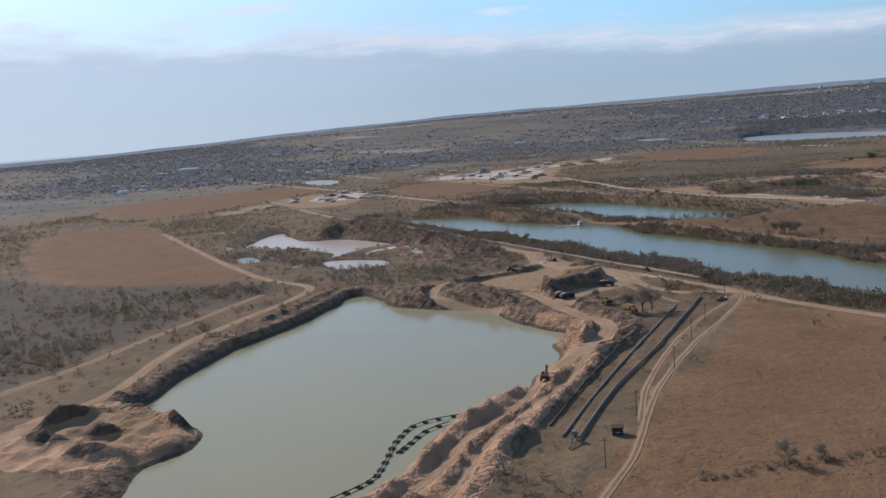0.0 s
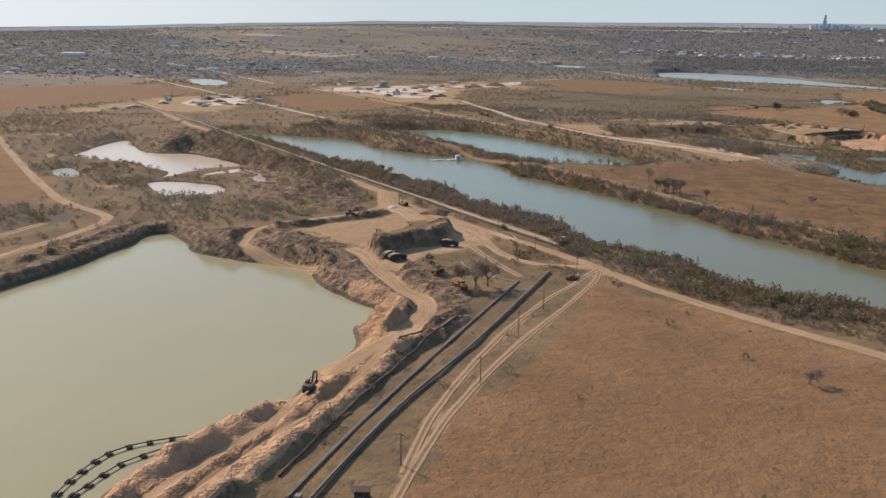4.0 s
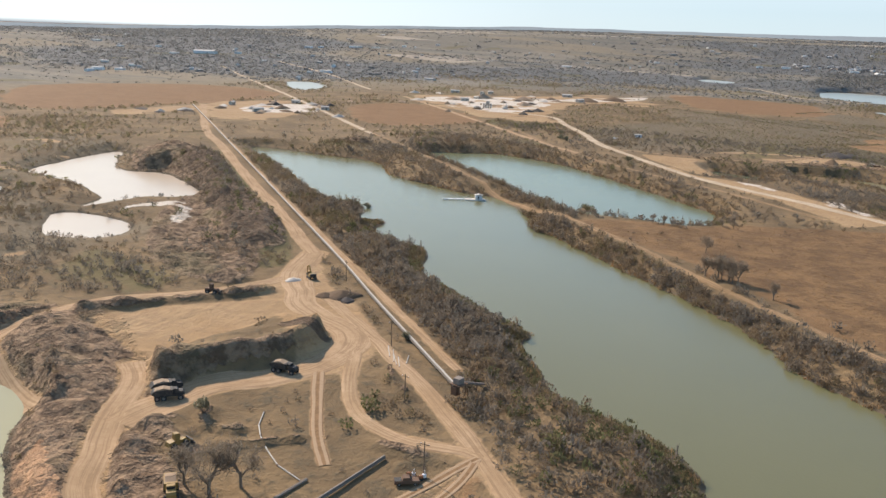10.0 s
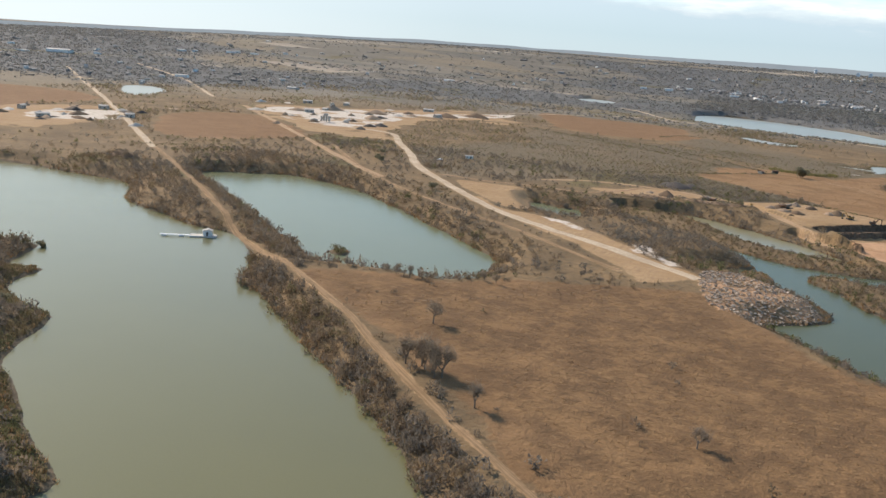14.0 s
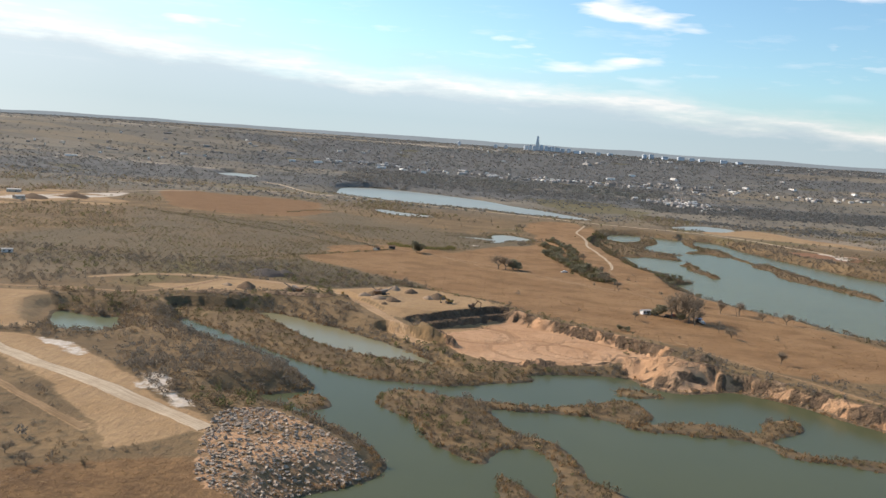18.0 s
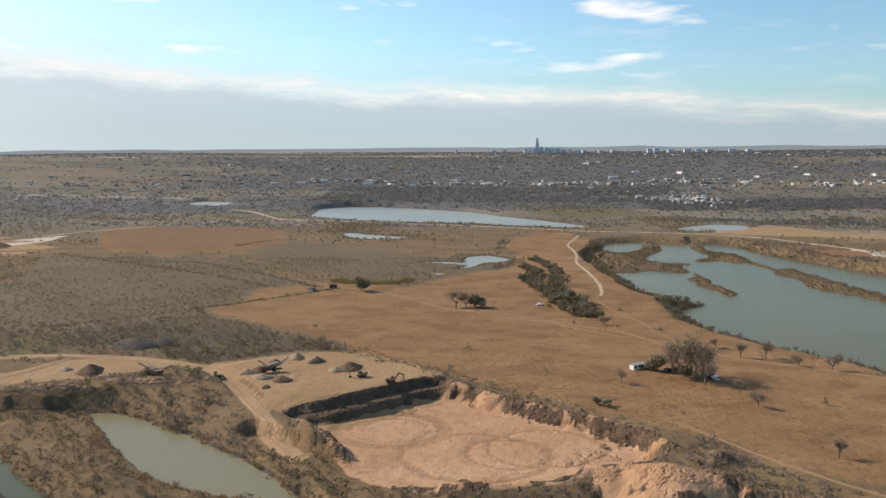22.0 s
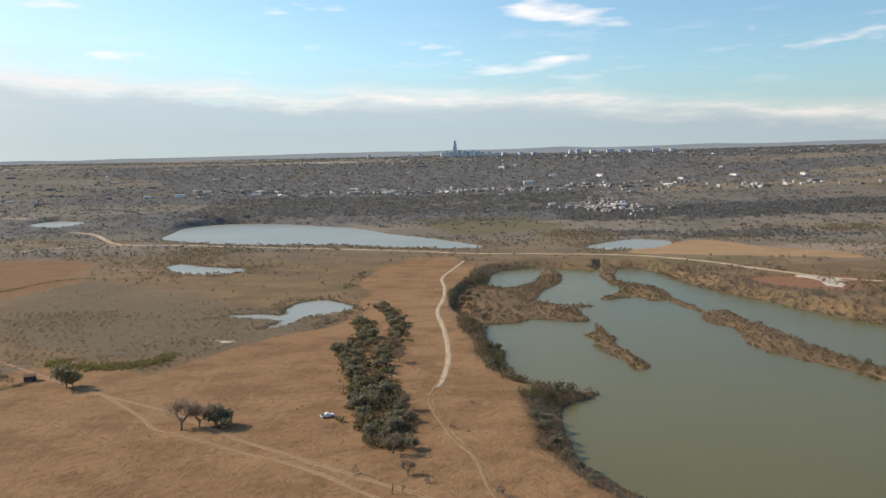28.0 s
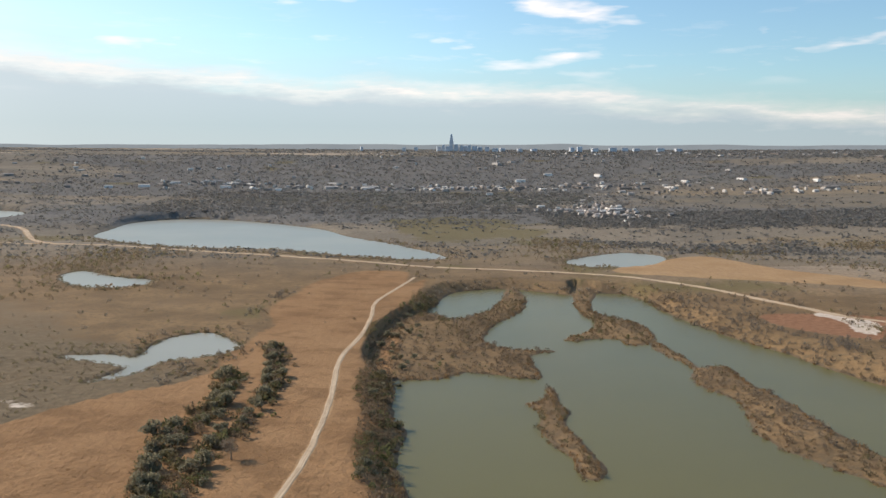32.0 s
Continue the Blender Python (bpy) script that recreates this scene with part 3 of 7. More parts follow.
MARSH = [
    [(-606, 650), (-553, 704), (-481, 648), (-455, 570), (-397, 542), (-338, 527), (-293, 527), (-257, 480), (-271, 445), (-273, 422)],
    [(-620, 430), (-511, 412), (-338, 426), (-306, 396), (-313, 343), (-305, 265), (-302, 190), (-330, 120), (-520, 150), (-690, 300)],
    [(-351, 1462), (-180, 1453), (0, 1277), (-38, 1219), (-135, 1121)],
    [(-122, 1100), (-29, 1192), (57, 1080), (-4, 1030), (-60, 1068), (-94, 1057)],
    [(-229, 958), (-164, 982), (-77, 1058), (-54, 1119), (-121, 1469), (-267, 1277), (-304, 1087)],
]
MARSH += [
    [(-260, 1728), (-77, 1615), (106, 1426), (133, 1384), (106, 1312), (35, 1306), (-23, 1338), (-93, 1411)],
]
THICK = [
    [(-299, 452), (-297, 467), (-274, 478), (-236, 476), (-209, 466), (-205, 446), (-237, 428), (-262, 414), (-285, 425)],
    [(-470, 668), (-487, 700), (-440, 712), (-414, 688), (-294, 600), (-206, 534), (-186, 500), (-215, 490), (-245, 512), (-295, 563), (-345, 600), (-420, 650)],
    [(-560, 740), (-500, 800), (-420, 840), (-350, 830), (-300, 800), (-360, 795), (-450, 795), (-490, 780)],
    [(-430, 900), (-360, 960), (-300, 960), (-250, 915), (-290, 905), (-345, 880)],
    [(-60, 800), (-40, 870), (-90, 905), (-60, 900), (0, 870), (20, 840), (0, 825)],
]
RIDGE_FOOT = [(-143, 396), (-134, 398), (-130, 410), (-126, 419), (-121, 429), (-119, 440), (-124, 452)]
RIDGE = [*RIDGE_FOOT, (-136, 459), (-150, 456), (-156, 440), (-157, 422), (-152, 406)]
SCARP = [(152, 940), (187, 903), (211, 892), (240, 868), (280, 830), (270, 810), (227, 840), (206, 862), (183, 880), (157, 893)]
PALE = [
    [(475, 1572), (492, 1551), (501, 1530), (480, 1501), (472, 1529)], [(36, 1377), (53, 1366), (72, 1350), (68, 1346), (50, 1358)],
    [(-100, 858), (-86, 858), (-62, 838), (-64, 826), (-80, 842)], [(-42, 816), (-30, 820), (-6, 796), (-8, 785), (-24, 798)],
    [(-341, 521), (-338, 551), (-315, 570), (-280, 537), (-281, 527), (-313, 547), (-330, 524)],
    [(-660, 1330), (-600, 1440), (-520, 1500), (-450, 1690), (-420, 1600), (-480, 1420), (-440, 1230), (-520, 1200)],
    [(-700, 1010), (-660, 1090), (-600, 1010), (-640, 940)],
]
REDS = [SCARP]
RUST = [(437, 1559), (482, 1563), (520, 1545), (508, 1500), (474, 1488), (444, 1512)]
PATCHY = [
    [(-235, 212), (-211, 208), (-193, 198), (-191, 178), (-204, 156), (-247, 156), (-254, 194)],
    [(-109, 332), (-87, 320), (-84, 276), (-85, 217), (-86, 144), (-116, 144), (-114, 218), (-106, 240), (-104, 306)],
]
PAD = [(-12, 1008), (8, 1040), (30, 1058), (60, 1050), (98, 1024), (108, 1000), (90, 985), (50, 975), (20, 985)]
RUBBLE = [(5, 781), (17, 793), (36, 782), (54, 767), (63, 753), (61, 741), (48, 733), (32, 724), (16, 734)]
SPOIL = [
    [(-281, 393), (-212, 390), (-170, 405), (-140, 370), (-112, 345), (-103, 326), (-120, 340), (-165, 355), (-205, 378), (-250, 385)],
    [(-120, 360), (-112, 372), (-90, 365), (-84, 350), (-88, 338), (-106, 334), (-110, 345)],
    [(-109, 332), (-87, 320), (-84, 276), (-85, 217), (-86, 144), (-116, 144), (-114, 218), (-106, 240), (-104, 306)],
    [(-227, 387), (-168, 383), (-116, 346), (-94, 349), (-138, 408), (-156, 408), (-196, 426), (-234, 409)],
    [(-466, 684), (-408, 678), (-321, 598), (-219, 521), (-189, 474), (-241, 481), (-305, 539), (-349, 604), (-429, 648)],
]


def smooth(t):
    t = np.clip(t, 0, 1)
    return t * t * (3 - 2 * t)


def loop(pts, n=4):
    """Catmull-Rom through a closed outline."""
    p = np.array(pts, float)
    out = []
    for i in range(len(p)):
        a, b, c, d = p[i - 1], p[i], p[(i + 1) % len(p)], p[(i + 2) % len(p)]
        for k in range(n):
            t = k / n
            out.append(0.5 * (2 * b + (c - a) * t + (2 * a - 5 * b + 4 * c - d) * t * t + (3 * b - a - 3 * c + d) * t ** 3))
    return np.array(out)


def line(pts, step=4.0):
    """Points every few metres along a smooth open line."""
    p = np.array([pts[0], *pts, pts[-1]], float)
    out = []
    for i in range(1, len(p) - 2):
        a, b, c, d = p[i - 1:i + 3]
        n = max(2, int(np.hypot(*(c - b)) / step))
        for k in range(n):
            t = k / n
            out.append(0.5 * (2 * b + (c - a) * t + (2 * a - 5 * b + 4 * c - d) * t * t + (3 * b - a - 3 * c + d) * t ** 3))
    out.append(p[-1])
    return np.array(out)


def lattice(ix, iy, seed):
    h = (ix.astype(np.int64) * 374761393 + iy.astype(np.int64) * 668265263 + seed * 1442695041) & 0xFFFFFFFF
    h = ((h ^ (h >> 13)) * 1274126177) & 0xFFFFFFFF
    return ((h ^ (h >> 16)) & 0xFFFF) / 65535.0


def vnoise(x, y, size, seed=1, octaves=1):
    """Value noise about 0, from -1 to 1."""
    total, amp, norm = 0.0, 1.0, 0.0
    for o in range(octaves):
        u, v = x / size * 2 ** o, y / size * 2 ** o
        i, j = np.floor(u), np.floor(v)
        f, g = smooth(u - i), smooth(v - j)
        s = seed + 17 * o
        n = (lattice(i, j, s) * (1 - f) + lattice(i + 1, j, s) * f) * (1 - g) + (lattice(i, j + 1, s) * (1 - f) + lattice(i + 1, j + 1, s) * f) * g
        total, norm, amp = total + amp * (2 * n - 1), norm + amp, amp * 0.5
    return total / norm


def seg_dist(x, y, p, closed=True):
    """Distance to a chain of points, and which points lie within it."""
    best, inside = np.full(x.shape, 1e9), np.zeros(x.shape, bool)
    q = np.roll(p, -1, axis=0) if closed else p[1:]
    for (ax, ay), (bx, by) in zip(p if closed else p[:-1], q):
        dx, dy = bx - ax, by - ay
        t = np.clip(((x - ax) * dx + (y - ay) * dy) / (dx * dx + dy * dy + 1e-9), 0, 1)
        best = np.minimum(best, (x - ax - t * dx) ** 2 + (y - ay - t * dy) ** 2)
        if closed:
            inside ^= ((ay > y) != (by > y)) & (x < dx * (y - ay) / (dy + 1e-12) + ax)
    return np.sqrt(best), inside


def signed(X, Y, p, reach=60.0, closed=True):
    """Signed distance over arrays, negative within; 1e3 out of reach."""
    out = np.full(X.shape, 1e3)
    near = (X > p[:, 0].min() - reach) & (X < p[:, 0].max() + reach) & (Y > p[:, 1].min() - reach) & (Y < p[:, 1].max() + reach)
    d, ins = seg_dist(X[near], Y[near], p, closed)
    out[near] = np.where(ins, -d, d)
    return out


def base_height(x, y):
    """The plain, and the land that rises far away all round."""
    k = np.maximum(np.hypot(x - 110, y - 657) - 1241, 0)
    far = np.where(k < 1679, k * k / 3358 * 0.122, 839.5 * 0.122 + (k - 1679) * 0.028)
    return 2.2 + 2.2 * smooth((y - 438) / 438) + far * (1 - 0.62 * smooth((np.degrees(np.arctan2(110 - x, y - 657)) - 22) / 45))


WATERS = [  # name, outline, islands, level below the plain or height, material, label
    ("settling_lake", LAKE_A, [], -2.2, M_SILT, "pale green silty water of a gravel pit lake"),
    ("long_lake", LAKE_B, [], -2.2, M_POND, "murky green water of a long flooded pit"),
    ("side_lake", LAKE_C, [ISLE_C], -2.2, M_TEAL, "teal water of a small flooded pit"),
    ("bright_pond", POND_D, [], -1.5, M_PALE_GLINT, "shallow shining pond between mud flats"),
    ("bright_pond", POND_E, [], -1.5, M_PALE_GLINT, "shallow shining pond between mud flats"),
    ("bright_pond", POND_F, [], -1.5, M_CLEAR, "small shining puddle on mud flats"),
    ("pit_channels", LAKE_G, ISLES_G, -2.2, M_CHANNEL, "dark green water channels between scrubby islands"),
    ("east_lake", LAKE_H, ISLES_H, -2.2, M_WIDE, "wide green lake with reedy spits"),
    ("far_lake", LAKE_I, [], None, M_CLEAR, "pale distant lake behind a road"),
    ("far_pond", POND_J, [], None, M_CLEAR, "small distant pond"),
    ("marsh_pond", POND_K, [], None, M_CLEAR, "shallow marsh pond among brown grass"),
    ("marsh_pond", POND_L, [], None, M_CLEAR, "shallow marsh pond among brown grass"),
    ("far_pond", POND_M, [], None, M_CLEAR, "small distant pond"),
    ("far_pond", POND_O, [], None, M_CLEAR, "small distant pond"),
    ("side_pool", POND_P, [], -2.2, M_TEAL, "small dark pool beside the scrub"),
]
MOUNDS = [  # x, y, half length, half width, turn, height
    (-131, 447, 9, 6, 40, 3.0), (86, 984, 7, 3.5, 55, 4.5), (-104, 377, 6, 4, 0, 2.2), (-115, 368, 8, 4, 40, 2.0),
    (-185, 400, 26, 12, -30, 4.0), (-205, 392, 22, 10, -20, 3.0), (-168, 385, 20, 12, -50, 4.0), (-165, 370, 16, 9, -50, 3.5),
    (-440, 665, 55, 26, -38, 8.0), (-400, 640, 40, 24, -38, 6.0), (-226, 207, 9, 3.5, 10, 3.8), (-243, 190, 12, 4.5, 70, 4.2), (-219, 183, 8, 4, 40, 3.2), (-233, 172, 10, 4, 10, 3.8),
]
MOUNDS += [
    (-203, 200, 8, 3.5, -20, 3.2), (-247, 215, 8, 3, 0, 2.0), (-208, 168, 9, 4, 30, 3.6), (-66, 405, 9, 3, 0, 1.8),
    (174, 908, 13, 8, -25, 3.2), (188, 905, 9, 6, -30, 2.6), (176, 935, 9, 3, -35, 2.6), (190, 920, 7, 4, 0, 3.0),
    (-20, 998, 34, 5, 0, 2.5), (-66, 984, 26, 5, 10, 2.5), (-330, 850, 20, 9, -40, 3.0), (-400, 830, 14, 8, 0, 4.0),
]
BERMS = [  # half width, height, line
    (4.0, 2.4, [(-207, 425), (-198, 436), (-189, 455), (-175, 477)]),
    (3.5, 2.0, [(-124, 375), (-119, 380), (-109, 378)]),
    (15.0, 6.0, [(-416, 670), (-325, 602), (-260, 553), (-226, 525)]),
    (3.5, 2.0, [(-83, 339), (-89, 317), (-89, 284), (-92, 261), (-93, 238), (-94, 219), (-93, 180)]),
    (3.0, 1.6, [(-79, 335), (-84, 311), (-86, 284), (-86, 262), (-86, 236), (-87, 200)]),
    (2.5, 1.4, [(-104, 300), (-102, 270), (-104, 240), (-108, 215), (-106, 180)]),
    (2.5, 1.2, [(-99, 320), (-97, 280), (-98, 240), (-99, 200)]),
    (2.0, 1.0, [(-62, 400), (-58, 405), (-45, 402)]),
]
BERMS += [
    (1.9, 1.7, [(-101, 356), (-100, 330), (-99, 300), (-100, 260)]), (1.9, 1.6, [(-122, 352), (-110, 338), (-107, 315)]),
    (1.7, 1.5, [(-84, 400), (-92, 392), (-100, 381)]), (2.0, 1.7, [(-117, 396), (-111, 388), (-103, 391)]),
    (2.0, 1.8, [(-150, 398), (-138, 386), (-130, 372)]), (1.8, 1.5, [(-80, 430), (-90, 436), (-98, 446)]),
    (3.0, 1.5, [(-268, 330), (-270, 370), (-276, 405), (-290, 425)]),
]


def spacing(a, b, s0, grow):
    out, x, s = [], a, s0
    while x < b:
        x += s
        s *= grow
        out.append(x)
    return out


gx = [-410 - v for v in reversed(spacing(0, 4500, 2.2, 1.02))] + list(np.arange(-410, -270, 2.2)) + list(np.arange(-270, -40, 1.4)) + list(np.arange(-40, 40, 2.2)) + list(np.arange(40, 290, 1.7)) + list(np.arange(290, 330, 2.2)) + [329 + v for v in spacing(0, 4420, 2.2, 1.03)]
gy = [150 - v for v in reversed(spacing(0, 2500, 2.2, 1.08))] + list(np.arange(150, 540, 1.4)) + list(np.arange(540, 820, 2.2)) + list(np.arange(820, 1050, 1.6)) + list(np.arange(1050, 1100, 2.2)) + [1099 + v for v in spacing(0, 3850, 2.2, 1.0095)]
GX, GY = np.array(gx), np.array(gy)
X, Y = np.meshgrid(GX, GY)
B = base_height(X, Y)
W = np.full(X.shape, 1e3)        # distance to the nearest shore, negative over water
LEVEL = np.full(X.shape, -2.2)
HIGH = np.full(X.shape, 1e3)     # the most that low islands rise
NEAREST = np.full(X.shape, -1)
water_level = []
for name, outline, isles, level, mat, label in WATERS:
    p = loop(outline)
    if level is None:
        level = float(base_height(p[:, 0], p[:, 1]).min()) - 0.6
    water_level.append(level)
    d = signed(X, Y, p)
    d = np.where(d < 60, d + 1.5 * vnoise(X, Y, 14, 5, 2), d)
    for q in isles:
        di = signed(X, Y, loop(q))
        di = np.where(di < 60, di + 1.5 * vnoise(X, Y, 9, 6, 2), di)
        HIGH = np.where(di < 3, 2.5, HIGH)
        d = np.maximum(d, -di)
    LEVEL = np.where(d < W, level, LEVEL)
    NEAREST = np.where(d < W, len(water_level) - 1, NEAREST)
    W = np.minimum(W, d)
Z = B + 0.5 * vnoise(X, Y, 90, 2, 3) + 0.25 * vnoise(X, Y, 12, 3, 2)
spoil = np.full(X.shape, 1e3)
for q in SPOIL:
    spoil = np.minimum(spoil, signed(X, Y, loop(q)))
rough = smooth(0.5 - spoil / 16)
road = np.full(X.shape, 1e3)
for name, width, pts in ROADS:
    road = np.minimum(road, signed(X, Y, line(pts, 8), 30, closed=False) - width / 2)
flat = smooth((road + 0.5) / 3.5)
Z += rough * flat * (2.6 * vnoise(X, Y, 26, 8, 4) + 1.0 + 2.4 * (0.35 - np.abs(vnoise(X, Y, 13, 18, 2))) + 1.7 * (0.3 - np.abs(vnoise(X, Y, 6, 28, 2))))
torn = np.full(X.shape, 1e3)
for q in PATCHY:
    torn = np.minimum(torn, signed(X, Y, loop(q)))
torn = smooth(0.5 - torn / 8) * flat
Z += torn * (2.6 * (0.32 - np.abs(vnoise(X, Y * 0.45, 9, 64, 2))) + 1.3 * (0.3 - np.abs(vnoise(X, Y * 0.6, 4.5, 65, 2))) + 0.5 * vnoise(X, Y, 3.2, 66, 1))
mound, dark = np.zeros(X.shape), np.zeros(X.shape)
for half, h, pts in BERMS:
    r = signed(X, Y, line(pts, 6), 40, closed=False) / half + 0.35 * vnoise(X, Y, 2.2 * half, 12, 3)
    mound = np.maximum(mound, h * smooth(1.25 - r) * (1 + 0.75 * vnoise(X, Y, 1.6 * half, 13, 2)))
    dark = np.maximum(dark, 0.4 * mound * (half < 4.5))
for mx, my, ra, rb, turn, h in MOUNDS:
    c, s = math.cos(radians(turn)), math.sin(radians(turn))
    u, v = ((X - mx) * c + (Y - my) * s) / ra, (-(X - mx) * s + (Y - my) * c) / rb
    r = np.sqrt(u * u + v * v) + 0.25 * vnoise(X, Y, 14, 9, 3)
    one = 1.15 * h * np.clip(1.2 - r, 0, 1) * (1 + 0.3 * vnoise(X, Y, 5, 19, 2))
    mound = np.maximum(mound, one)
    # shade painted as dark colour on the south-east side of these heaps
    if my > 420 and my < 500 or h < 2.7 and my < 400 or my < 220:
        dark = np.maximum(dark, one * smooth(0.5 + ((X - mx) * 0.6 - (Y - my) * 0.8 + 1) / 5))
ridge = signed(X, Y, loop(RIDGE))
foot = signed(X, Y, line(RIDGE_FOOT, 4), 60, closed=False) + 1.6 * vnoise(X, Y, 8, 67, 3)
heap = np.where(ridge < 0, 7.5 * smooth(foot / 8.0) * smooth(-ridge / 9 + np.where(foot < 9, 0.8, 0.0)) * smooth(1.15 - foot / 34) * (1 + 0.22 * vnoise(X, Y, 7, 68, 3)), 0.0)
Z += np.maximum(mound, heap) * flat
pad = signed(X, Y, loop(PAD))
Z += 2.0 * smooth(0.5 - pad / 14) * flat
pit = signed(X, Y, loop(PIT))
flute = 3.4 * np.abs(vnoise(X, Y, 6, 14, 3))
wall = smooth(0.5 + (pit - 1 + flute) / 4)
bench = smooth(0.5 + (pit - 8 + flute) / 2.2) * 0.48 + smooth(0.5 + (pit + 0.6 * flute) / 2.5) * 0.52
benched = smooth((106 - X) / 10) * smooth((Y - 952) / 10)
wall = wall * (1 - benched) + bench * benched
# shade of the pit wall and its benches, put into the ground colour
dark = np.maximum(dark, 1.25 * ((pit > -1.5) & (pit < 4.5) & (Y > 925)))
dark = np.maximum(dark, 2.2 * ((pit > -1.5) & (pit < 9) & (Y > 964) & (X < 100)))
ring = np.zeros(X.shape)
for rx, ry, rr, half in ((84, 962, 20, 3.4), (84, 962, 14, 0.9), (116, 936, 25, 1.7), (128, 940, 15, 1.1), (140, 946, 20, 1.0)):
    wobble = 2.0 * vnoise(X, Y, 14, 15, 2)
    ring = np.maximum(ring, np.exp(-((np.hypot(X - rx, (Y - ry) * 1.1) - rr + wobble) / half) ** 2))
ring *= pit < -1.5
Z = Z * wall + (-0.9 + 0.25 * vnoise(X, Y, 11, 4, 3) - 0.45 * ring) * (1 - wall)
rim = signed(X, Y, line(RIM, 5), 40, closed=False)
Z += 2.3 * smooth(1.3 - rim / 2.6) * (1 + 0.3 * vnoise(X, Y, 8, 16, 2))
scarp = signed(X, Y, loop(SCARP)) < 6
BW = np.where(NEAREST == 0, np.where(X < -200, 5.0, 8.0), 17.0)
BW = np.where(scarp, np.where(X > 192, 5.0, 14.0), BW)
land = np.minimum(Z, np.where(HIGH < 100, LEVEL + 1.9 + 0.7 * vnoise(X, Y, 14, 11, 2), 1e3))
gully = 2.6 * np.abs(vnoise(X, Y, 6, 62, 3)) + 2.0 * np.abs(vnoise(X, Y, 3.5, 63, 1))
wl = np.where(scarp, W - gully, W)
Z = np.where(W > -0.5, LEVEL - 0.25 + 0.9 * smooth((W + 0.5) / 2.2) + (land - LEVEL - 0.65) * smooth((wl - 0.3) / BW), LEVEL - 0.25 + np.maximum(W + 0.5, -9) * 0.4)
woods = smooth((np.hypot(X - 73, Y - 584) - 1390) / 500)
Z += woods * (W > 20) * (2.5 * np.abs(vnoise(X, Y, 45, 21, 2)) + 1.2 * vnoise(X, Y, 300, 22, 2))


def height(x, y):
    """The ground's height at places, by the sheet's own cells."""
    x, y = np.atleast_1d(np.asarray(x, float)), np.atleast_1d(np.asarray(y, float))
    i = np.clip(np.searchsorted(GX, x) - 1, 0, len(GX) - 2)
    j = np.clip(np.searchsorted(GY, y) - 1, 0, len(GY) - 2)
    u, v = (x - GX[i]) / (GX[i + 1] - GX[i]), (y - GY[j]) / (GY[j + 1] - GY[j])
    return (Z[j, i] * (1 - u) + Z[j, i + 1] * u) * (1 - v) + (Z[j + 1, i] * (1 - u) + Z[j + 1, i + 1] * u) * v


def at_grid(F, x, y):
    i = np.clip(np.searchsorted(GX, x), 0, len(GX) - 1)
    j = np.clip(np.searchsorted(GY, y), 0, len(GY) - 1)
    return F[j, i]


def quads_mesh(name, co, faces, mat, smooth_on=True):
    """A mesh from arrays of corners and of faces with the same number of corners."""
    me = bpy.data.meshes.new(name)
    co, faces = np.asarray(co, np.float32), np.asarray(faces, np.int32)
    n, k = faces.shape
    me.vertices.add(len(co))
    me.vertices.foreach_set("co", co.ravel())
    me.loops.add(n * k)
    me.loops.foreach_set("vertex_index", faces.ravel())
    me.polygons.add(n)
    me.polygons.foreach_set("loop_start", np.arange(0, n * k, k, dtype=np.int32))
    me.polygons.foreach_set("loop_total", np.full(n, k, np.int32))
    me.polygons.foreach_set("use_smooth", np.full(n, smooth_on))
    me.materials.append(mat)
    me.update(calc_edges=True)
    return me


def grid_faces(nx, ny):
    i = np.arange(nx - 1)[None, :] + nx * np.arange(ny - 1)[:, None]
    return np.stack([i, i + 1, i + nx + 1, i + nx], -1).reshape(-1, 4)


def cover(polys, soft=6.0, ragged=0.0):
    d = np.full(X.shape, 1e3)
    for q in polys:
        d = np.minimum(d, signed(X, Y, loop(q)))
    d = d + ragged * vnoise(X, Y, 34, 38, 3)
    return np.clip(0.5 - d / (2 * soft), 0, 1)


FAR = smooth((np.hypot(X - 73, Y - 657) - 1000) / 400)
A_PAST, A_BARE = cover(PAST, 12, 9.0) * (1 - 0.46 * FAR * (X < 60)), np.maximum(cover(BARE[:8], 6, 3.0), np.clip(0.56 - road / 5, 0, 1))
A_BARE = np.maximum(A_BARE, cover(BARE[8:], 14, 22.0) * np.clip(0.7 + 0.6 * vnoise(X, Y, 38, 39, 4), 0, 1))
A_BARE = np.maximum(A_BARE, 0.75 * (cover([THICK[1], MARSH[0]], 8) > 0.4) * np.clip(3.2 * vnoise(X, Y, 30, 40, 3) - 0.9, 0, 1))
A_BARE = np.maximum(A_BARE, 0.36 * (cover(PATCHY, 4) > 0.5))
A_SPOIL, A_RED = np.maximum(np.clip(0.5 - spoil / 14, 0, 1), np.clip(mound / 2.5, 0, 1)), np.maximum(np.clip(0.5 - (pit - 4) / 8, 0, 1), np.maximum(cover(REDS, 5), 0.8 * (cover(PATCHY, 4, 3.0) > 0.5)))
A_SPOIL = np.maximum(A_SPOIL, 0.6 * ((NEAREST == 0) & (W > 0.5) & (W < 12)))
A_RED = np.maximum(A_RED, 0.55 * ((NEAREST == 0) & (W > 0.5) & (W < 9) & (X > -135)) + 0.5 * (cover([RUBBLE], 3) > 0.4))
# the ridge's steep face, darkened with spoil colour for its shade
A_SPOIL = np.maximum(A_SPOIL, 0.7 * (heap > 2.5) * (foot < 9))
A_SPOIL = np.maximum(A_SPOIL, 0.62 * scarp * (vnoise(X, Y, 6, 69, 3) > -0.1))
A_THICK = cover(THICK, 8, 5.0)
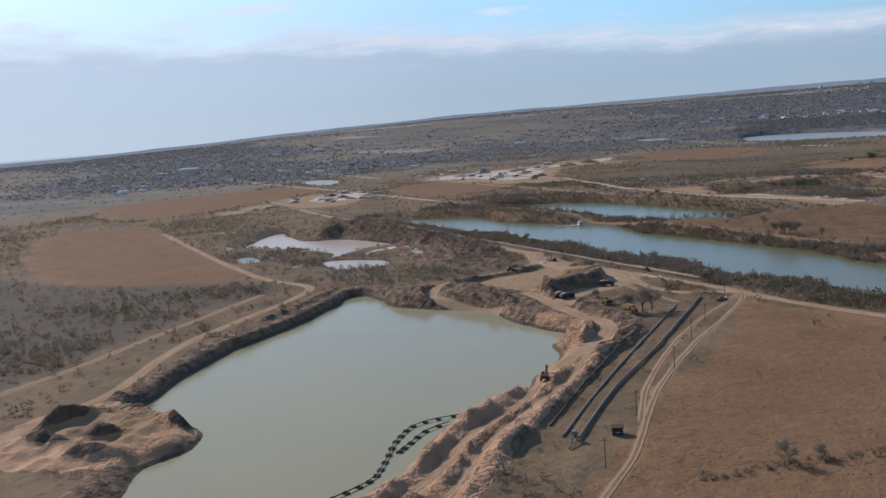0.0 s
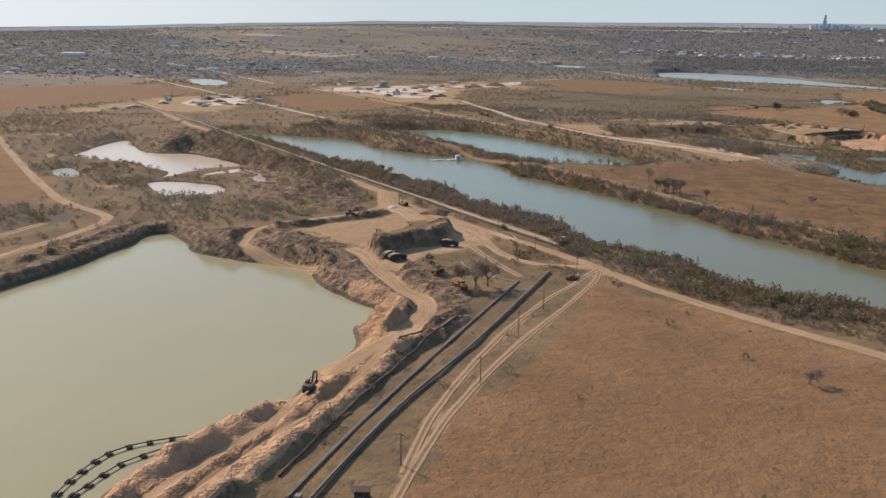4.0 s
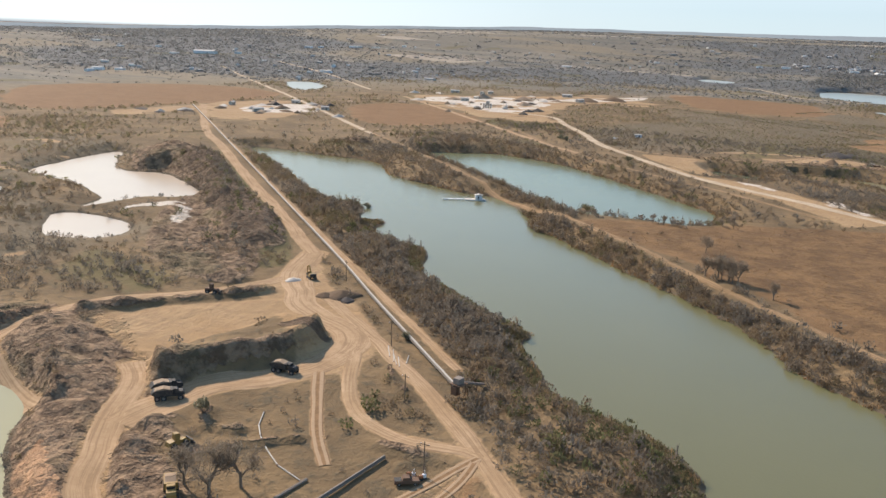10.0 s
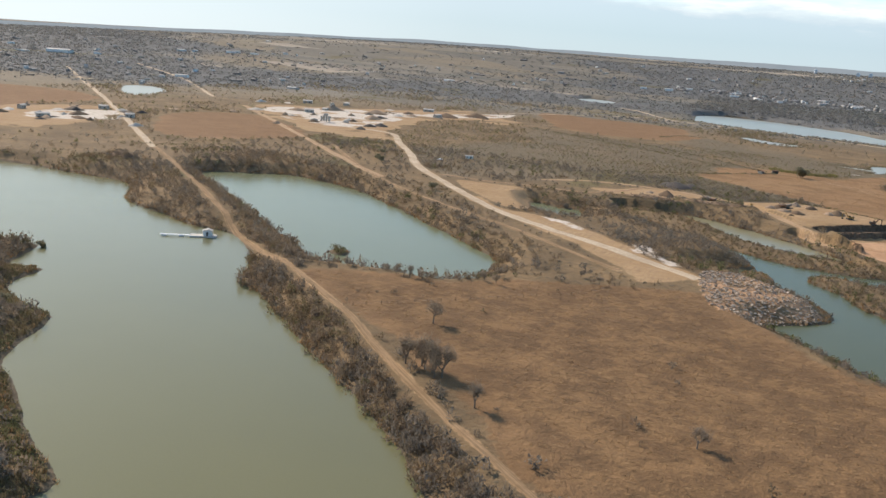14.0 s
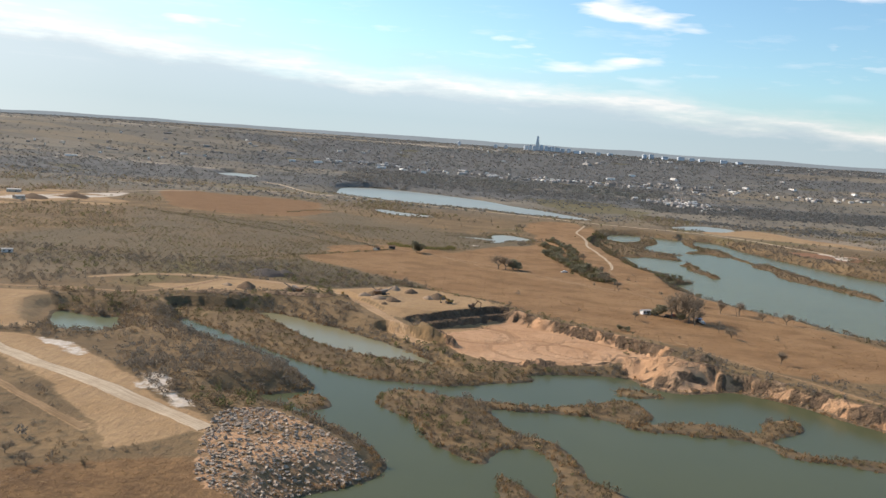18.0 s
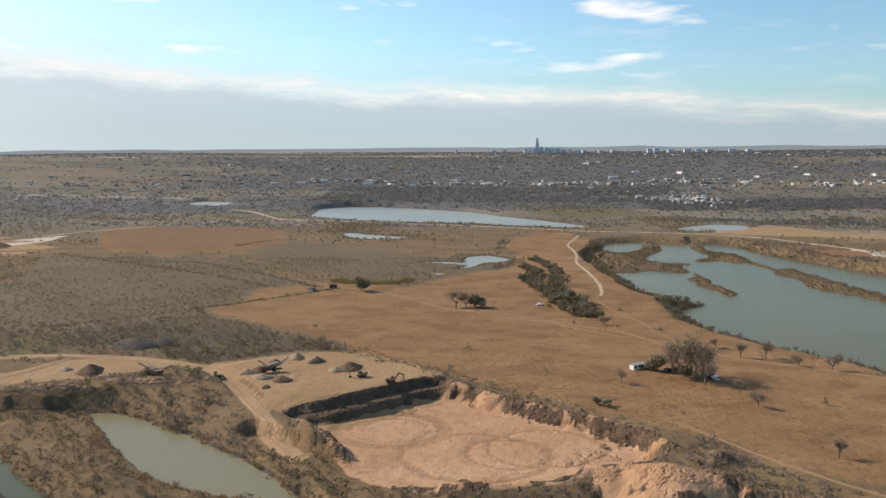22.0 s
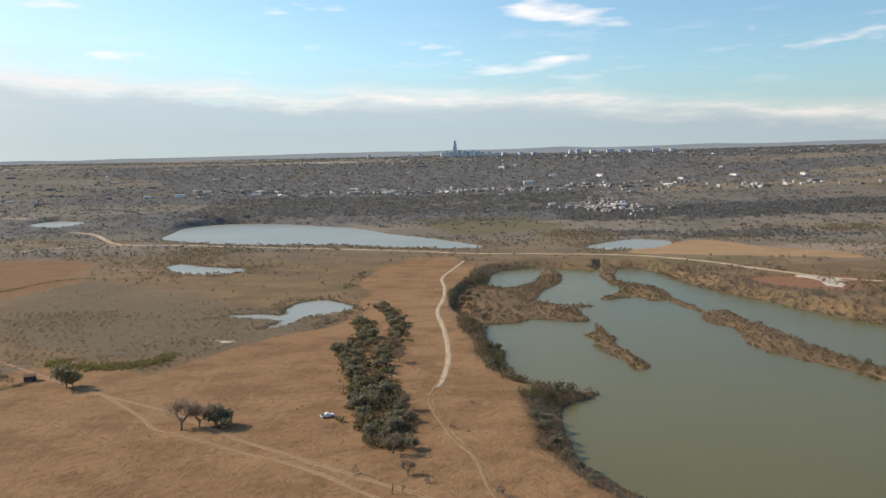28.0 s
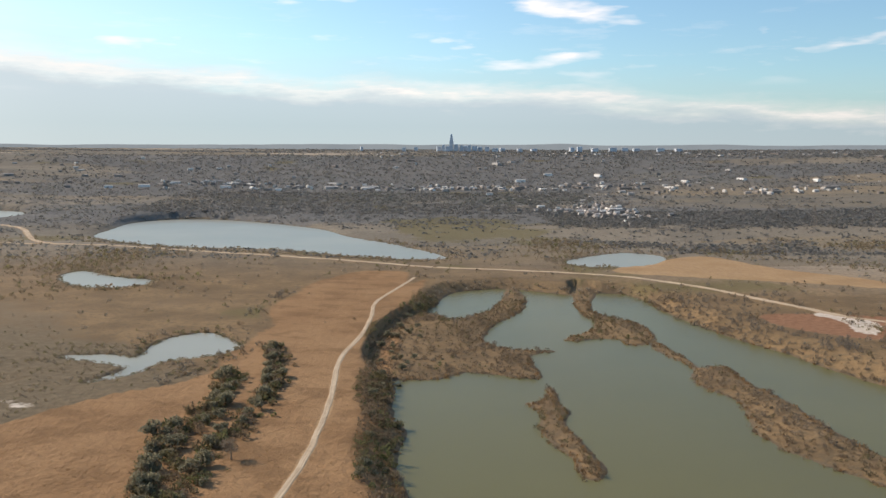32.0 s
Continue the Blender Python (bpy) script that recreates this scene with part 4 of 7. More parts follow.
A_RANK, A_DULL = cover([PAST[5]], 16), cover([PAST[4], PAST[8], PAST[10], PAST[1], PAST[2], PAST[9]], 16)
A_RUST = cover([RUST], 5, 4.0)
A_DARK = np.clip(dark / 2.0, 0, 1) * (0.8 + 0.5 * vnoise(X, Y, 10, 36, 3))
# broken patches of shade painted on the scarp and the pit's east wall
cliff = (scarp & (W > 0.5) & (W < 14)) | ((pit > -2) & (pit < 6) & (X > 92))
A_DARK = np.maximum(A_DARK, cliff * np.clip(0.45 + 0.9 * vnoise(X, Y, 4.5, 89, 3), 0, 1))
A_WET = np.maximum(np.clip(0.85 - W / 5, 0, 1), 0.66 * cover([MARSH[1]], 18, 8.0))
A_WET = np.maximum(A_WET, np.maximum(0.44 * cover([MARSH[2]], 18, 10.0), 0.62 * cover([MARSH[3]], 14, 8.0)) * (A_PAST < 0.3))
BAND = vnoise(X * 0.30, Y, 420, 73, 5)
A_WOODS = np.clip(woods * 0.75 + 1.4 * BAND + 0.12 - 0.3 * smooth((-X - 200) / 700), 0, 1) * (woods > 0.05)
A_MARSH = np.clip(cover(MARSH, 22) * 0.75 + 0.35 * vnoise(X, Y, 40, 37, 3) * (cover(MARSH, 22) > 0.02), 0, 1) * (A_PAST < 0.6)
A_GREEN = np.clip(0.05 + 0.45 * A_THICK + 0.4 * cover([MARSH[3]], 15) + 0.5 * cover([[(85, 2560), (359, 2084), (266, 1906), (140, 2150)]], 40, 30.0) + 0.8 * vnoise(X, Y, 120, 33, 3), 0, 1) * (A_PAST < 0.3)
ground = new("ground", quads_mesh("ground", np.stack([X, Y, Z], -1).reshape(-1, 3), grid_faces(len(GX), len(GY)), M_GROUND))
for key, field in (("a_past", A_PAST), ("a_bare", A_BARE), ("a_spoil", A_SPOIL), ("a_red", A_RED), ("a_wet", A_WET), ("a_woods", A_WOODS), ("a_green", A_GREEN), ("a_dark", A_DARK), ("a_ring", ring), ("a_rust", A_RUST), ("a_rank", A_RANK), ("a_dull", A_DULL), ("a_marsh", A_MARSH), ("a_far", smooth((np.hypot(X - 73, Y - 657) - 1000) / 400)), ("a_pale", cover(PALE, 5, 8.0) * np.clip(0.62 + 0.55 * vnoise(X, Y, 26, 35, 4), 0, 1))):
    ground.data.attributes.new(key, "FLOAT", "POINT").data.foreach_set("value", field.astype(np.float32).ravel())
tagged(ground, "dry brown plain with scrub, spoil and bare dirt", "ground", kind="structure")

for (name, outline, isles, level, mat, label), lv in zip(WATERS, water_level):
    p = loop(outline)
    bm = bmesh.new()
    nrm = np.roll(p, -1, axis=0) - np.roll(p, 1, axis=0)
    area = np.sum(p[:, 0] * np.roll(p[:, 1], -1) - p[:, 1] * np.roll(p[:, 0], -1))
    out = np.stack([nrm[:, 1], -nrm[:, 0]], -1) * np.sign(area)
    out /= np.linalg.norm(out, axis=1)[:, None] + 1e-9
    f = bm.faces.new([bm.verts.new((x, y, lv)) for x, y in p + out * 3.5])
    f.normal_update()
    if f.normal.z < 0:
        f.normal_flip()
    bmesh.ops.triangulate(bm, faces=[f])
    me = bpy.data.meshes.new(name)
    bm.to_mesh(me)
    me.materials.append(mat)
    tagged(new(name, me), label, "water", kind="structure")


# an isolated, siltier arm of the channels
M_ARM = water_material("silty_arm_water", (0.215, 0.19, 0.105), (0.19, 0.172, 0.098), 0.2, 0.03, 0.13)
bm = bmesh.new()
f = bm.faces.new([bm.verts.new((x, y, -2.16)) for x, y in loop([(-50, 985), (-20, 985), (10, 965), (40, 940), (62, 920), (68, 897), (54, 891), (36, 896), (6, 914), (-36, 966)])[::-1]])
bmesh.ops.triangulate(bm, faces=[f])
for f in bm.faces:
    f.normal_update()
    if f.normal.z < 0:
        f.normal_flip()
me = bpy.data.meshes.new("silty_pool")
bm.to_mesh(me)
bm.free()
me.materials.append(M_ARM)
tagged(new("silty_pool", me), "pale green-brown silty water of a closed-off pool", "water", kind="structure")


def ribbon(name, pts, width, mat, lift=0.12, seed=0, cols=10):
    """A track laid over the ground, with an uneven edge and shallow wheel ruts."""
    c = line(pts, 3.0)
    d = np.gradient(c, axis=0)
    d /= np.linalg.norm(d, axis=1)[:, None] + 1e-9
    side = np.stack([-d[:, 1], d[:, 0]], -1)
    s = np.arange(len(c)) * 3.0
    wl = width / 2 * (1 + 0.34 * vnoise(s, s * 0 + seed, 13, 41, 3))
    wr = width / 2 * (1 + 0.34 * vnoise(s, s * 0 + seed + 9, 13, 43, 3))
    rows = []
    for k in range(cols + 1):
        u = k / cols
        q = c + side * (wl - u * (wl + wr))[:, None]
        dip = -0.06 if k in (0, cols) else lift
        rows.append(np.column_stack([q, height(q[:, 0], q[:, 1]) + dip]))
    co = np.stack(rows, 1).reshape(-1, 3)
    me = quads_mesh(name, co, grid_faces(cols + 1, len(c))[:, ::-1], mat)
    lanes = min(3, max(1, round(width / 3.2)))
    across = np.tile(np.linspace(0, lanes * math.pi, cols + 1), len(c)) + 0.8 * np.repeat(vnoise(s, s * 0 + seed, 40, 45, 2), cols + 1)
    me.attributes.new("across", "FLOAT", "POINT").data.foreach_set("value", across.astype(np.float32))
    me.attributes.new("along", "FLOAT", "POINT").data.foreach_set("value", np.repeat(s + 37.0 * seed, cols + 1).astype(np.float32))
    me.attributes.new("side", "FLOAT", "POINT").data.foreach_set("value", np.tile(np.linspace(0, 1, cols + 1), len(c)).astype(np.float32))
    return me


ROAD_LOOK = {"grass_track": M_TRACK, "farm_track": M_FARM, "pale_track": M_CHALK, "county_road": M_CHALK, "gravel_road": M_CHALK}
for i, (name, width, pts) in enumerate(ROADS):
    tagged(new(name, ribbon(name, pts, width * (1.15 if name == "farm_track" else 1.0), ROAD_LOOK.get(name, M_ROAD), 0.14, i)), "pale tan dirt %s worn into the ground" % name.replace("_", " "), "road", kind="structure")

# ---- vegetation ----


def foliage_material(name, stops, vary=(0.66, 1.15), thin_part=0.4):
    g = Mat(name, 0.9, 0.1)
    r = g.t.nodes.new("ShaderNodeValToRGB")
    e = r.color_ramp.elements
    while len(e) < len(stops):
        e.new(0.5)
    for q, (p, c) in zip(e, stops):
        q.position, q.color = p, (*c, 1)
    g.t.links.new(g.math("ADD", g.attr("tint"), g.math("MULTIPLY", g.math("SUBTRACT", g.island(), 0.5), 0.16), clamp=True), r.inputs[0])
    shade = g.mix(g.island(), (vary[0],) * 3, (vary[1], vary[1] * 0.98, vary[1] * 0.92))
    n = g.t.nodes.new("ShaderNodeMix")
    n.data_type, n.blend_type = "RGBA", "MULTIPLY"
    n.inputs[0].default_value = 1.0
    g.t.links.new(r.outputs[0], n.inputs[6]), g.t.links.new(shade, n.inputs[7])
    g.color(n.outputs[2])
    thin, both = g.t.nodes.new("ShaderNodeBsdfTranslucent"), g.t.nodes.new("ShaderNodeMixShader")
    g.t.links.new(n.outputs[2], thin.inputs[0])
    both.inputs[0].default_value = thin_part
    g.t.links.new(g.b.outputs[0], both.inputs[1]), g.t.links.new(thin.outputs[0], both.inputs[2])
    g.t.links.new(both.outputs[0], g.t.nodes["Material Output"].inputs[0])
    return g.m


M_SCRUB = foliage_material("scrub", [(0.0, (0.235, 0.205, 0.17)), (0.3, (0.235, 0.19, 0.145)), (0.5, (0.25, 0.18, 0.115)), (0.7, (0.20, 0.16, 0.09)), (0.85, (0.155, 0.145, 0.075)), (1.0, (0.165, 0.165, 0.072))])
# winter twig greys, cooled and paled to put distance haze in the colour
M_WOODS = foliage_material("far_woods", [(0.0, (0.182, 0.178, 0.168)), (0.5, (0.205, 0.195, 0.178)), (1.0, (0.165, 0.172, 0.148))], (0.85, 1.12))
M_THICKET = foliage_material("thicket", [(0.0, (0.29, 0.245, 0.19)), (0.4, (0.285, 0.22, 0.15)), (0.75, (0.23, 0.19, 0.11)), (1.0, (0.19, 0.18, 0.085))], (0.75, 1.2), 0.5)
M_REED = foliage_material("reeds", [(0.0, (0.30, 0.185, 0.095)), (0.6, (0.38, 0.25, 0.13)), (1.0, (0.20, 0.17, 0.07))])
rng = np.random.default_rng(7)


def tri_at(c, size, n):
    """n small leaves of random turn at the places c."""
    a = rng.normal(size=(n, 3))
    a /= np.linalg.norm(a, axis=1)[:, None]
    b = np.cross(a, rng.normal(size=(n, 3)))
    b /= np.linalg.norm(b, axis=1)[:, None] + 1e-9
    s = size * rng.uniform(0.6, 1.3, (n, 1))
    return np.stack([c + a * s, c - 0.5 * a * s + 0.8 * b * s, c - 0.5 * a * s - 0.8 * b * s], 1)


def leafy(n, size=0.3):
    d = rng.normal(size=(n, 3))
    d /= np.linalg.norm(d, axis=1)[:, None]
    lump = 0.78 + 0.3 * np.sin(3 * d[:, :1] + rng.uniform(0, 6)) * np.cos(4 * d[:, 1:2] + rng.uniform(0, 6))
    c = d * lump * rng.uniform(0.65, 1.0, (n, 1))
    c[:, 2] = 0.5 + 0.5 * c[:, 2]
    return tri_at(c, size, n)


def twiggy(n, clumps, width=0.05):
    d = rng.normal(size=(n, 3))
    d[:, 2] = np.abs(d[:, 2]) * 1.2 + 0.35
    d /= np.linalg.norm(d, axis=1)[:, None]
    foot = np.column_stack([rng.normal(0, 0.22, (n, 2)), np.zeros(n)])
    tip = foot + d * rng.uniform(0.6, 1.05, (n, 1)) * np.array([0.9, 0.9, 1.0])
    side = np.cross(d, rng.normal(size=(n, 3)))
    side /= np.linalg.norm(side, axis=1)[:, None]
    t = np.stack([foot - side * width, foot + side * width, tip], 1)
    c = tip[rng.integers(0, n, clumps)] * rng.uniform(0.6, 0.98, (clumps, 1))
    return np.concatenate([t, tri_at(c, 0.13, clumps)])


def brushy(n, leaves):
    """Fine twigs all through a rounded clump, with a haze of small buds."""
    d = rng.normal(size=(n, 3))
    d[:, 2] = np.abs(d[:, 2]) * 0.9 + 0.15
    d /= np.linalg.norm(d, axis=1)[:, None]
    lump = 0.8 + 0.25 * np.sin(3 * d[:, :1] + rng.uniform(0, 6)) * np.cos(4 * d[:, 1:2] + rng.uniform(0, 6))
    tip = d * lump * np.array([1.0, 1.0, 1.05])
    foot = tip * rng.uniform(0.25, 0.7, (n, 1))
    side = np.cross(d, rng.normal(size=(n, 3)))
    side /= np.linalg.norm(side, axis=1)[:, None]
    t = np.stack([foot - side * 0.035, foot + side * 0.035, tip + rng.normal(0, 0.06, (n, 3))], 1)
    c = tip[rng.integers(0, n, leaves)] * rng.uniform(0.55, 1.0, (leaves, 1))
    return np.concatenate([t, tri_at(c, 0.10, leaves)])


def tuft(n):
    foot = np.column_stack([rng.normal(0, 0.5, (n, 2)), np.zeros(n)])
    tip = foot + np.column_stack([rng.normal(0, 0.3, (n, 2)), rng.uniform(0.6, 1.1, n)])
    a = rng.uniform(0, 6.28, n)
    side = np.column_stack([np.cos(a), np.sin(a), np.zeros(n)]) * 0.2
    return np.stack([foot - side, foot + side, tip], 1)


def dome(n):
    d = rng.normal(size=(n, 3))
    d[:, 2] = np.abs(d[:, 2])
    d /= np.linalg.norm(d, axis=1)[:, None]
    return tri_at(d * np.array([1.1, 1.1, 0.75]), 0.5, n)


def stuff(name, variants, places, wide, tall, tint, mat, label, category):
    """Many plants joined into one mesh; wide and tall in metres for each place."""
    chunks, tints = [], []
    pick = rng.integers(0, len(variants), len(places))
    turn = rng.uniform(0, 6.28, len(places))
    for k, v in enumerate(variants):
        s = pick == k
        if not s.any():
            continue
        c, n = np.cos(turn[s])[:, None, None], np.sin(turn[s])[:, None, None]
        x = (v[None, :, :, 0] * c - v[None, :, :, 1] * n) * wide[s][:, None, None] + places[s][:, 0, None, None]
        y = (v[None, :, :, 0] * n + v[None, :, :, 1] * c) * wide[s][:, None, None] + places[s][:, 1, None, None]
        z = v[None, :, :, 2] * tall[s][:, None, None] + places[s][:, 2, None, None]
        chunks.append(np.stack([x, y, z], -1).reshape(-1, 3))
        tints.append(np.repeat(tint[s], v.shape[0] * 3))
    co = np.concatenate(chunks)
    me = quads_mesh(name, co, np.arange(len(co)).reshape(-1, 3), mat, False)
    me.attributes.new("tint", "FLOAT", "POINT").data.foreach_set("value", np.concatenate(tints).astype(np.float32))
    return tagged(new(name, me), label, category, kind="stuff")


def jitter(x0, x1, y0, y1, cell):
    gx_, gy_ = np.meshgrid(np.arange(x0, x1, cell), np.arange(y0, y1, cell))
    x, y = gx_.ravel() + rng.uniform(0, cell, gx_.size), gy_.ravel() + rng.uniform(0, cell, gy_.size)
    return x, y


CONVEYOR = [(-740, 957), (-509, 779), (-311, 627), (-189, 533), (-130, 486), (-74, 442)]
PIPES = [[(-71, 214), (-72, 263), (-69, 314), (-67, 400)], [(-76, 215), (-77, 252), (-77, 299), (-75, 383)]]
corridor = np.full(X.shape, 1e3)
for q in (CONVEYOR, *PIPES):
    corridor = np.minimum(corridor, signed(X, Y, line(q, 8), 30, closed=False))
STRAND_A = [(140, 1398), (147, 1342), (141, 1306), (152, 1256), (160, 1210), (165, 1185), (171, 1168)]
STRAND_B = [(146, 1455), (157, 1415), (162, 1383), (162, 1328), (158, 1284), (169, 1223), (174, 1190), (172, 1166)]

# scrub near the flight
x, y = jitter(-420, 460, 150, 1120, 2.6)
x2, y2 = jitter(110, 480, 1120, 1640, 2.9)
x3, y3 = jitter(-300, 120, 380, 720, 2.0)
bank = (at_grid(NEAREST, x3, y3) == 1) & (at_grid(W, x3, y3) < 36) & (rng.random(x3.size) < 0.75)
x, y = np.concatenate([x, x2, x3[bank]]), np.concatenate([y, y2, y3[bank]])
w, pa, ba, sp = (at_grid(F, x, y) for F in (W, A_PAST, A_BARE, A_SPOIL))
nr = at_grid(NEAREST, x, y)
clump = vnoise(x, y, 30, 51, 3)
lush = np.isin(nr, (1, 2, 6, 7, 14))
dens = 0.09 + 0.55 * np.clip(clump, 0, 1)
dens = np.where((w > 0.8) & (w < 16) & lush, 0.7 + 0.3 * clump, dens)
dens = np.where((x > -60) & (x < 40) & (y > 790) & (y < 900) & (pa < 0.3), np.maximum(dens, 0.6 + 0.3 * clump), dens)
dens = np.where(lush & (w >= 16) & (w < 34) & (pa < 0.3), np.maximum(dens, 0.38 + 0.4 * clump), dens)
dens = np.where((nr == 1) & (w > 0.8) & (w < 48) & (pa < 0.3) & (x < 60), np.maximum(dens, 0.68 + 0.35 * clump), dens)
south_west = 650 * (y - 780) + 430 * (x + 470) < 0
fringe = (nr == 1) & south_west & (w < 8.5 + 4 * vnoise(x, y, 40, 97, 2)) & (x > -230)
dens = np.where(fringe, 0.12, dens)
shore_h = (nr == 7) & (w > 0.8) & (w < 15) & (x < 300) & (y > 1225)
dens = np.where(shore_h, 0.9, dens)
dens = np.where((y > 1030) & (x < 60) & (x > -420), np.maximum(dens, 0.30 + 0.5 * clump), dens)
dens = np.where((at_grid(A_THICK, x, y) > 0.5) & (w > 0.8), np.maximum(dens, 0.5 + 0.5 * clump), dens)
marshy = at_grid(A_MARSH, x, y) > 0.5
dens = np.where(marshy, np.maximum(dens, 0.34 + 0.5 * clump), dens)
dens = np.where((sp > 0.5) & (at_grid(A_THICK, x, y) < 0.5), dens * 0.3, dens)
dens = np.where((nr == 0) & (at_grid(A_THICK, x, y) < 0.5), np.where(w < 10, 0.10, dens * 0.7), dens)
dens = np.where((pa > 0.45) & ~shore_h, np.where(w < 14, dens, 0.003), dens)
scarp_d = signed(x, y, loop(SCARP))
ok = (w > 0.6) & (ba < 0.35) & (at_grid(pit, x, y) > 6) & (at_grid(road, x, y) > 2) & (at_grid(corridor, x, y) > 3.5) & (rng.random(x.size) < dens) & (scarp_d > 1) & (at_grid(A_RED + A_RUST, x, y) < 0.5) & (signed(x, y, loop(RUBBLE)) > 1.5)
x, y, w, clump, nr, pa, shore_h = x[ok], y[ok], w[ok], clump[ok], nr[ok], pa[ok], shore_h[ok]
P = np.column_stack([x, y, height(x, y) - 0.1])
big = rng.random(x.size) ** 2
isle_low = at_grid(HIGH, x, y) < 100
wide = 0.95 + 1.9 * big + 0.5 * np.clip(clump, 0, 1)
wide = np.where(isle_low, wide * 0.8, wide)
wide = np.where(np.isin(nr, (1, 2)) & (w < 34), wide * 1.1, wide)
wide = np.where(shore_h & ~isle_low, wide * 1.25, wide)
tall = wide * rng.uniform(0.9, 1.6, x.size)
tall = np.where(np.isin(nr, (1, 2)) & (w < 30), tall * 1.15, tall)
tint = np.clip(0.22 + 0.4 * vnoise(x, y, 45, 53, 2) + rng.normal(0, 0.15, x.size), 0, 1)
tint = np.where(np.isin(nr, (1, 2)), np.clip(tint + 0.12, 0, 1), tint)
tint = np.where(isle_low, np.clip(tint + 0.3, 0, 0.95), tint)
tint = np.where(shore_h & ~isle_low, np.clip(tint + 0.45, 0, 0.95), tint)
green_spot = (vnoise(x, y, 60, 55, 2) > 0.25) & (rng.random(x.size) < 0.28)
tint = np.where(green_spot, rng.uniform(0.78, 1.0, x.size), tint)
twigs = (rng.random(x.size) < 0.55) & ~green_spot
stuff("bare_scrub", [brushy(38, 22) for _ in range(6)], P[twigs], wide[twigs] * 1.05, tall[twigs] * 1.2, tint[twigs], M_SCRUB, "grey-brown leafless scrub on the banks", "scrub")
lf = ~twigs
stuff("leafy_scrub", [leafy(46, 0.16) for _ in range(6)], P[lf], wide[lf], tall[lf], tint[lf], M_SCRUB, "low brown and olive bushes over the banks", "scrub")

# reeds along the water's edge
x, y = jitter(-420, 460, 150, 1120, 1.6)
x2, y2 = jitter(200, 480, 1120, 1640, 1.8)
x, y = np.concatenate([x, x2]), np.concatenate([y, y2])
w, nr = at_grid(W, x, y), at_grid(NEAREST, x, y)
edge_ok = (w > 0.4) & (w < 3.2) & np.isin(nr, (1, 2, 6, 7, 14)) & (at_grid(A_BARE, x, y) < 0.4) & (rng.random(x.size) < 0.55 + 0.5 * vnoise(x, y, 18, 57, 2))
x, y = x[edge_ok], y[edge_ok]
stuff("reeds", [tuft(9) for _ in range(4)], np.column_stack([x, y, height(x, y) - 0.1]), rng.uniform(0.7, 1.3, x.size), rng.uniform(0.7, 1.5, x.size), np.clip(0.3 + 0.5 * vnoise(x, y, 25, 59, 2), 0, 1), M_REED, "dry tan reeds along the shores", "reeds")

# a low olive-brown sedge band between the water and the wooded bank
x, y = jitter(-230, 190, 330, 680, 1.15)
w = at_grid(W, x, y)
band = (at_grid(NEAREST, x, y) == 1) & (650 * (y - 780) + 430 * (x + 470) < 0) & (w > 0.3) & (w < 8.5 + 4 * vnoise(x, y, 40, 97, 2)) & (rng.random(x.size) < 0.9)
x, y, w = x[band], y[band], w[band]
stuff("sedge", [leafy(12, 0.3) for _ in range(3)] + [tuft(9) for _ in range(3)], np.column_stack([x, y, height(x, y) - 0.1]), rng.uniform(0.7, 1.1, x.size), rng.uniform(0.9, 1.5, x.size), np.where(w > 7.0, rng.uniform(0.0, 0.35, x.size), np.clip(0.78 + 0.2 * vnoise(x, y, 14, 98, 2), 0, 0.95)), M_SCRUB, "low olive-brown sedge along the water's edge", "sedge")

# dry tussocks on the pastures
x, y = jitter(-150, 420, 150, 1300, 2.1)
pa, w = at_grid(A_PAST, x, y), at_grid(W, x, y)
okp = (pa > 0.5) & (w > 2) & (at_grid(road, x, y) > 1) & (rng.random(x.size) < 0.25 + 0.6 * np.clip(vnoise(x, y, 26, 61, 3), 0, 1))
x, y = x[okp], y[okp]
stuff("dry_grass", [tuft(7) for _ in range(4)], np.column_stack([x, y, height(x, y) - 0.05]), rng.uniform(0.5, 1.1, x.size), rng.uniform(0.15, 0.42, x.size), np.clip(0.25 + 0.6 * vnoise(x, y, 20, 63, 2), 0, 0.8), M_REED, "dry tawny tussocks on the pastures", "grass")

# scrub and thickets in the middle distance
x, y = jitter(-1000, 760, 150, 2050, 5.0)
w, pa, ba = (at_grid(F, x, y) for F in (W, A_PAST, A_BARE))
clump = vnoise(x, y, 90, 71, 4)
dens = np.clip(0.22 + 1.1 * clump, 0.05, 0.85)
dens = np.where((w > 1) & (w < 16), 0.75, dens)
marsh = (np.hypot((x - 30) / 1.3, y - 1500) < 260) & (w > 14)
dens = np.where(marsh, dens * 0.35, dens)
wetland = at_grid(A_MARSH, x, y) > 0.5
low = wetland & (y > 1000) & (x > -340)
dens = np.where(wetland, np.maximum(dens, 0.5 + 0.5 * clump), dens)
dens = np.where(low & (y > 1270) & (w > 10), 0.12 + 0.35 * np.clip(clump, 0, 1), dens)
out = ((x < -420) | (x > 460) | (y > 1120)) & ~((x > 110) & (x < 480) & (y > 1120) & (y < 1640))
okm = out & (w > 0.8) & (pa < 0.4) & (ba < 0.4) & (at_grid(road, x, y) > 2) & (at_grid(corridor, x, y) > 3.5) & (rng.random(x.size) < dens)
x, y, clump, w, low = x[okm], y[okm], clump[okm], w[okm], low[okm]
wide = rng.uniform(1.2, 3.2, x.size) * (1 + 0.4 * np.clip(clump, 0, 1)) * np.where(low, 0.42, 1.0)
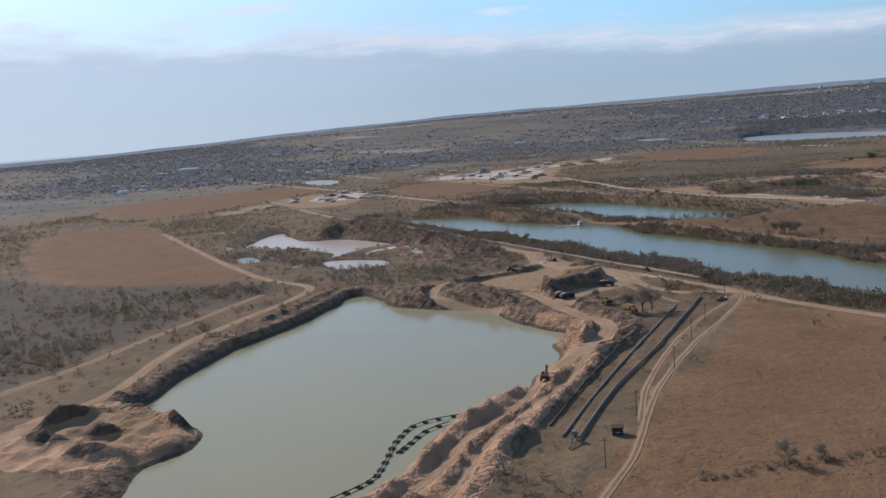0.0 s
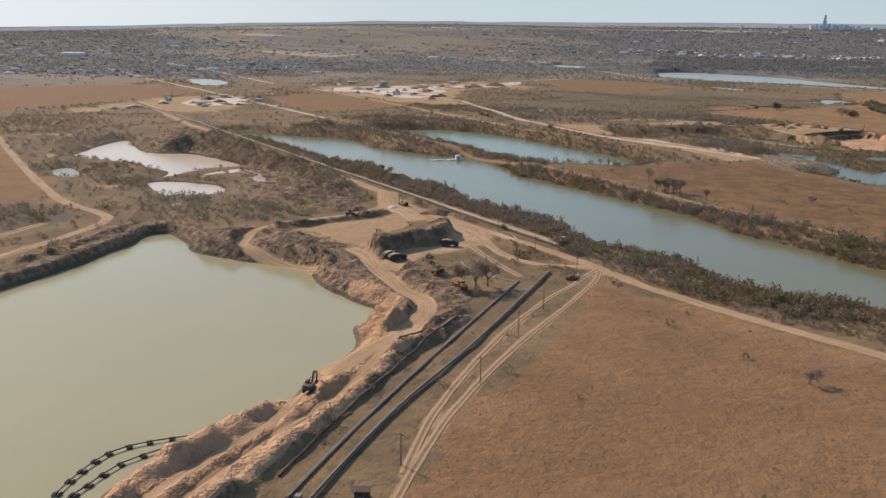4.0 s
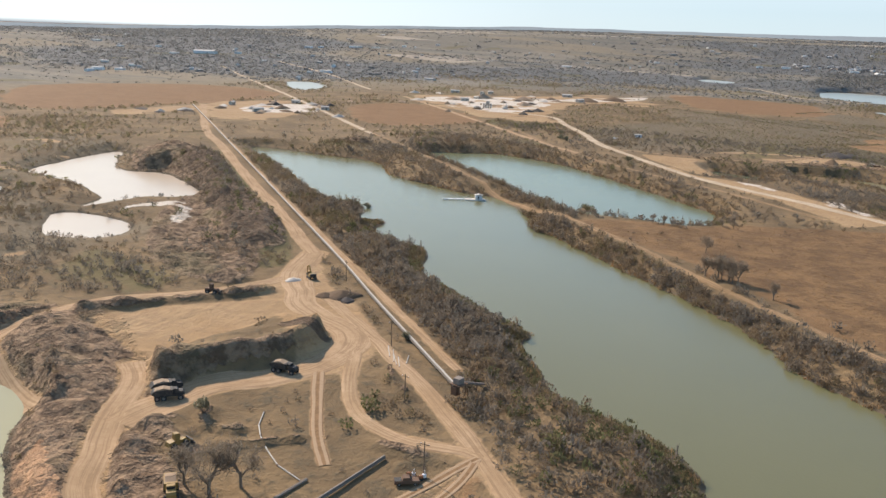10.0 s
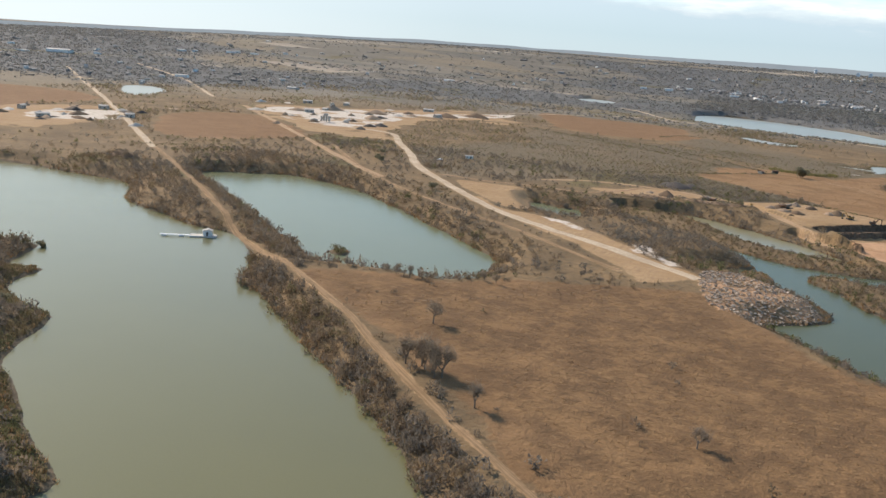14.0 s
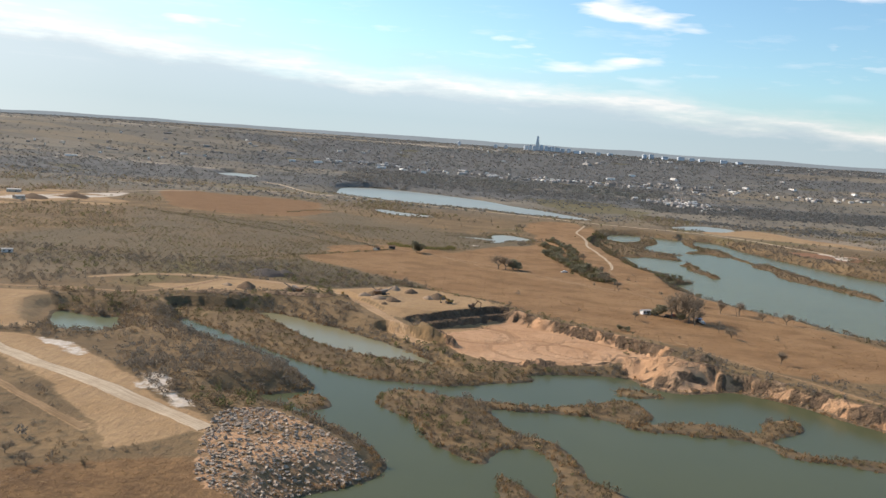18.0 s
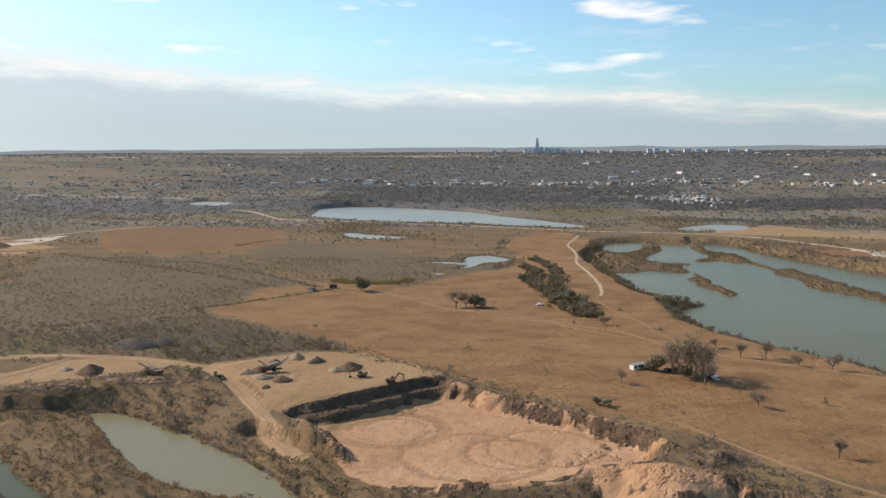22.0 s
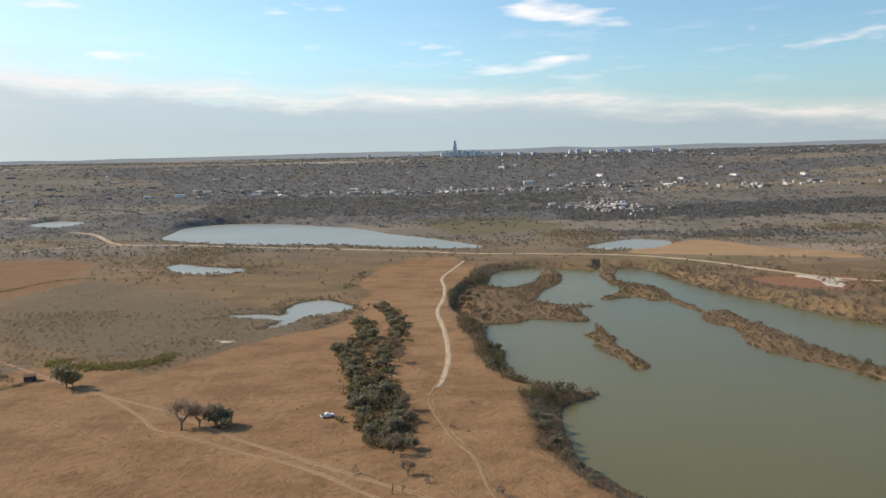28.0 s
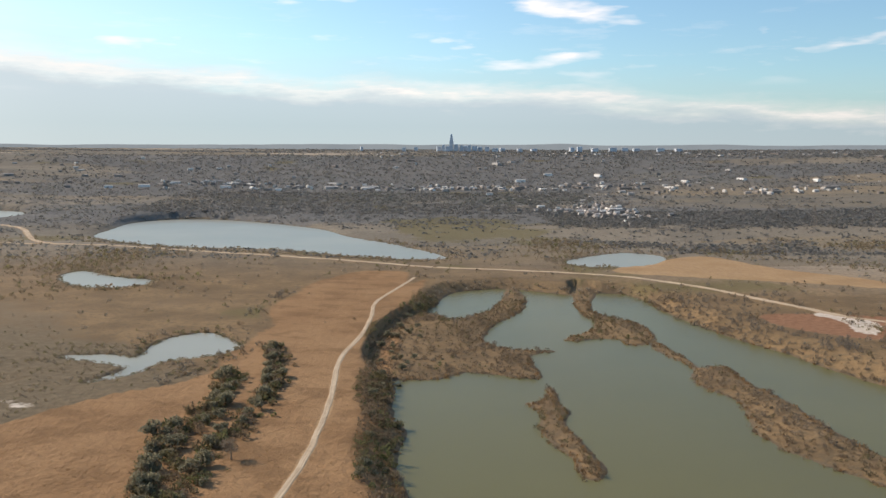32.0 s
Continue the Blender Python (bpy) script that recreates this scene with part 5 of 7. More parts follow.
stuff("thicket", [leafy(18, 0.29) for _ in range(3)] + [twiggy(14, 12, 0.05) for _ in range(3)], np.column_stack([x, y, height(x, y) - 0.1]), wide, wide * rng.uniform(0.8, 1.3, x.size), np.where(rng.random(x.size) < 0.2, rng.uniform(0.75, 0.95, x.size), np.clip(0.3 + 0.4 * clump + rng.normal(0, 0.15, x.size), 0, 0.75)), M_THICKET, "brown winter thickets on the flats", "scrub")

# far woods, in greys that carry some distance haze
r = 850 + 3600 * rng.random(250000) ** 0.9
a = rng.uniform(0, 2 * math.pi, r.size)
x, y = 60 + r * np.sin(a), 900 + r * np.cos(a)
x, y = np.concatenate([x, rng.uniform(380, 1250, 16000), rng.uniform(-300, 500, 5000)]), np.concatenate([y, rng.uniform(1900, 2420, 16000), rng.uniform(2380, 2760, 5000)])
clump = vnoise(x * 0.30, y, 420, 73, 5) + 0.25 * vnoise(x, y, 45, 74, 2)
keep = (y > 300) & ((y > 1850) | (x < -950) | (x > 590)) & (y < 4750) & (at_grid(W, x, y) > 8) & (at_grid(A_PAST, x, y) < 0.4) & (at_grid(A_BARE, x, y) < 0.4) & ((clump > 0.2 * rng.random(x.size) - 0.12 - 0.35 * at_grid(woods, x, y) + 0.2 * smooth((-x - 200) / 700)) | (rng.random(x.size) < 0.06))
x, y = x[keep], y[keep]
wide = rng.uniform(3.2, 6.5, x.size) * (0.7 + 0.6 * smooth(np.hypot(x, y - 900) / 3000))
stuff("far_woods", [dome(4) for _ in range(6)], np.column_stack([x, y, height(x, y) - 0.5]), wide, wide * rng.uniform(0.45, 0.75, x.size), np.clip(0.35 + 0.5 * vnoise(x, y, 200, 75, 2) + rng.normal(0, 0.12, x.size), 0, 1), M_WOODS, "grey winter woods, paled by painted haze, stretching to the horizon", "woods")

def cover_at(polys, x, y):
    return (np.min([signed(x, y, loop(q)) for q in polys], axis=0) < 0) * 1.0


# low brush over the rough ground, and along fences
x, y = jitter(-420, 70, 1035, 1460, 3.1)
clump = vnoise(x, y, 60, 81, 4)
okb = (at_grid(W, x, y) > 3) & (at_grid(A_PAST, x, y) < 0.4) & (at_grid(A_BARE, x, y) < 0.4) & (at_grid(road, x, y) > 1.5) & (rng.random(x.size) < 0.42 + 0.9 * clump + 0.4 * cover_at([MARSH[3]], x, y))
x, y = x[okb], y[okb]
for half, q in ((2.2, [(-130, 1113), (-90, 1158), (-37, 1215), (-3, 1265)]), (3.0, [(-234, 1416), (-171, 1425), (-78, 1340), (-15, 1270)]), (7.0, [(-20, 1079), (14, 1068), (31, 1077), (73, 1044), (100, 1018), (135, 985), (170, 950)]), (2.0, [(-34, 197), (-17, 211), (0, 222), (11, 233), (40, 255)]), (5.0, [(-193, 2010), (-60, 1945), (60, 1895), (140, 1862), (213, 1830)]), (3.0, [*POND_K, POND_K[0]]), (3.0, [*POND_L, POND_L[0]]), (9.0, [(-315, 1831), (-260, 1850), (-191, 1856)]), (5.0, [(-177, 1571), (-163, 1626), (-135, 1654)]), (7.0, [(-718, 704), (-711, 760), (-679, 804), (-616, 840)]), (8.0, [(-620, 650), (-588, 688), (-557, 749), (-537, 784)]), (8.0, [(-454, 892), (-438, 912), (-384, 986)]), (5.0, [(-336, 1485), (-223, 1410), (-133, 1345), (-52, 1272)]), (6.0, [(100, 1420), (118, 1400), (132, 1440)])):
    c = line(q, 1.3)
    k = np.repeat(np.arange(len(c)), 2)
    x, y = np.concatenate([x, c[k, 0] + rng.normal(0, half * 0.6, k.size)]), np.concatenate([y, c[k, 1] + rng.normal(0, half * 0.6, k.size)])
wide = rng.uniform(0.7, 1.9, x.size)
stuff("low_brush", [leafy(24, 0.22) for _ in range(3)] + [twiggy(16, 12, 0.04) for _ in range(3)], np.column_stack([x, y, height(x, y) - 0.1]), wide, wide * rng.uniform(0.7, 1.1, x.size), np.where(rng.random(x.size) < 0.5, rng.uniform(0.72, 0.95, x.size), np.clip(0.2 + 0.4 * vnoise(x, y, 60, 83, 2) + rng.normal(0, 0.14, x.size), 0, 0.75)), M_THICKET, "low grey and olive brush over rough ground", "brush")

# brush in the two strands of the belt of trees on the pasture
hx, hy = [], []
for spreads, step, q in ((3.6, 0.45, STRAND_A), (3.0, 0.7, STRAND_B)):
    c = line(q, step)
    keep = vnoise(np.arange(len(c)) * step, np.arange(len(c)) * 0.0, 22, 91, 2) > -0.55
    c = c[keep]
    hx.append(c[:, 0] + rng.normal(0, spreads, len(c)))
    hy.append(c[:, 1] + rng.normal(0, spreads, len(c)))
x, y = np.concatenate(hx), np.concatenate(hy)
wide = 1.2 + 2.2 * rng.random(x.size) ** 1.5
stuff("hedge_brush", [leafy(56, 0.2) for _ in range(4)] + [twiggy(36, 24, 0.025) for _ in range(2)], np.column_stack([x, y, height(x, y) - 0.2]), wide, wide * rng.uniform(0.9, 1.6, x.size), np.clip(rng.normal(0.72, 0.2, x.size), 0.1, 1), M_SCRUB, "olive and grey brush in a ragged belt across the pasture", "brush")

# green rushes at the marsh's edge
c = line([(-9, 1305), (8, 1294), (25, 1292), (43, 1302), (46, 1316)], 0.5)
k = np.repeat(np.arange(len(c)), 3)
x, y = c[k, 0] + rng.normal(0, 2.2, k.size), c[k, 1] + rng.normal(0, 3.5, k.size)
M_RUSH = foliage_material("rushes", [(0.0, (0.21, 0.20, 0.075)), (0.6, (0.26, 0.23, 0.095)), (1.0, (0.30, 0.22, 0.11))])
stuff("green_rushes", [tuft(12) for _ in range(4)], np.column_stack([x, y, height(x, y) - 0.1]), rng.uniform(0.9, 1.7, x.size), rng.uniform(1.2, 2.4, x.size), rng.uniform(0, 1, x.size), M_RUSH, "yellow-green rushes at the edge of the marsh", "rushes")

# ---- things ----


def plain(name, col, rough=0.6, metal=0.0, dirt=0.25, size=1.5):
    """Paint, metal or timber with dust and stains at two scales."""
    g = Mat(name, rough, 0.25)
    g.b.inputs["Metallic"].default_value = metal
    n1, n2 = g.noise(size, 4, 0.6), g.noise(size * 7, 3, 0.6)
    dust = tuple(0.5 * c + 0.5 * d for c, d in zip(col, (0.30, 0.23, 0.16)))
    c = g.mix(g.math("MULTIPLY", g.step(n1, 0.4, 0.75), dirt * 2), col, dust)
    c = g.mix(g.math("MULTIPLY", n2, dirt), c, tuple(0.55 * v for v in col))
    g.color(c)
    g.link(g.math("ADD", rough - 0.1, g.math("MULTIPLY", n1, 0.2)), g.b.inputs["Roughness"])
    return g.m


M_STEEL = plain("galvanised_steel", (0.25, 0.205, 0.165), 0.85, 0.0)
M_RUST = plain("rusty_steel", (0.16, 0.095, 0.06), 0.8, 0.2)
M_BELT = plain("conveyor_rubber", (0.135, 0.115, 0.098), 0.9)
M_WHITE = plain("white_paint", (0.78, 0.77, 0.74), 0.5, 0, 0.12)
M_YELLOW = plain("machine_yellow", (0.33, 0.20, 0.055), 0.5)
M_ORANGE = plain("machine_orange", (0.40, 0.14, 0.05), 0.5)
M_DARK = plain("dark_steel", (0.045, 0.043, 0.04), 0.7)
M_RUBBER = plain("tyre_rubber", (0.03, 0.03, 0.03), 0.9)
M_GLASS = plain("dark_glass", (0.03, 0.035, 0.04), 0.1, 0, 0.1)
M_POLE = plain("weathered_pole", (0.15, 0.105, 0.07), 0.9)
M_TIN = plain("tin_roof", (0.52, 0.48, 0.42), 0.85, 0.0)
M_BLUE = plain("blue_tarp", (0.16, 0.24, 0.36), 0.7)
M_WALL = plain("pale_wall", (0.52, 0.47, 0.40), 0.8)
M_GREY = plain("concrete", (0.33, 0.31, 0.28), 0.9)
M_REDP = plain("faded_red_paint", (0.28, 0.07, 0.05), 0.6)
M_BARK = plain("bark", (0.20, 0.155, 0.115), 0.95, 0, 0.4)
M_PVC = plain("pale_pipe", (0.46, 0.42, 0.35), 0.7)
M_SAND = road_material("sand_heap", (0.33, 0.235, 0.155), (0.42, 0.31, 0.21), (0.26, 0.18, 0.115))
M_GRAVEL = road_material("gravel_heap", (0.16, 0.108, 0.068), (0.225, 0.155, 0.10), (0.12, 0.08, 0.05))
M_BLUEGREY = road_material("blue_gravel_heap", (0.095, 0.08, 0.068), (0.13, 0.11, 0.092), (0.065, 0.055, 0.048))
M_TWIG = foliage_material("bare_twigs", [(0.0, (0.25, 0.205, 0.16)), (1.0, (0.33, 0.26, 0.185))])
M_LEAF = foliage_material("dark_leaves", [(0.0, (0.215, 0.205, 0.135)), (0.5, (0.25, 0.23, 0.155)), (1.0, (0.30, 0.255, 0.175))], (0.75, 1.2), 0.5)


def part(name, bm, mat, parent, label=""):
    me = bpy.data.meshes.new(name)
    bm.to_mesh(me)
    bm.free()
    me.materials.append(mat)
    ob = new(name, me)
    ob.parent = parent
    if label:
        ob["label"] = label
    return ob


def share(ob, name, m, parent):
    """Another part on the same mesh."""
    o = new(name, ob.data)
    o.parent, o.matrix_basis = parent, m
    return o


def thing(name, label, category, group="", at=None):
    e = new(name)
    e.empty_display_size = 0.5
    if at:
        e.matrix_basis = at
    return tagged(e, label, category, group)


def box(sx, sy, sz, c=(0, 0, 0), bm=None, bev=0.0, taper=1.0, rot=None):
    """A box that stands on c, with narrowed top and eased edges."""
    b = bm or bmesh.new()
    v = []
    for z, k in ((0, 1.0), (sz, taper)):
        for x, y in ((-1, -1), (1, -1), (1, 1), (-1, 1)):
            p = Vector((x * sx / 2 * k, y * sy / 2 * k, z))
            if rot:
                p = rot @ p
            v.append(b.verts.new(p + Vector(c)))
    fs = [b.faces.new([v[i] for i in q]) for q in ((3, 2, 1, 0), (4, 5, 6, 7), (0, 1, 5, 4), (1, 2, 6, 5), (2, 3, 7, 6), (3, 0, 4, 7))]
    if bev:
        bmesh.ops.bevel(b, geom=list({e for f in fs for e in f.edges}), offset=bev, segments=1, affect="EDGES")
    return b


def rod(p, q, r, r2=None, seg=6, bm=None):
    """A round bar from p to q."""
    b = bm or bmesh.new()
    p, q = Vector(p), Vector(q)
    d = (q - p).normalized()
    u = d.orthogonal().normalized()
    w = d.cross(u)
    r2 = r if r2 is None else r2
    a = [b.verts.new(p + (u * math.cos(k * 2 * math.pi / seg) + w * math.sin(k * 2 * math.pi / seg)) * r) for k in range(seg)]
    c = [b.verts.new(q + (u * math.cos(k * 2 * math.pi / seg) + w * math.sin(k * 2 * math.pi / seg)) * r2) for k in range(seg)]
    for k in range(seg):
        b.faces.new((a[k], a[(k + 1) % seg], c[(k + 1) % seg], c[k]))
    b.faces.new(a[::-1]), b.faces.new(c)
    return b


def prism(profile, width, bm=None, c=(0, 0, 0)):
    """A side view in x and z, given thickness along y."""
    b = bm or bmesh.new()
    v = [[b.verts.new((x + c[0], s * width / 2 + c[1], z + c[2])) for x, z in profile] for s in (-1, 1)]
    n = len(profile)
    b.faces.new(v[0]), b.faces.new(v[1][::-1])
    for k in range(n):
        b.faces.new((v[0][k], v[1][k], v[1][(k + 1) % n], v[0][(k + 1) % n]))
    bmesh.ops.recalc_face_normals(b, faces=b.faces[:])
    return b


def gz(x, y):
    return float(height(x, y)[0])


def put(x, y, turn=0.0, lift=0.0):
    return pose(x, y, gz(x, y) + lift, 0, 0, turn)


# -- trees --
def grow(bm, p, d, length, r, depth, tips, rnd, spread=0.55):
    q = p + d * length
    rod(p, q, r, r * 0.68, 5 if depth > 1 else 3, bm)
    if depth == 0:
        tips.append((p, q))
        return
    for _ in range(3 if depth > 1 else rnd.choice((2, 3, 3))):
        n = (d + Vector((rnd.uniform(-1, 1), rnd.uniform(-1, 1), rnd.uniform(-0.25, 0.7))) * spread * 1.5).normalized()
        grow(bm, p + d * length * rnd.uniform(0.55, 1.0), n, length * rnd.uniform(0.6, 0.85), r * 0.62, depth - 1, tips, rnd, spread)


def crown_mesh(name, tips, per, size, mat, rnd, thin):
    """Twigs or leaves round the ends of the limbs."""
    g = np.random.default_rng(rnd.randrange(9999))
    cs = []
    for p, q in tips:
        k = g.uniform(0.2, 1.25, (per, 1))
        cs.append(np.array(p) * (1 - k) + np.array(q) * k + g.normal(0, size * 1.3, (per, 3)))
    c = np.concatenate(cs)
    n = len(c)
    if thin:
        d = g.normal(size=(n, 3)) + np.array([0, 0, 0.6])
        d /= np.linalg.norm(d, axis=1)[:, None]
        s = np.cross(d, g.normal(size=(n, 3)))
        s /= np.linalg.norm(s, axis=1)[:, None]
        t = np.stack([c - s * 0.035, c + s * 0.035, c + d * size * 3.0], 1)
    else:
        t = tri_at(c, size, n)
    me = quads_mesh(name, t.reshape(-1, 3), np.arange(3 * n).reshape(-1, 3), mat, False)
    me.attributes.new("tint", "FLOAT", "POINT").data.foreach_set("value", np.repeat(g.uniform(0.1, 0.9, n), 3).astype(np.float32))
    return me


def tree(name, label, tall, seed, leaves, group, depth=4, spread=0.55, per=5, size=0.28):
    rnd = random.Random(seed)
    t = thing(name, label, "tree", group)
    bm, tips = bmesh.new(), []
    grow(bm, Vector((0, 0, -0.3)), Vector((rnd.uniform(-0.08, 0.08), rnd.uniform(-0.08, 0.08), 1)).normalized(), tall * 0.3, tall * 0.03, depth, tips, rnd, spread)
    part("trunk", bm, M_BARK, t)
    if leaves:
        g = np.random.default_rng(seed)
        me = bpy.data.meshes.new("crown")
        blobs = [leafy(150, 0.16) * np.array([1.5, 1.5, 2.4]) + np.array([g.uniform(-1.3, 1.3), g.uniform(-1.3, 1.3), g.uniform(0.2, 1.8)]) for _ in range(5)]
        tr = np.concatenate(blobs)
        me = quads_mesh("crown", tr.reshape(-1, 3), np.arange(3 * len(tr)).reshape(-1, 3), M_LEAF, False)
        me.attributes.new("tint", "FLOAT", "POINT").data.foreach_set("value", np.repeat(g.uniform(0.0, 0.9, len(tr)), 3).astype(np.float32))
        new("crown", me).parent = t
    elif leaves is not None:
        c = new("crown", crown_mesh("crown", tips, per, size, M_TWIG, rnd, True))
        c.parent = t
    return t


def spread_out(protos, places, rnd, big=1.0, wide=1.0):
    """Moves the first copies to their places and copies the rest."""
    used = set()
    for i, (x, y, s) in enumerate(places):
        k = i % len(protos)
        s *= big
        m = put(x, y, rnd.uniform(0, 360)) @ Matrix.Diagonal((s * wide, s * wide, s * rnd.uniform(0.9, 1.12), 1))
        if k in used:
            copy_thing(protos[k], Matrix.Identity(4)).matrix_basis = m
        else:
            used.add(k)
            protos[k].matrix_basis = m


R = random.Random(5)
bare = [tree("bare_tree", "leafless grey-brown tree with a spreading crown", 6.5, 11 + k, False, "bare trees", 4, 0.6, 10, 0.3) for k in range(4)]
BARE_TREES = [(-45, 603, 1.1), (-36, 598, 1.0), (36, 594, 0.7), (-43, 601, 0.9), (-50, 602, 1.0), (-38, 597, 0.8), (25, 319, 0.75), (-87, 367, 1.35), (-93, 366, 1.1), (-84, 373, 1.2)]
BARE_TREES += [(92, 1190, 1.75), (98, 1193, 1.2), (103, 1196, 1.1), (205, 1020, 2.1), (201, 1026, 1.9), (209, 1024, 1.7), (197, 1030, 1.6), (207, 1013, 1.1), (220, 983, 0.8), (217, 998, 0.7), (234, 1063, 0.9), (245, 1061, 1.1), (256, 1049, 0.85), (268, 1042, 0.8), (229, 928, 0.75), (173, 1013, 0.7), (179, 1139, 0.7), (173, 1160, 0.9), (175, 1210, 0.9), (168, 1290, 0.9), (150, 1430, 0.8)]
BARE_TREES += [(-100, 688, 0.55), (-94, 687, 0.6), (-88, 686, 0.5), (-68, 703, 0.55), (-62, 701, 0.5), (-40, 600, 1.1), (-27, 729, 0.5), (-37, 736, 0.5), (-65, 712, 0.5), (-11, 392, 0.7), (-17, 211, 0.7), (-9, 217, 0.6), (-60, 640, 0.9), (-20, 585, 0.8), (-110, 500, 0.8), (-150, 530, 0.8), (-225, 600, 0.8), (171, 1179, 0.7), (178, 1195, 0.6), (227, 1082, 0.7)]
spread_out(bare, BARE_TREES, R, 1.7, 1.0)
leafy_trees = [tree("green_tree", "dark olive-green tree with a dense low crown", 4.6, 31 + k, True, "green trees", 2, 0.6) for k in range(4)]
hedge = []
for q, gap in ((STRAND_A, 5.5), (STRAND_B, 9.0)):
    hedge += [(x + R.gauss(0, 3.0), y + R.gauss(0, 3.0)) for x, y in line(q, gap)]
shrubs = [(225, 1199), (227, 1188), (229, 1172), (231, 1157), (234, 1149), (236, 1131), (229, 1199), (213, 1289), (209, 1343), (206, 1376), (203, 1446), (208, 1537), (216, 1601), (206, 1413), (212, 1277), (201, 1482), (202, 1510), (212, 1570)]
spread_out(leafy_trees, [(x, y, R.uniform(0.4, 1.0)) for x, y in hedge] + [(x, y, R.uniform(0.45, 0.7)) for x, y in shrubs] + [(R.uniform(205, 222), R.uniform(1270, 1600), R.uniform(0.3, 0.6)) for _ in range(24)] + [(20, 1255, 1.5), (22, 1257, 1.0), (104, 1195, 1.35), (108, 1193, 1.1), (191, 1035, 1.25), (201, 1022, 0.9), (188, 1036, 0.8), (164, 978, 0.5), (160, 981, 0.45), (-115, 391, 0.55), (-106, 466, 0.5), (-190, 575, 0.55), (-250, 640, 0.6), (-186, 890, 0.8), (-291, 998, 0.8), (-306, 1030, 0.8), (-280, 985, 0.7)], R, 1.55, 1.2)
snag = [tree("dead_snag", "bare dead trunk with broken limbs", 4.5, 51 + k, None, "dead snags", 2, 0.5) for k in range(2)]
spread_out(snag, [(84, 669, 1.5), (243, 1059, 1.3), (175, 1124, 0.9), (178, 1124, 0.9), (-100, 686, 0.8), (-97, 687, 0.9), (-94, 686, 0.9), (-90, 687, 0.8), (-87, 688, 0.8), (-108, 689, 0.8)], R, 1.4)


# -- conveyors and pipes --
def strip(pts, off, z0, z1, half, mat, name, parent, step=6.0, label=""):
    """A long bar of square section that follows a line, off to its side."""
    c = line(pts, step)
    d = np.gradient(c, axis=0)
    d /= np.linalg.norm(d, axis=1)[:, None]
    s = np.stack([-d[:, 1], d[:, 0]], -1)
    zg = np.convolve(np.pad(height(c[:, 0], c[:, 1]), 3, mode="edge"), np.ones(7) / 7, "valid")
    ring = []
    for o, z in ((off - half, z0), (off + half, z0), (off + half, z1), (off - half, z1)):
        q = c + s * o
        ring.append(np.column_stack([q, zg + z]))
    co = np.stack(ring, 1).reshape(-1, 3)
    n = len(c)
    f = []
    for i in range(n - 1):
        for k in range(4):
            f.append((4 * i + k, 4 * i + (k + 1) % 4, 4 * i + 4 + (k + 1) % 4, 4 * i + 4 + k))
    f += [(3, 2, 1, 0), (4 * n - 4, 4 * n - 3, 4 * n - 2, 4 * n - 1)]
    ob = new(name, quads_mesh(name, co, f, mat, False))
    ob.parent = parent
    if label:
        ob["label"] = label
    return c, s, zg


def conveyor(name, pts, label, wide=1.1, high=1.3, gap=9.0, cover=None):
    t = thing(name, label, "conveyor")
    strip(pts, 0, high, high + 0.12, wide * 0.42, M_BELT, "belt", t)
    strip(pts, -wide / 2, high - 0.35, high + 0.1, 0.09, M_STEEL, "side_rail", t)
    c, s, zg = strip(pts, wide / 2, high - 0.35, high + 0.1, 0.09, M_STEEL, "side_rail", t)
    if cover:
        strip(pts, 0, high + 0.16, high + 0.42, wide * 0.30, cover, "belt_cover", t, label="pale curved belt cover")
    bm = bmesh.new()
    for o in (-1, 1):
        rod((0, o * wide * 0.75, -0.5), (0, o * wide * 0.45, high), 0.07, seg=5, bm=bm)
    rod((0, -wide * 0.6, high * 0.45), (0, wide * 0.6, high * 0.45), 0.05, seg=5, bm=bm)
    first = part("trestle", bm, M_STEEL, t)
    n = 0
    for i in range(0, len(c), max(1, round(gap / 6.0))):
        m = pose(c[i][0], c[i][1], zg[i], 0, 0, math.degrees(math.atan2(-s[i][0], s[i][1])))
        if n == 0:
            first.matrix_basis = m
        else:
            share(first, "trestle", m, t)
        n += 1
    return t


conveyor("overland_conveyor", CONVEYOR, "long pale belt conveyor on low trestles beside the haul road", 0.9, 1.2, 12.0, M_PVC)
conveyor("belt_conveyor", PIPES[0], "ground belt conveyor running to the settling lake", 0.5, 0.7, 9.0, M_STEEL)
conveyor("belt_conveyor", PIPES[1], "old low belt conveyor beside a spoil berm", 0.4, 0.45, 9.0)


def pipeline(name, pts, r, mat, label):
    t = thing(name, label, "pipe")
    c = line(pts, 3.0)
    z = height(c[:, 0], c[:, 1]) + r
    for i in range(0, len(c) - 1, 2):
        k = min(i + 2, len(c) - 1)
        part("pipe", rod((*c[i], z[i]), (*c[k], z[k]), r, seg=8), mat, t)
    bm = bmesh.new()
    rod((0, 0, -0.15), (0, 0, 0.15), r * 1.5, seg=8, bm=bm)
    fl = part("flange", bm, M_RUST, t)
    fl.matrix_basis = Matrix.Translation((*c[0], z[0]))
    for i in range(4, len(c) - 1, 4):
        share(fl, "flange", look((*c[i], z[i]), (*c[i + 1], z[i + 1])), t)


pipeline("discharge_pipe", [(-105, 402), (-101, 396), (-94, 390), (-84, 384), (-76, 382)], 0.17, M_PVC, "pale discharge pipe curving over the dirt")
pipeline("steel_pipe", [(-81, 330), (-83, 300), (-83, 260), (-82, 222)], 0.3, M_RUST, "rusty steel pipe along the spoil berm")
pipeline("steel_pipe", [(-85, 318), (-88, 300), (-89, 292)], 0.3, M_RUST, "rusty spare pipe lying on the bank")


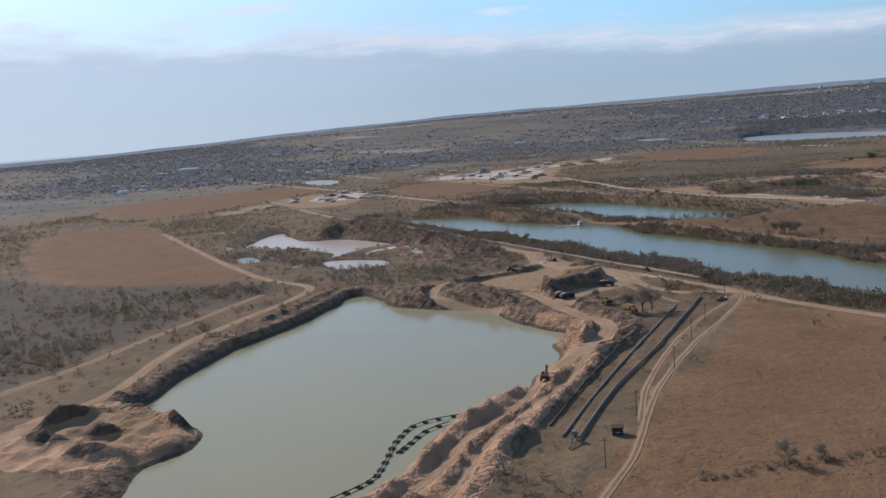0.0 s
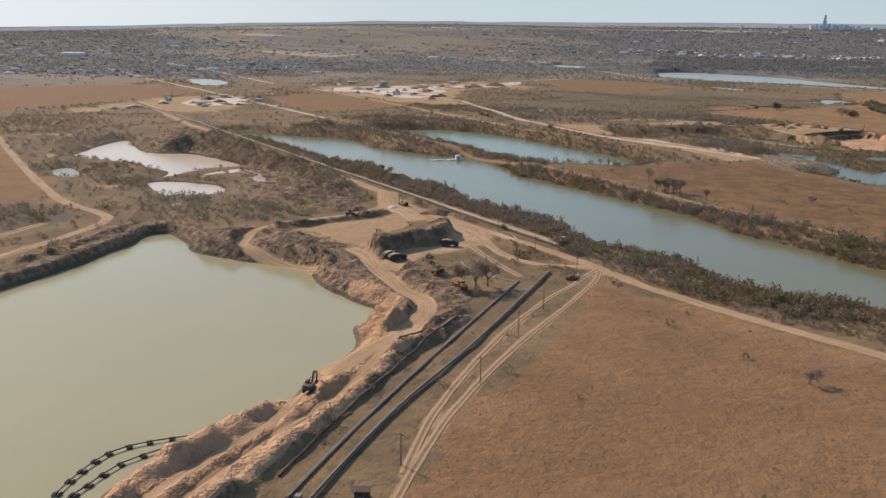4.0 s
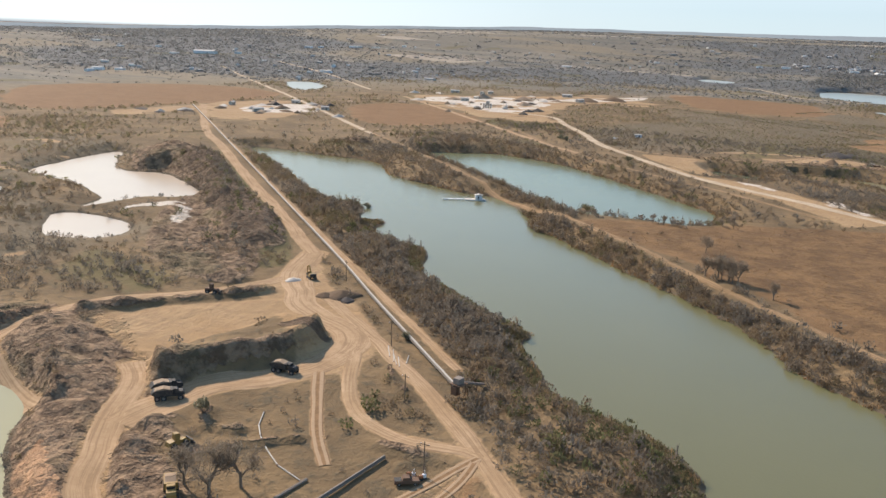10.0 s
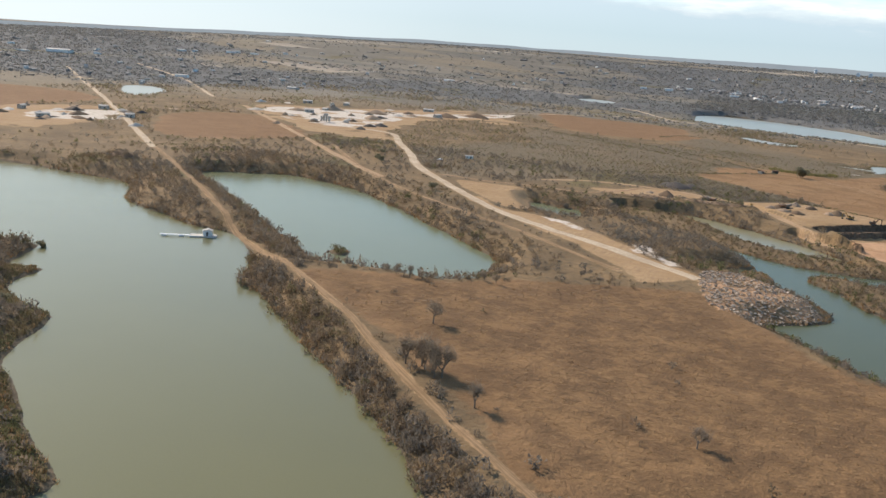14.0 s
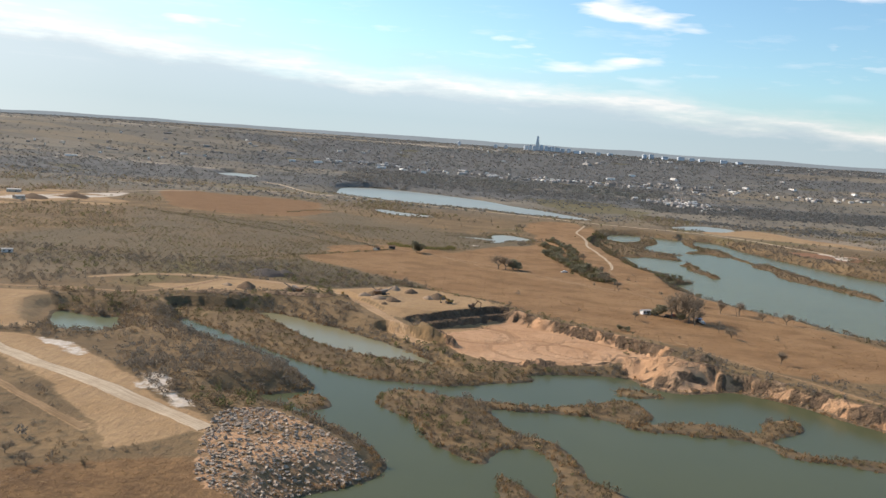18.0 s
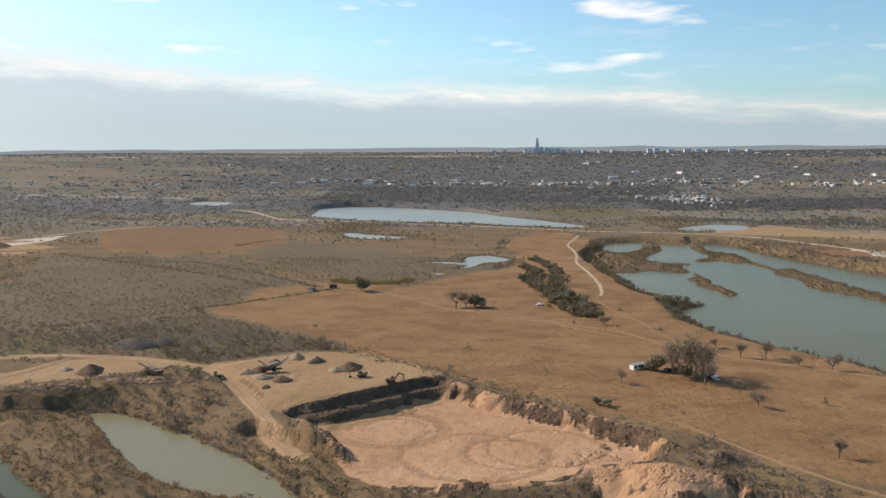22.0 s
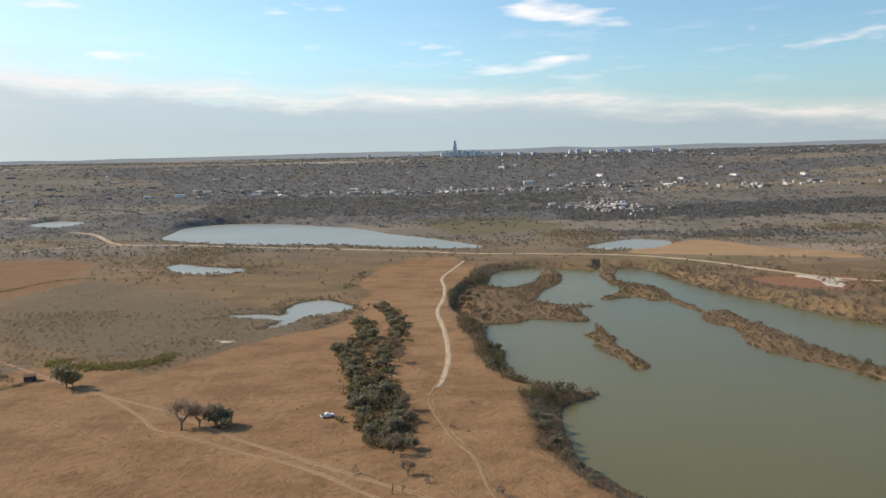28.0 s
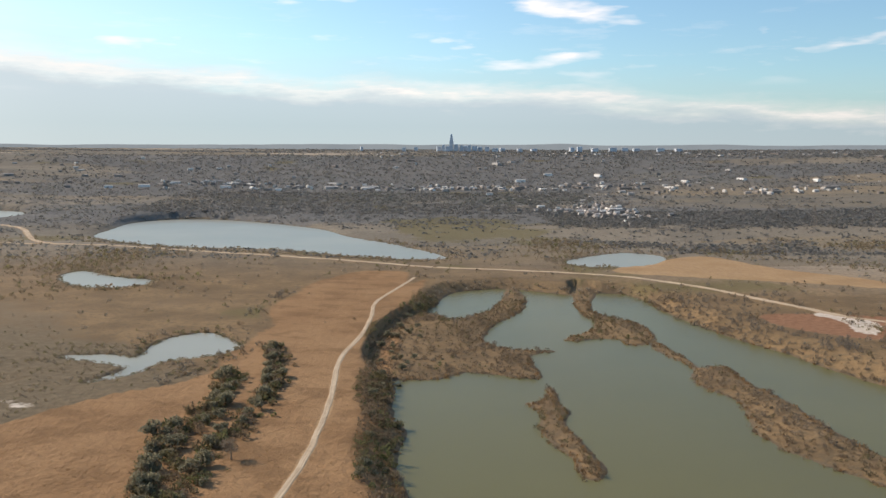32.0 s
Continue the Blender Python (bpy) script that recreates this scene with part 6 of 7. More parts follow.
for k, (x, y, a, l) in enumerate(((-104, 454, 128, 9), (-101, 452, 126, 10), (-99, 450, 131, 9), (-97, 449, 127, 8), (-96, 452, 118, 7))):
    spare = thing("spare_pipe", "pale spare pipe length lying on bare dirt", "pipe", "spare pipes", put(x, y, a, 0.14))
    part("pipe", rod((-l / 2, 0, 0), (l / 2, 0, 0), 0.14, seg=8), M_PVC, spare)
    for e in (-1, 1):
        part("flange", rod((e * l / 2 - 0.1, 0, 0), (e * l / 2 + 0.1, 0, 0), 0.2, seg=8), M_RUST, spare)

for x, y, a in ((-58, 397, 20), (-55.5, 397.5, 70)):
    pump = thing("pump_unit", "small pale pump unit with a motor on a skid", "pump", "pump units", put(x, y, a))
    part("skid", box(2.2, 1.0, 0.25, (0, 0, -0.05)), M_DARK, pump)
    part("motor", rod((-0.9, 0, 0.65), (0.1, 0, 0.65), 0.4, seg=10), M_ORANGE, pump)
    part("casing", box(0.8, 0.8, 0.9, (0.6, 0, 0.2), bev=0.1), M_WHITE, pump)
    part("outlet", rod((0.7, 0, 1.0), (0.7, 0, 1.9), 0.15, seg=8), M_PVC, pump)

posts = line([(-94, 637), (-76, 657), (-50, 686), (-29, 710), (-20, 735)], 5.0)
fence = thing("wire_fence", "weathered post and wire fence across the pasture", "fence")
fp = part("post", rod((0, 0, -0.3), (0, 0, 1.35), 0.08, seg=5), M_POLE, fence)
fp.matrix_basis = put(*posts[0])
for x, y in posts[1:]:
    share(fp, "post", put(x, y), fence)
for h in (0.5, 1.1):
    bm = bmesh.new()
    for q, w_ in zip(posts[:-1], posts[1:]):
        rod((*q, gz(*q) + h), (*w_, gz(*w_) + h), 0.02, seg=3, bm=bm)
    part("wire", bm, M_STEEL, fence)


def floating_line(pts, label):
    t = thing("floating_pipeline", label, "pipeline")
    c = line(pts, 3.6)
    z = -2.2 + 0.6
    bm = bmesh.new()
    for i in range(len(c) - 1):
        rod((*c[i], z), (*c[i + 1], z), 0.16, seg=6, bm=bm)
    part("pipe", bm, M_DARK, t)
    bm = bmesh.new()
    for o in (-1, 1):
        rod((-0.7, o * 0.6, -0.4), (0.7, o * 0.6, -0.4), 0.36, seg=8, bm=bm)
    box(0.25, 1.5, 0.25, (0, 0, -0.2), bm)
    fl = part("float", bm, M_DARK, t, "black twin-drum float")
    first = True
    for i in range(0, len(c) - 1):
        d = c[i + 1] - c[i]
        m = pose(c[i][0], c[i][1], z, 0, 0, math.degrees(math.atan2(d[1], d[0])))
        if first:
            fl.matrix_basis, first = m, False
        else:
            share(fl, "float", m, t)


floating_line([(-129, 158), (-124, 170), (-120, 182), (-121, 190), (-124, 200), (-127, 210), (-128, 223), (-123, 231), (-116, 237)], "curved black pipeline on floats across the lake")
floating_line([(-122, 203), (-122, 210), (-122, 220), (-118, 229)], "short spur of black pipeline on floats")


def utility_pole(x, y, tall=8.0, turn=0):
    t = thing("utility_pole", "weathered wooden utility pole with a crossarm", "pole", "utility poles", put(x, y, turn))
    part("pole", rod((0, 0, -0.5), (0, 0, tall), 0.16, 0.11, 7), M_POLE, t)
    part("crossarm", box(2.2, 0.12, 0.14, (0, 0.1, tall - 0.8)), M_POLE, t)
    for k in (-0.95, 0, 0.95):
        part("insulator", rod((k, 0.1, tall - 0.66), (k, 0.1, tall - 0.4), 0.06, 0.04, 6), M_WHITE, t)
    return t


p0 = utility_pole(-80, 427)
for x, y in ((-58, 354), (-59, 326), (-58, 285), (-106, 458), (-56, 399), (-59, 197), (-60, 236), (-160, 505)):
    copy_thing(p0, put(x, y, R.uniform(-20, 20)))


# -- machines --
def excavator(x, y, turn, paint=M_YELLOW, group="excavators"):
    t = thing("excavator", "tracked excavator parked with its boom folded on dirt", "excavator", group, put(x, y, turn))
    for o in (-1, 1):
        tr = part("track", prism([(-1.9, 0.35), (-1.6, 0.0), (1.6, 0.0), (1.9, 0.35), (1.9, 0.6), (1.6, 0.9), (-1.6, 0.9), (-1.9, 0.6)], 0.6, c=(0, o * 1.15, 0)), M_DARK, t)
        for k in (-1.3, 0, 1.3):
            part("roller", rod((k, o * 1.15 - 0.34, 0.45), (k, o * 1.15 + 0.34, 0.45), 0.25, seg=8), M_STEEL, tr)
    part("undercarriage", box(1.8, 1.8, 0.35, (0, 0, 0.6)), M_DARK, t)
    part("house", box(3.0, 2.4, 1.15, (-0.5, 0, 0.98), bev=0.12), paint, t)
    part("counterweight", box(0.7, 2.4, 1.3, (-2.0, 0, 1.0), bev=0.2), M_DARK, t)
    cab = part("cab", box(1.3, 1.0, 1.6, (0.55, 0.68, 1.3), bev=0.08, taper=0.9), paint, t)
    part("windscreen", box(0.05, 0.8, 0.9, (1.17, 0.68, 1.75)), M_GLASS, cab)
    part("side_window", box(0.9, 0.05, 0.8, (0.5, 1.17, 1.8)), M_GLASS, cab)
    part("boom", prism([(0.8, 1.5), (2.6, 4.4), (3.1, 4.6), (5.0, 3.5), (4.9, 3.2), (3.0, 4.05), (1.3, 1.4)], 0.4, c=(0, -0.2, 0)), paint, t)
    part("stick", prism([(4.8, 3.7), (5.3, 3.5), (5.0, 0.9), (4.75, 0.9)], 0.3, c=(0, -0.2, 0)), paint, t)
    part("bucket", prism([(4.7, 1.0), (5.2, 0.9), (5.3, 0.3), (4.7, 0.0), (4.1, 0.3), (4.3, 0.55)], 0.9, c=(0, -0.2, 0)), M_DARK, t)
    part("ram", rod((1.2, -0.2, 1.9), (2.5, -0.2, 3.9), 0.09), M_STEEL, t)
    return t


def wheel(parent, x, y, r, w):
    wh = part("wheel", rod((x, y - w / 2, r), (x, y + w / 2, r), r, seg=12), M_RUBBER, parent)
    part("rim", rod((x, y - w / 2 - 0.02, r), (x, y + w / 2 + 0.02, r), r * 0.5, seg=10), M_STEEL, wh)


def dump_truck(x, y, turn, paint=M_YELLOW, label="articulated dump truck standing on the haul road"):
    t = thing("dump_truck", label, "truck", "dump trucks", put(x, y, turn))
    part("chassis", box(7.0, 1.2, 0.5, (0, 0, 0.9)), M_DARK, t)
    part("bonnet", prism([(2.2, 1.2), (3.9, 1.2), (3.9, 1.9), (3.5, 2.3), (2.2, 2.4)], 1.9), paint, t)
    cab = part("cab", box(1.2, 1.9, 1.5, (1.7, 0, 1.5), bev=0.1, taper=0.92), paint, t)
    part("windscreen", box(0.05, 1.5, 0.6, (2.3, 0, 2.2)), M_GLASS, cab)
    part("bed", prism([(0.9, 1.5), (1.1, 3.0), (-3.6, 2.8), (-4.2, 2.0), (-3.0, 1.3)], 2.6), paint, t)
    part("load", prism([(0.8, 2.9), (-1.2, 3.4), (-3.0, 3.0), (-3.4, 2.75), (0.8, 2.8)], 2.2), M_SAND, t)
    for k in (2.9, -1.2, -2.8):
        for o in (-1, 1):
            wheel(t, k, o * 1.15, 0.75, 0.6)
    return t


def loader(x, y, turn, paint=M_YELLOW):
    t = thing("wheel_loader", "wheel loader with its bucket down on dirt", "loader", "loaders", put(x, y, turn))
    part("rear_body", prism([(-2.6, 0.8), (0.2, 0.8), (0.2, 2.0), (-2.4, 1.8)], 1.7), paint, t)
    part("front_body", box(1.6, 1.3, 0.9, (1.1, 0, 0.8), bev=0.08), paint, t)
    cab = part("cab", box(1.3, 1.4, 1.5, (-0.3, 0, 1.9), bev=0.08, taper=0.9), paint, t)
    part("windscreen", box(0.05, 1.1, 0.9, (0.33, 0, 2.2)), M_GLASS, cab)
    for o in (-1, 1):
        part("lift_arm", prism([(0.6, 1.6), (1.2, 1.8), (3.0, 0.8), (2.9, 0.5), (1.2, 1.4)], 0.2, c=(0, o * 0.6, 0)), paint, t)
        for k in (1.4, -1.4):
            wheel(t, k, o * 1.1, 0.75, 0.55)
    part("bucket", prism([(2.8, 1.1), (2.7, 0.2), (3.9, 0.1), (3.2, 0.4), (3.1, 1.2)], 2.6), M_DARK, t)
    return t


def pickup(x, y, turn, paint=M_WHITE, label="white pickup truck parked on the pasture"):
    t = thing("pickup_truck", label, "truck", "pickups", put(x, y, turn))
    part("body", prism([(-2.7, 0.5), (2.6, 0.5), (2.7, 0.9), (2.5, 1.1), (0.9, 1.15), (-2.7, 1.15)], 1.9), paint, t)
    cab = part("cab", prism([(1.1, 1.1), (0.5, 1.8), (-0.8, 1.85), (-1.1, 1.1)], 1.7), paint, t)
    part("windscreen", prism([(1.12, 1.16), (0.56, 1.76), (0.6, 1.76), (1.16, 1.16)], 1.5), M_GLASS, cab)
    part("bed_floor", box(1.5, 1.6, 0.06, (-1.9, 0, 1.16)), M_DARK, t)
    for k in (1.7, -1.7):
        for o in (-1, 1):
            wheel(t, k, o * 0.85, 0.38, 0.25)
    return t


excavator(-172, 499, 150)
excavator(65, 1008, 200)
excavator(79, 999, 20, M_RUST)
excavator(-97, 262, 100, M_RUST)
dump_truck(-118, 424, 10, M_DARK, "dark dump truck driving off a stockpile")
dump_truck(-134, 397, 60, M_DARK, "dark dump truck standing beside a stockpile")
dump_truck(-130, 394, 50, M_DARK, "dark dump truck standing beside a stockpile")
dump_truck(-91, 361, -40)
loader(-105, 375, 80)
loader(3, 1006, 40)
loader(-186, 462, 20, M_RUST)
pickup(145, 1202, 30)
pickup(195, 1033, 60, M_DARK, "dark pickup truck parked under bare trees")
pickup(199, 1036, 20, M_REDP, "faded red truck parked under bare trees")
pickup(213, 1021, 100, M_WHITE, "white pickup truck parked beside a tarp shed")
pickup(-57, 394, 40, M_RUST, "rusty flatbed truck parked on dry grass")
pickup(-253, 1037, 20, M_WHITE, "white van parked beside the haul road")


# -- stockpiles and plant --
def stockpile(x, y, r, h, mat, label, long=1.0, turn=0.0, seed=0):
    bm = bmesh.new()
    rnd = random.Random(seed + int(x * 7 + y))
    rings, seg = 6, 18
    top = bm.verts.new((rnd.uniform(-0.1, 0.1) * r, 0, h))
    prev = None
    ph = rnd.uniform(0, 6)
    for i in range(1, rings + 1):
        f = i / rings
        cur = []
        for k in range(seg):
            a = 2 * math.pi * k / seg
            rr = r * f * (1 + 0.12 * math.sin(3 * a + ph) + 0.07 * math.sin(7 * a + ph * 2) + rnd.uniform(-0.05, 0.05))
            z = h * (1 - f) ** 0.9 - (0.6 if i == rings else 0) + rnd.uniform(-0.04, 0.04) * h * (i < rings)
            cur.append(bm.verts.new((rr * math.cos(a) * long, rr * math.sin(a), z)))
        for k in range(seg):
            if prev:
                bm.faces.new((prev[k], cur[k], cur[(k + 1) % seg], prev[(k + 1) % seg]))
            else:
                bm.faces.new((top, cur[k], cur[(k + 1) % seg]))
        prev = cur
    me = bpy.data.meshes.new("stockpile")
    bm.to_mesh(me)
    bm.free()
    me.materials.append(mat)
    for p_ in me.polygons:
        p_.use_smooth = True
    ob = tagged(new("stockpile", me), label, "stockpile", "stockpiles")
    ob.matrix_basis = put(x, y, turn)
    return ob


for x, y, r, h, m, lab in ((29, 1039, 4, 3, M_SAND, "tan"), (22, 1029, 3, 2.2, M_GRAVEL, "dark"), (40, 1033, 4, 2.6, M_GRAVEL, "dark"), (57, 1022, 5.5, 3.4, M_GRAVEL, "dark"), (15, 1011, 3.5, 2, M_SAND, "tan"), (33, 1000, 4.5, 2.2, M_GRAVEL, "dark"),
                           (24, 1003, 4, 2, M_SAND, "tan"), (52, 1018, 3.5, 2, M_SAND, "tan"), (30, 988, 2, 1.2, M_GRAVEL, "dark"), (19, 1014, 4, 2.6, M_GRAVEL, "dark"), (39, 1036, 3, 1.8, M_SAND, "tan"),
                           (-57, 1015, 6, 4, M_GRAVEL, "dark"), (-70, 1018, 3, 1.6, M_SAND, "tan"), (-31, 1015, 5, 3, M_GRAVEL, "dark"), (-61, 1070, 12, 4, M_BLUEGREY, "grey"), (-50, 1076, 8, 3.5, M_BLUEGREY, "grey"),
                           (-690, 1040, 10, 5, M_SAND, "tan"), (-650, 1010, 9, 4, M_GRAVEL, "dark"), (-600, 1400, 16, 7, M_SAND, "pale"), (-540, 1420, 14, 6, M_SAND, "pale"), (-470, 1500, 18, 6, M_GRAVEL, "dark"), (-450, 1560, 16, 6, M_GRAVEL, "dark"), (-500, 1340, 12, 5, M_SAND, "pale"), (-149, 489, 5.5, 2.4, M_GRAVEL, "dark"), (-154, 485, 3.5, 1.6, M_GRAVEL, "dark"), (-145, 486, 3.0, 1.3, M_BLUEGREY, "dark"), (-176, 493, 3, 1.2, M_PALE, "white")):
    stockpile(x, y, r, h, m, "%s conical stockpile of sand and gravel on bare dirt" % lab, R.uniform(1.0, 1.35), R.uniform(0, 180))


def screen_plant(x, y, turn, label):
    t = thing("screening_plant", label, "plant", "screening plants", put(x, y, turn))
    part("chassis", box(9, 1.6, 0.5, (0, 0, 1.0)), M_DARK, t)
    part("hopper", box(3.4, 2.6, 1.5, (-3, 0, 1.6), taper=1.35), M_RUST, t)
    part("screen_box", prism([(-1, 2.0), (3, 3.0), (3, 4.2), (-1, 3.4)], 2.0), M_STEEL, t)
    part("engine_box", box(1.8, 1.8, 1.4, (1.0, 0, 0.5), bev=0.1), M_DARK, t)
    for a, l in ((25, 8.5), (-120, 7.0), (120, 7.0)):
        c, s = math.cos(radians(a)), math.sin(radians(a))
        r_ = Matrix.Rotation(radians(a), 3, "Z") @ Matrix.Rotation(radians(-22), 3, "Y")
        arm = part("conveyor_arm", box(l, 0.8, 0.3, (2 * c + 3 * c, 3.5 * s, 1.6 + l * 0.18), rot=r_), M_STEEL, t)
        part("belt", box(l, 0.6, 0.06, (2 * c + 3 * c, 3.5 * s, 1.92 + l * 0.18), rot=r_), M_BELT, arm)
    for k in (-3, 3):
        for o in (-1, 1):
            part("leg", rod((k, o * 0.7, -0.3), (k, o * 0.7, 1.1), 0.12), M_DARK, t)
    return t


# the two processing yards: heaps and sheds
YARD = random.Random(77)
for cx, cy, sx, sy, n_ in ((-560, 1440, 90, 110, 26), (-440, 1270, 30, 50, 6), (-670, 1010, 45, 60, 20), (-700, 890, 25, 30, 5)):
    for _ in range(n_):
        x, y = YARD.gauss(cx, sx), YARD.gauss(cy, sy)
        stockpile(x, y, YARD.uniform(3, 8), YARD.uniform(1.5, 4), YARD.choice((M_SAND, M_GRAVEL, M_BLUEGREY, M_PALE)), "low heap of sand or stone in a processing yard", YARD.uniform(1.0, 2.0), YARD.uniform(0, 180))

screen_plant(25, 1013, 30, "grey mobile screening plant among gravel heaps")
screen_plant(-26, 1011, 140, "dark mobile crushing plant on the pit bank")
screen_plant(-700, 1050, 70, "distant pale processing plant with conveyor arms")


def silo_plant(x, y, turn):
    t = thing("batch_plant", "distant grey batch plant with silos and a headhouse", "plant", "", put(x, y, turn))
    for k in range(4):
        si = part("silo", rod((k * 5, 0, 3), (k * 5, 0, 14), 2.0, seg=12), M_TIN, t)
        part("cone", rod((k * 5, 0, 1), (k * 5, 0, 3), 0.4, 2.0, seg=12), M_TIN, si)
    part("headhouse", box(8, 6, 6, (8, 0, 14), bev=0.1), M_WALL, t)
    part("shed", box(14, 9, 5, (-14, 4, -0.3), bev=0.1), M_WALL, t)
    part("shed_roof", prism([(-21.5, 4.7), (-14, 7), (-6.5, 4.7)], 10, c=(0, 4, 0)), M_TIN, t)
    part("inclined_conveyor", prism([(-4, 0.5), (8, 15), (8, 16), (-5, 0.8)], 1.6, c=(0, -6, 0)), M_STEEL, t)
    return t


silo_plant(-500, 1225, 40).matrix_basis = put(-500, 1225, 40) @ Matrix.Diagonal((0.6, 0.6, 0.5, 1))
copy_thing(bpy.data.objects["batch_plant"], Matrix.Identity(4)).matrix_basis = put(-600, 1395, 100) @ Matrix.Diagonal((0.7, 0.7, 0.5, 1))

# -- transfer station by the haul road and at the lake --
def transfer(x, y, turn, label):
    t = thing("transfer_tower", label, "tower", "", put(x, y, turn))
    for a in (-1.3, 1.3):
        for o in (-1.3, 1.3):
            part("post", rod((a, o, -0.4), (a, o, 4.2), 0.14), M_RUST, t)
    part("platform", box(3.4, 3.4, 0.2, (0, 0, 4.2)), M_RUST, t)
    part("drive_house", box(2.2, 2.0, 1.6, (0, 0, 4.4), bev=0.06), M_STEEL, t)
    part("chute", box(1.2, 1.2, 2.2, (1.2, 0, 1.6), taper=1.4), M_RUST, t)
    inc = part("inclined_conveyor", prism([(-11, 0.6), (0, 4.6), (0, 5.0), (-11, 1.0)], 1.2), M_STEEL, t)
    part("belt", prism([(-11, 1.05), (0, 5.05), (0, 5.1), (-11, 1.1)], 0.9), M_BELT, inc)
    for k in (-8, -4):
        part("trestle", rod((k, 0, -0.4), (k, 0, 1.8 + (k + 8) * 0.36), 0.12), M_RUST, t)
    return t


transfer(-70, 437, 262, "rusty transfer tower with an inclined conveyor over the road")
transfer(-72, 213, 95, "rusty transfer tower at the conveyor's lake end").matrix_basis = put(-72, 213, 95) @ Matrix.Diagonal((0.6, 0.6, 0.5, 1))


# -- dock and pontoons --
def dock():
    t = thing("pump_dock", "white floating pump dock moored at the lake bank", "dock", "", pose(-216, 703, -2.2, 0, 0, 35))
    for k in range(4):
        part("pontoon", box(3.0, 5.0, 0.8, (k * 3.1 - 4.6, 0, -0.3), bev=0.12), M_WHITE, t)
    part("deck", box(12.4, 5.2, 0.12, (0, 0, 0.5)), M_WALL, t)
    ho = part("pump_house", box(4.2, 3.2, 2.4, (2.2, 0, 0.62), bev=0.05), M_WHITE, t)
    part("roof", prism([(-0.3, 3.0), (2.2, 3.7), (4.7, 3.0), (4.7, 3.1), (2.2, 3.85), (-0.3, 3.1)], 3.8), M_TIN, ho)
    part("door", box(0.9, 0.06, 1.9, (2.0, -1.62, 0.65)), M_DARK, ho)
    for k in range(5):
        part("rail_post", rod((k * 3 - 6, 2.5, 0.6), (k * 3 - 6, 2.5, 1.7), 0.05, seg=5), M_STEEL, t)
    part("handrail", rod((-6, 2.5, 1.7), (6, 2.5, 1.7), 0.04, seg=5), M_STEEL, t)
    gw = part("gangway", box(14, 1.4, 0.15, (-13, -1, 0.6)), M_WHITE, t)
    part("float", box(2.0, 2.0, 0.6, (-18, -1, -0.1), bev=0.1), M_WHITE, gw)
    part("float", box(2.0, 2.0, 0.6, (-10, -1, -0.1), bev=0.1), M_WHITE, gw)


dock()


def boom_barge():
    t = thing("pump_barge", "small rusty pump barge moored by the mud bank", "barge", "", pose(-109, 239, -2.2, 0, 0, -30))
    part("hull", box(6.0, 1.8, 0.7, (0, 0, -0.2), bev=0.1), M_RUST, t)
    part("gangway", box(7.0, 0.7, 0.12, (5.5, 0, 0.6)), M_STEEL, t)
    part("pump", box(1.2, 1.0, 0.9, (-1.5, 0, 0.5), bev=0.08), M_DARK, t)
    part("mast", rod((-2.4, 0, 0.4), (-2.4, 0, 2.6), 0.07), M_STEEL, t)


boom_barge()


# -- buildings --
def house(name, x, y, turn, l, w, h, wall, roof, label, category="house", pitch=1.2, windows=3, group=""):
    t = thing(name, label, category, group, put(x, y, turn))
    wl = part("wall", box(l, w, h + 0.5, (0, 0, -0.5)), wall, t)
    e = 0.35
    part("roof", prism([(-w / 2 - e, h - 0.1), (0, h + pitch), (w / 2 + e, h - 0.1), (w / 2 + e, h + 0.02), (0, h + pitch + 0.14), (-w / 2 - e, h + 0.02)], l + 2 * e), roof, t).matrix_basis = pose(0, 0, 0, 0, 0, 90)
    for k in range(windows):
        for s in (-1, 1):
            wd = part("window", box(1.1, 0.08, 1.0, ((k + 0.5) / windows * l - l / 2, s * w / 2, h * 0.4)), M_GLASS, t)
            if s < 0:
                part("sill", box(1.3, 0.16, 0.08, ((k + 0.5) / windows * l - l / 2, s * w / 2, h * 0.4 - 0.1)), M_WHITE, wd)
    part("door", box(0.95, 0.1, 2.0, (l * 0.18, -w / 2, 0.0)), M_DARK, t)
    return t


house("mobile_home", 183, 1038, 35, 6.5, 2.8, 2.2, M_WHITE, M_TIN, "white mobile home under trees on the pasture", "house", 0.6)
house("barn", 100, 655, 15, 8, 6, 2.8, M_RUST, M_TIN, "open barn with a pale tin roof by the shore", "barn", 0.9, 1)
house("farm_shed", -4, 1270, 20, 5, 4, 2.4, M_DARK, M_RUST, "dark weathered farm shed on the pasture", "shed", 0.7, 1)
house("farm_shed", -15, 1251, 60, 5, 3.5, 2.2, M_WALL, M_RUST, "low weathered farm shed on the pasture", "shed", 0.6, 1)
house("tarp_shed", 212, 1026, 70, 5, 3, 2.0, M_DARK, M_BLUE, "small shed with a blue tarp roof", "shed", 0.4, 1)
house("control_hut", -62, 221, 20, 3, 2.4, 2.4, M_DARK, M_RUST, "small rusty control hut beside the conveyor", "hut", 0.4, 1)
house("site_office", -242, 1073, 30, 7, 3, 2.5, M_WHITE, M_TIN, "distant white site office beside the haul road", "hut", 0.4, 2)

for x, y, a, l in ((-690, 1470, 30, 14), (-640, 1500, 120, 18), (-590, 1330, 40, 12), (-530, 1560, 20, 16), (-470, 1470, 70, 12), (-690, 1080, 20, 10), (-640, 960, 60, 12), (-720, 1000, 110, 9), (-610, 1040, 30, 9)):
    house("yard_shed", x, y, a, l, l * 0.5, 3.6, M_WALL, M_TIN, "pale tin shed in a processing yard", "shed", 1.0, 2, "yard sheds")

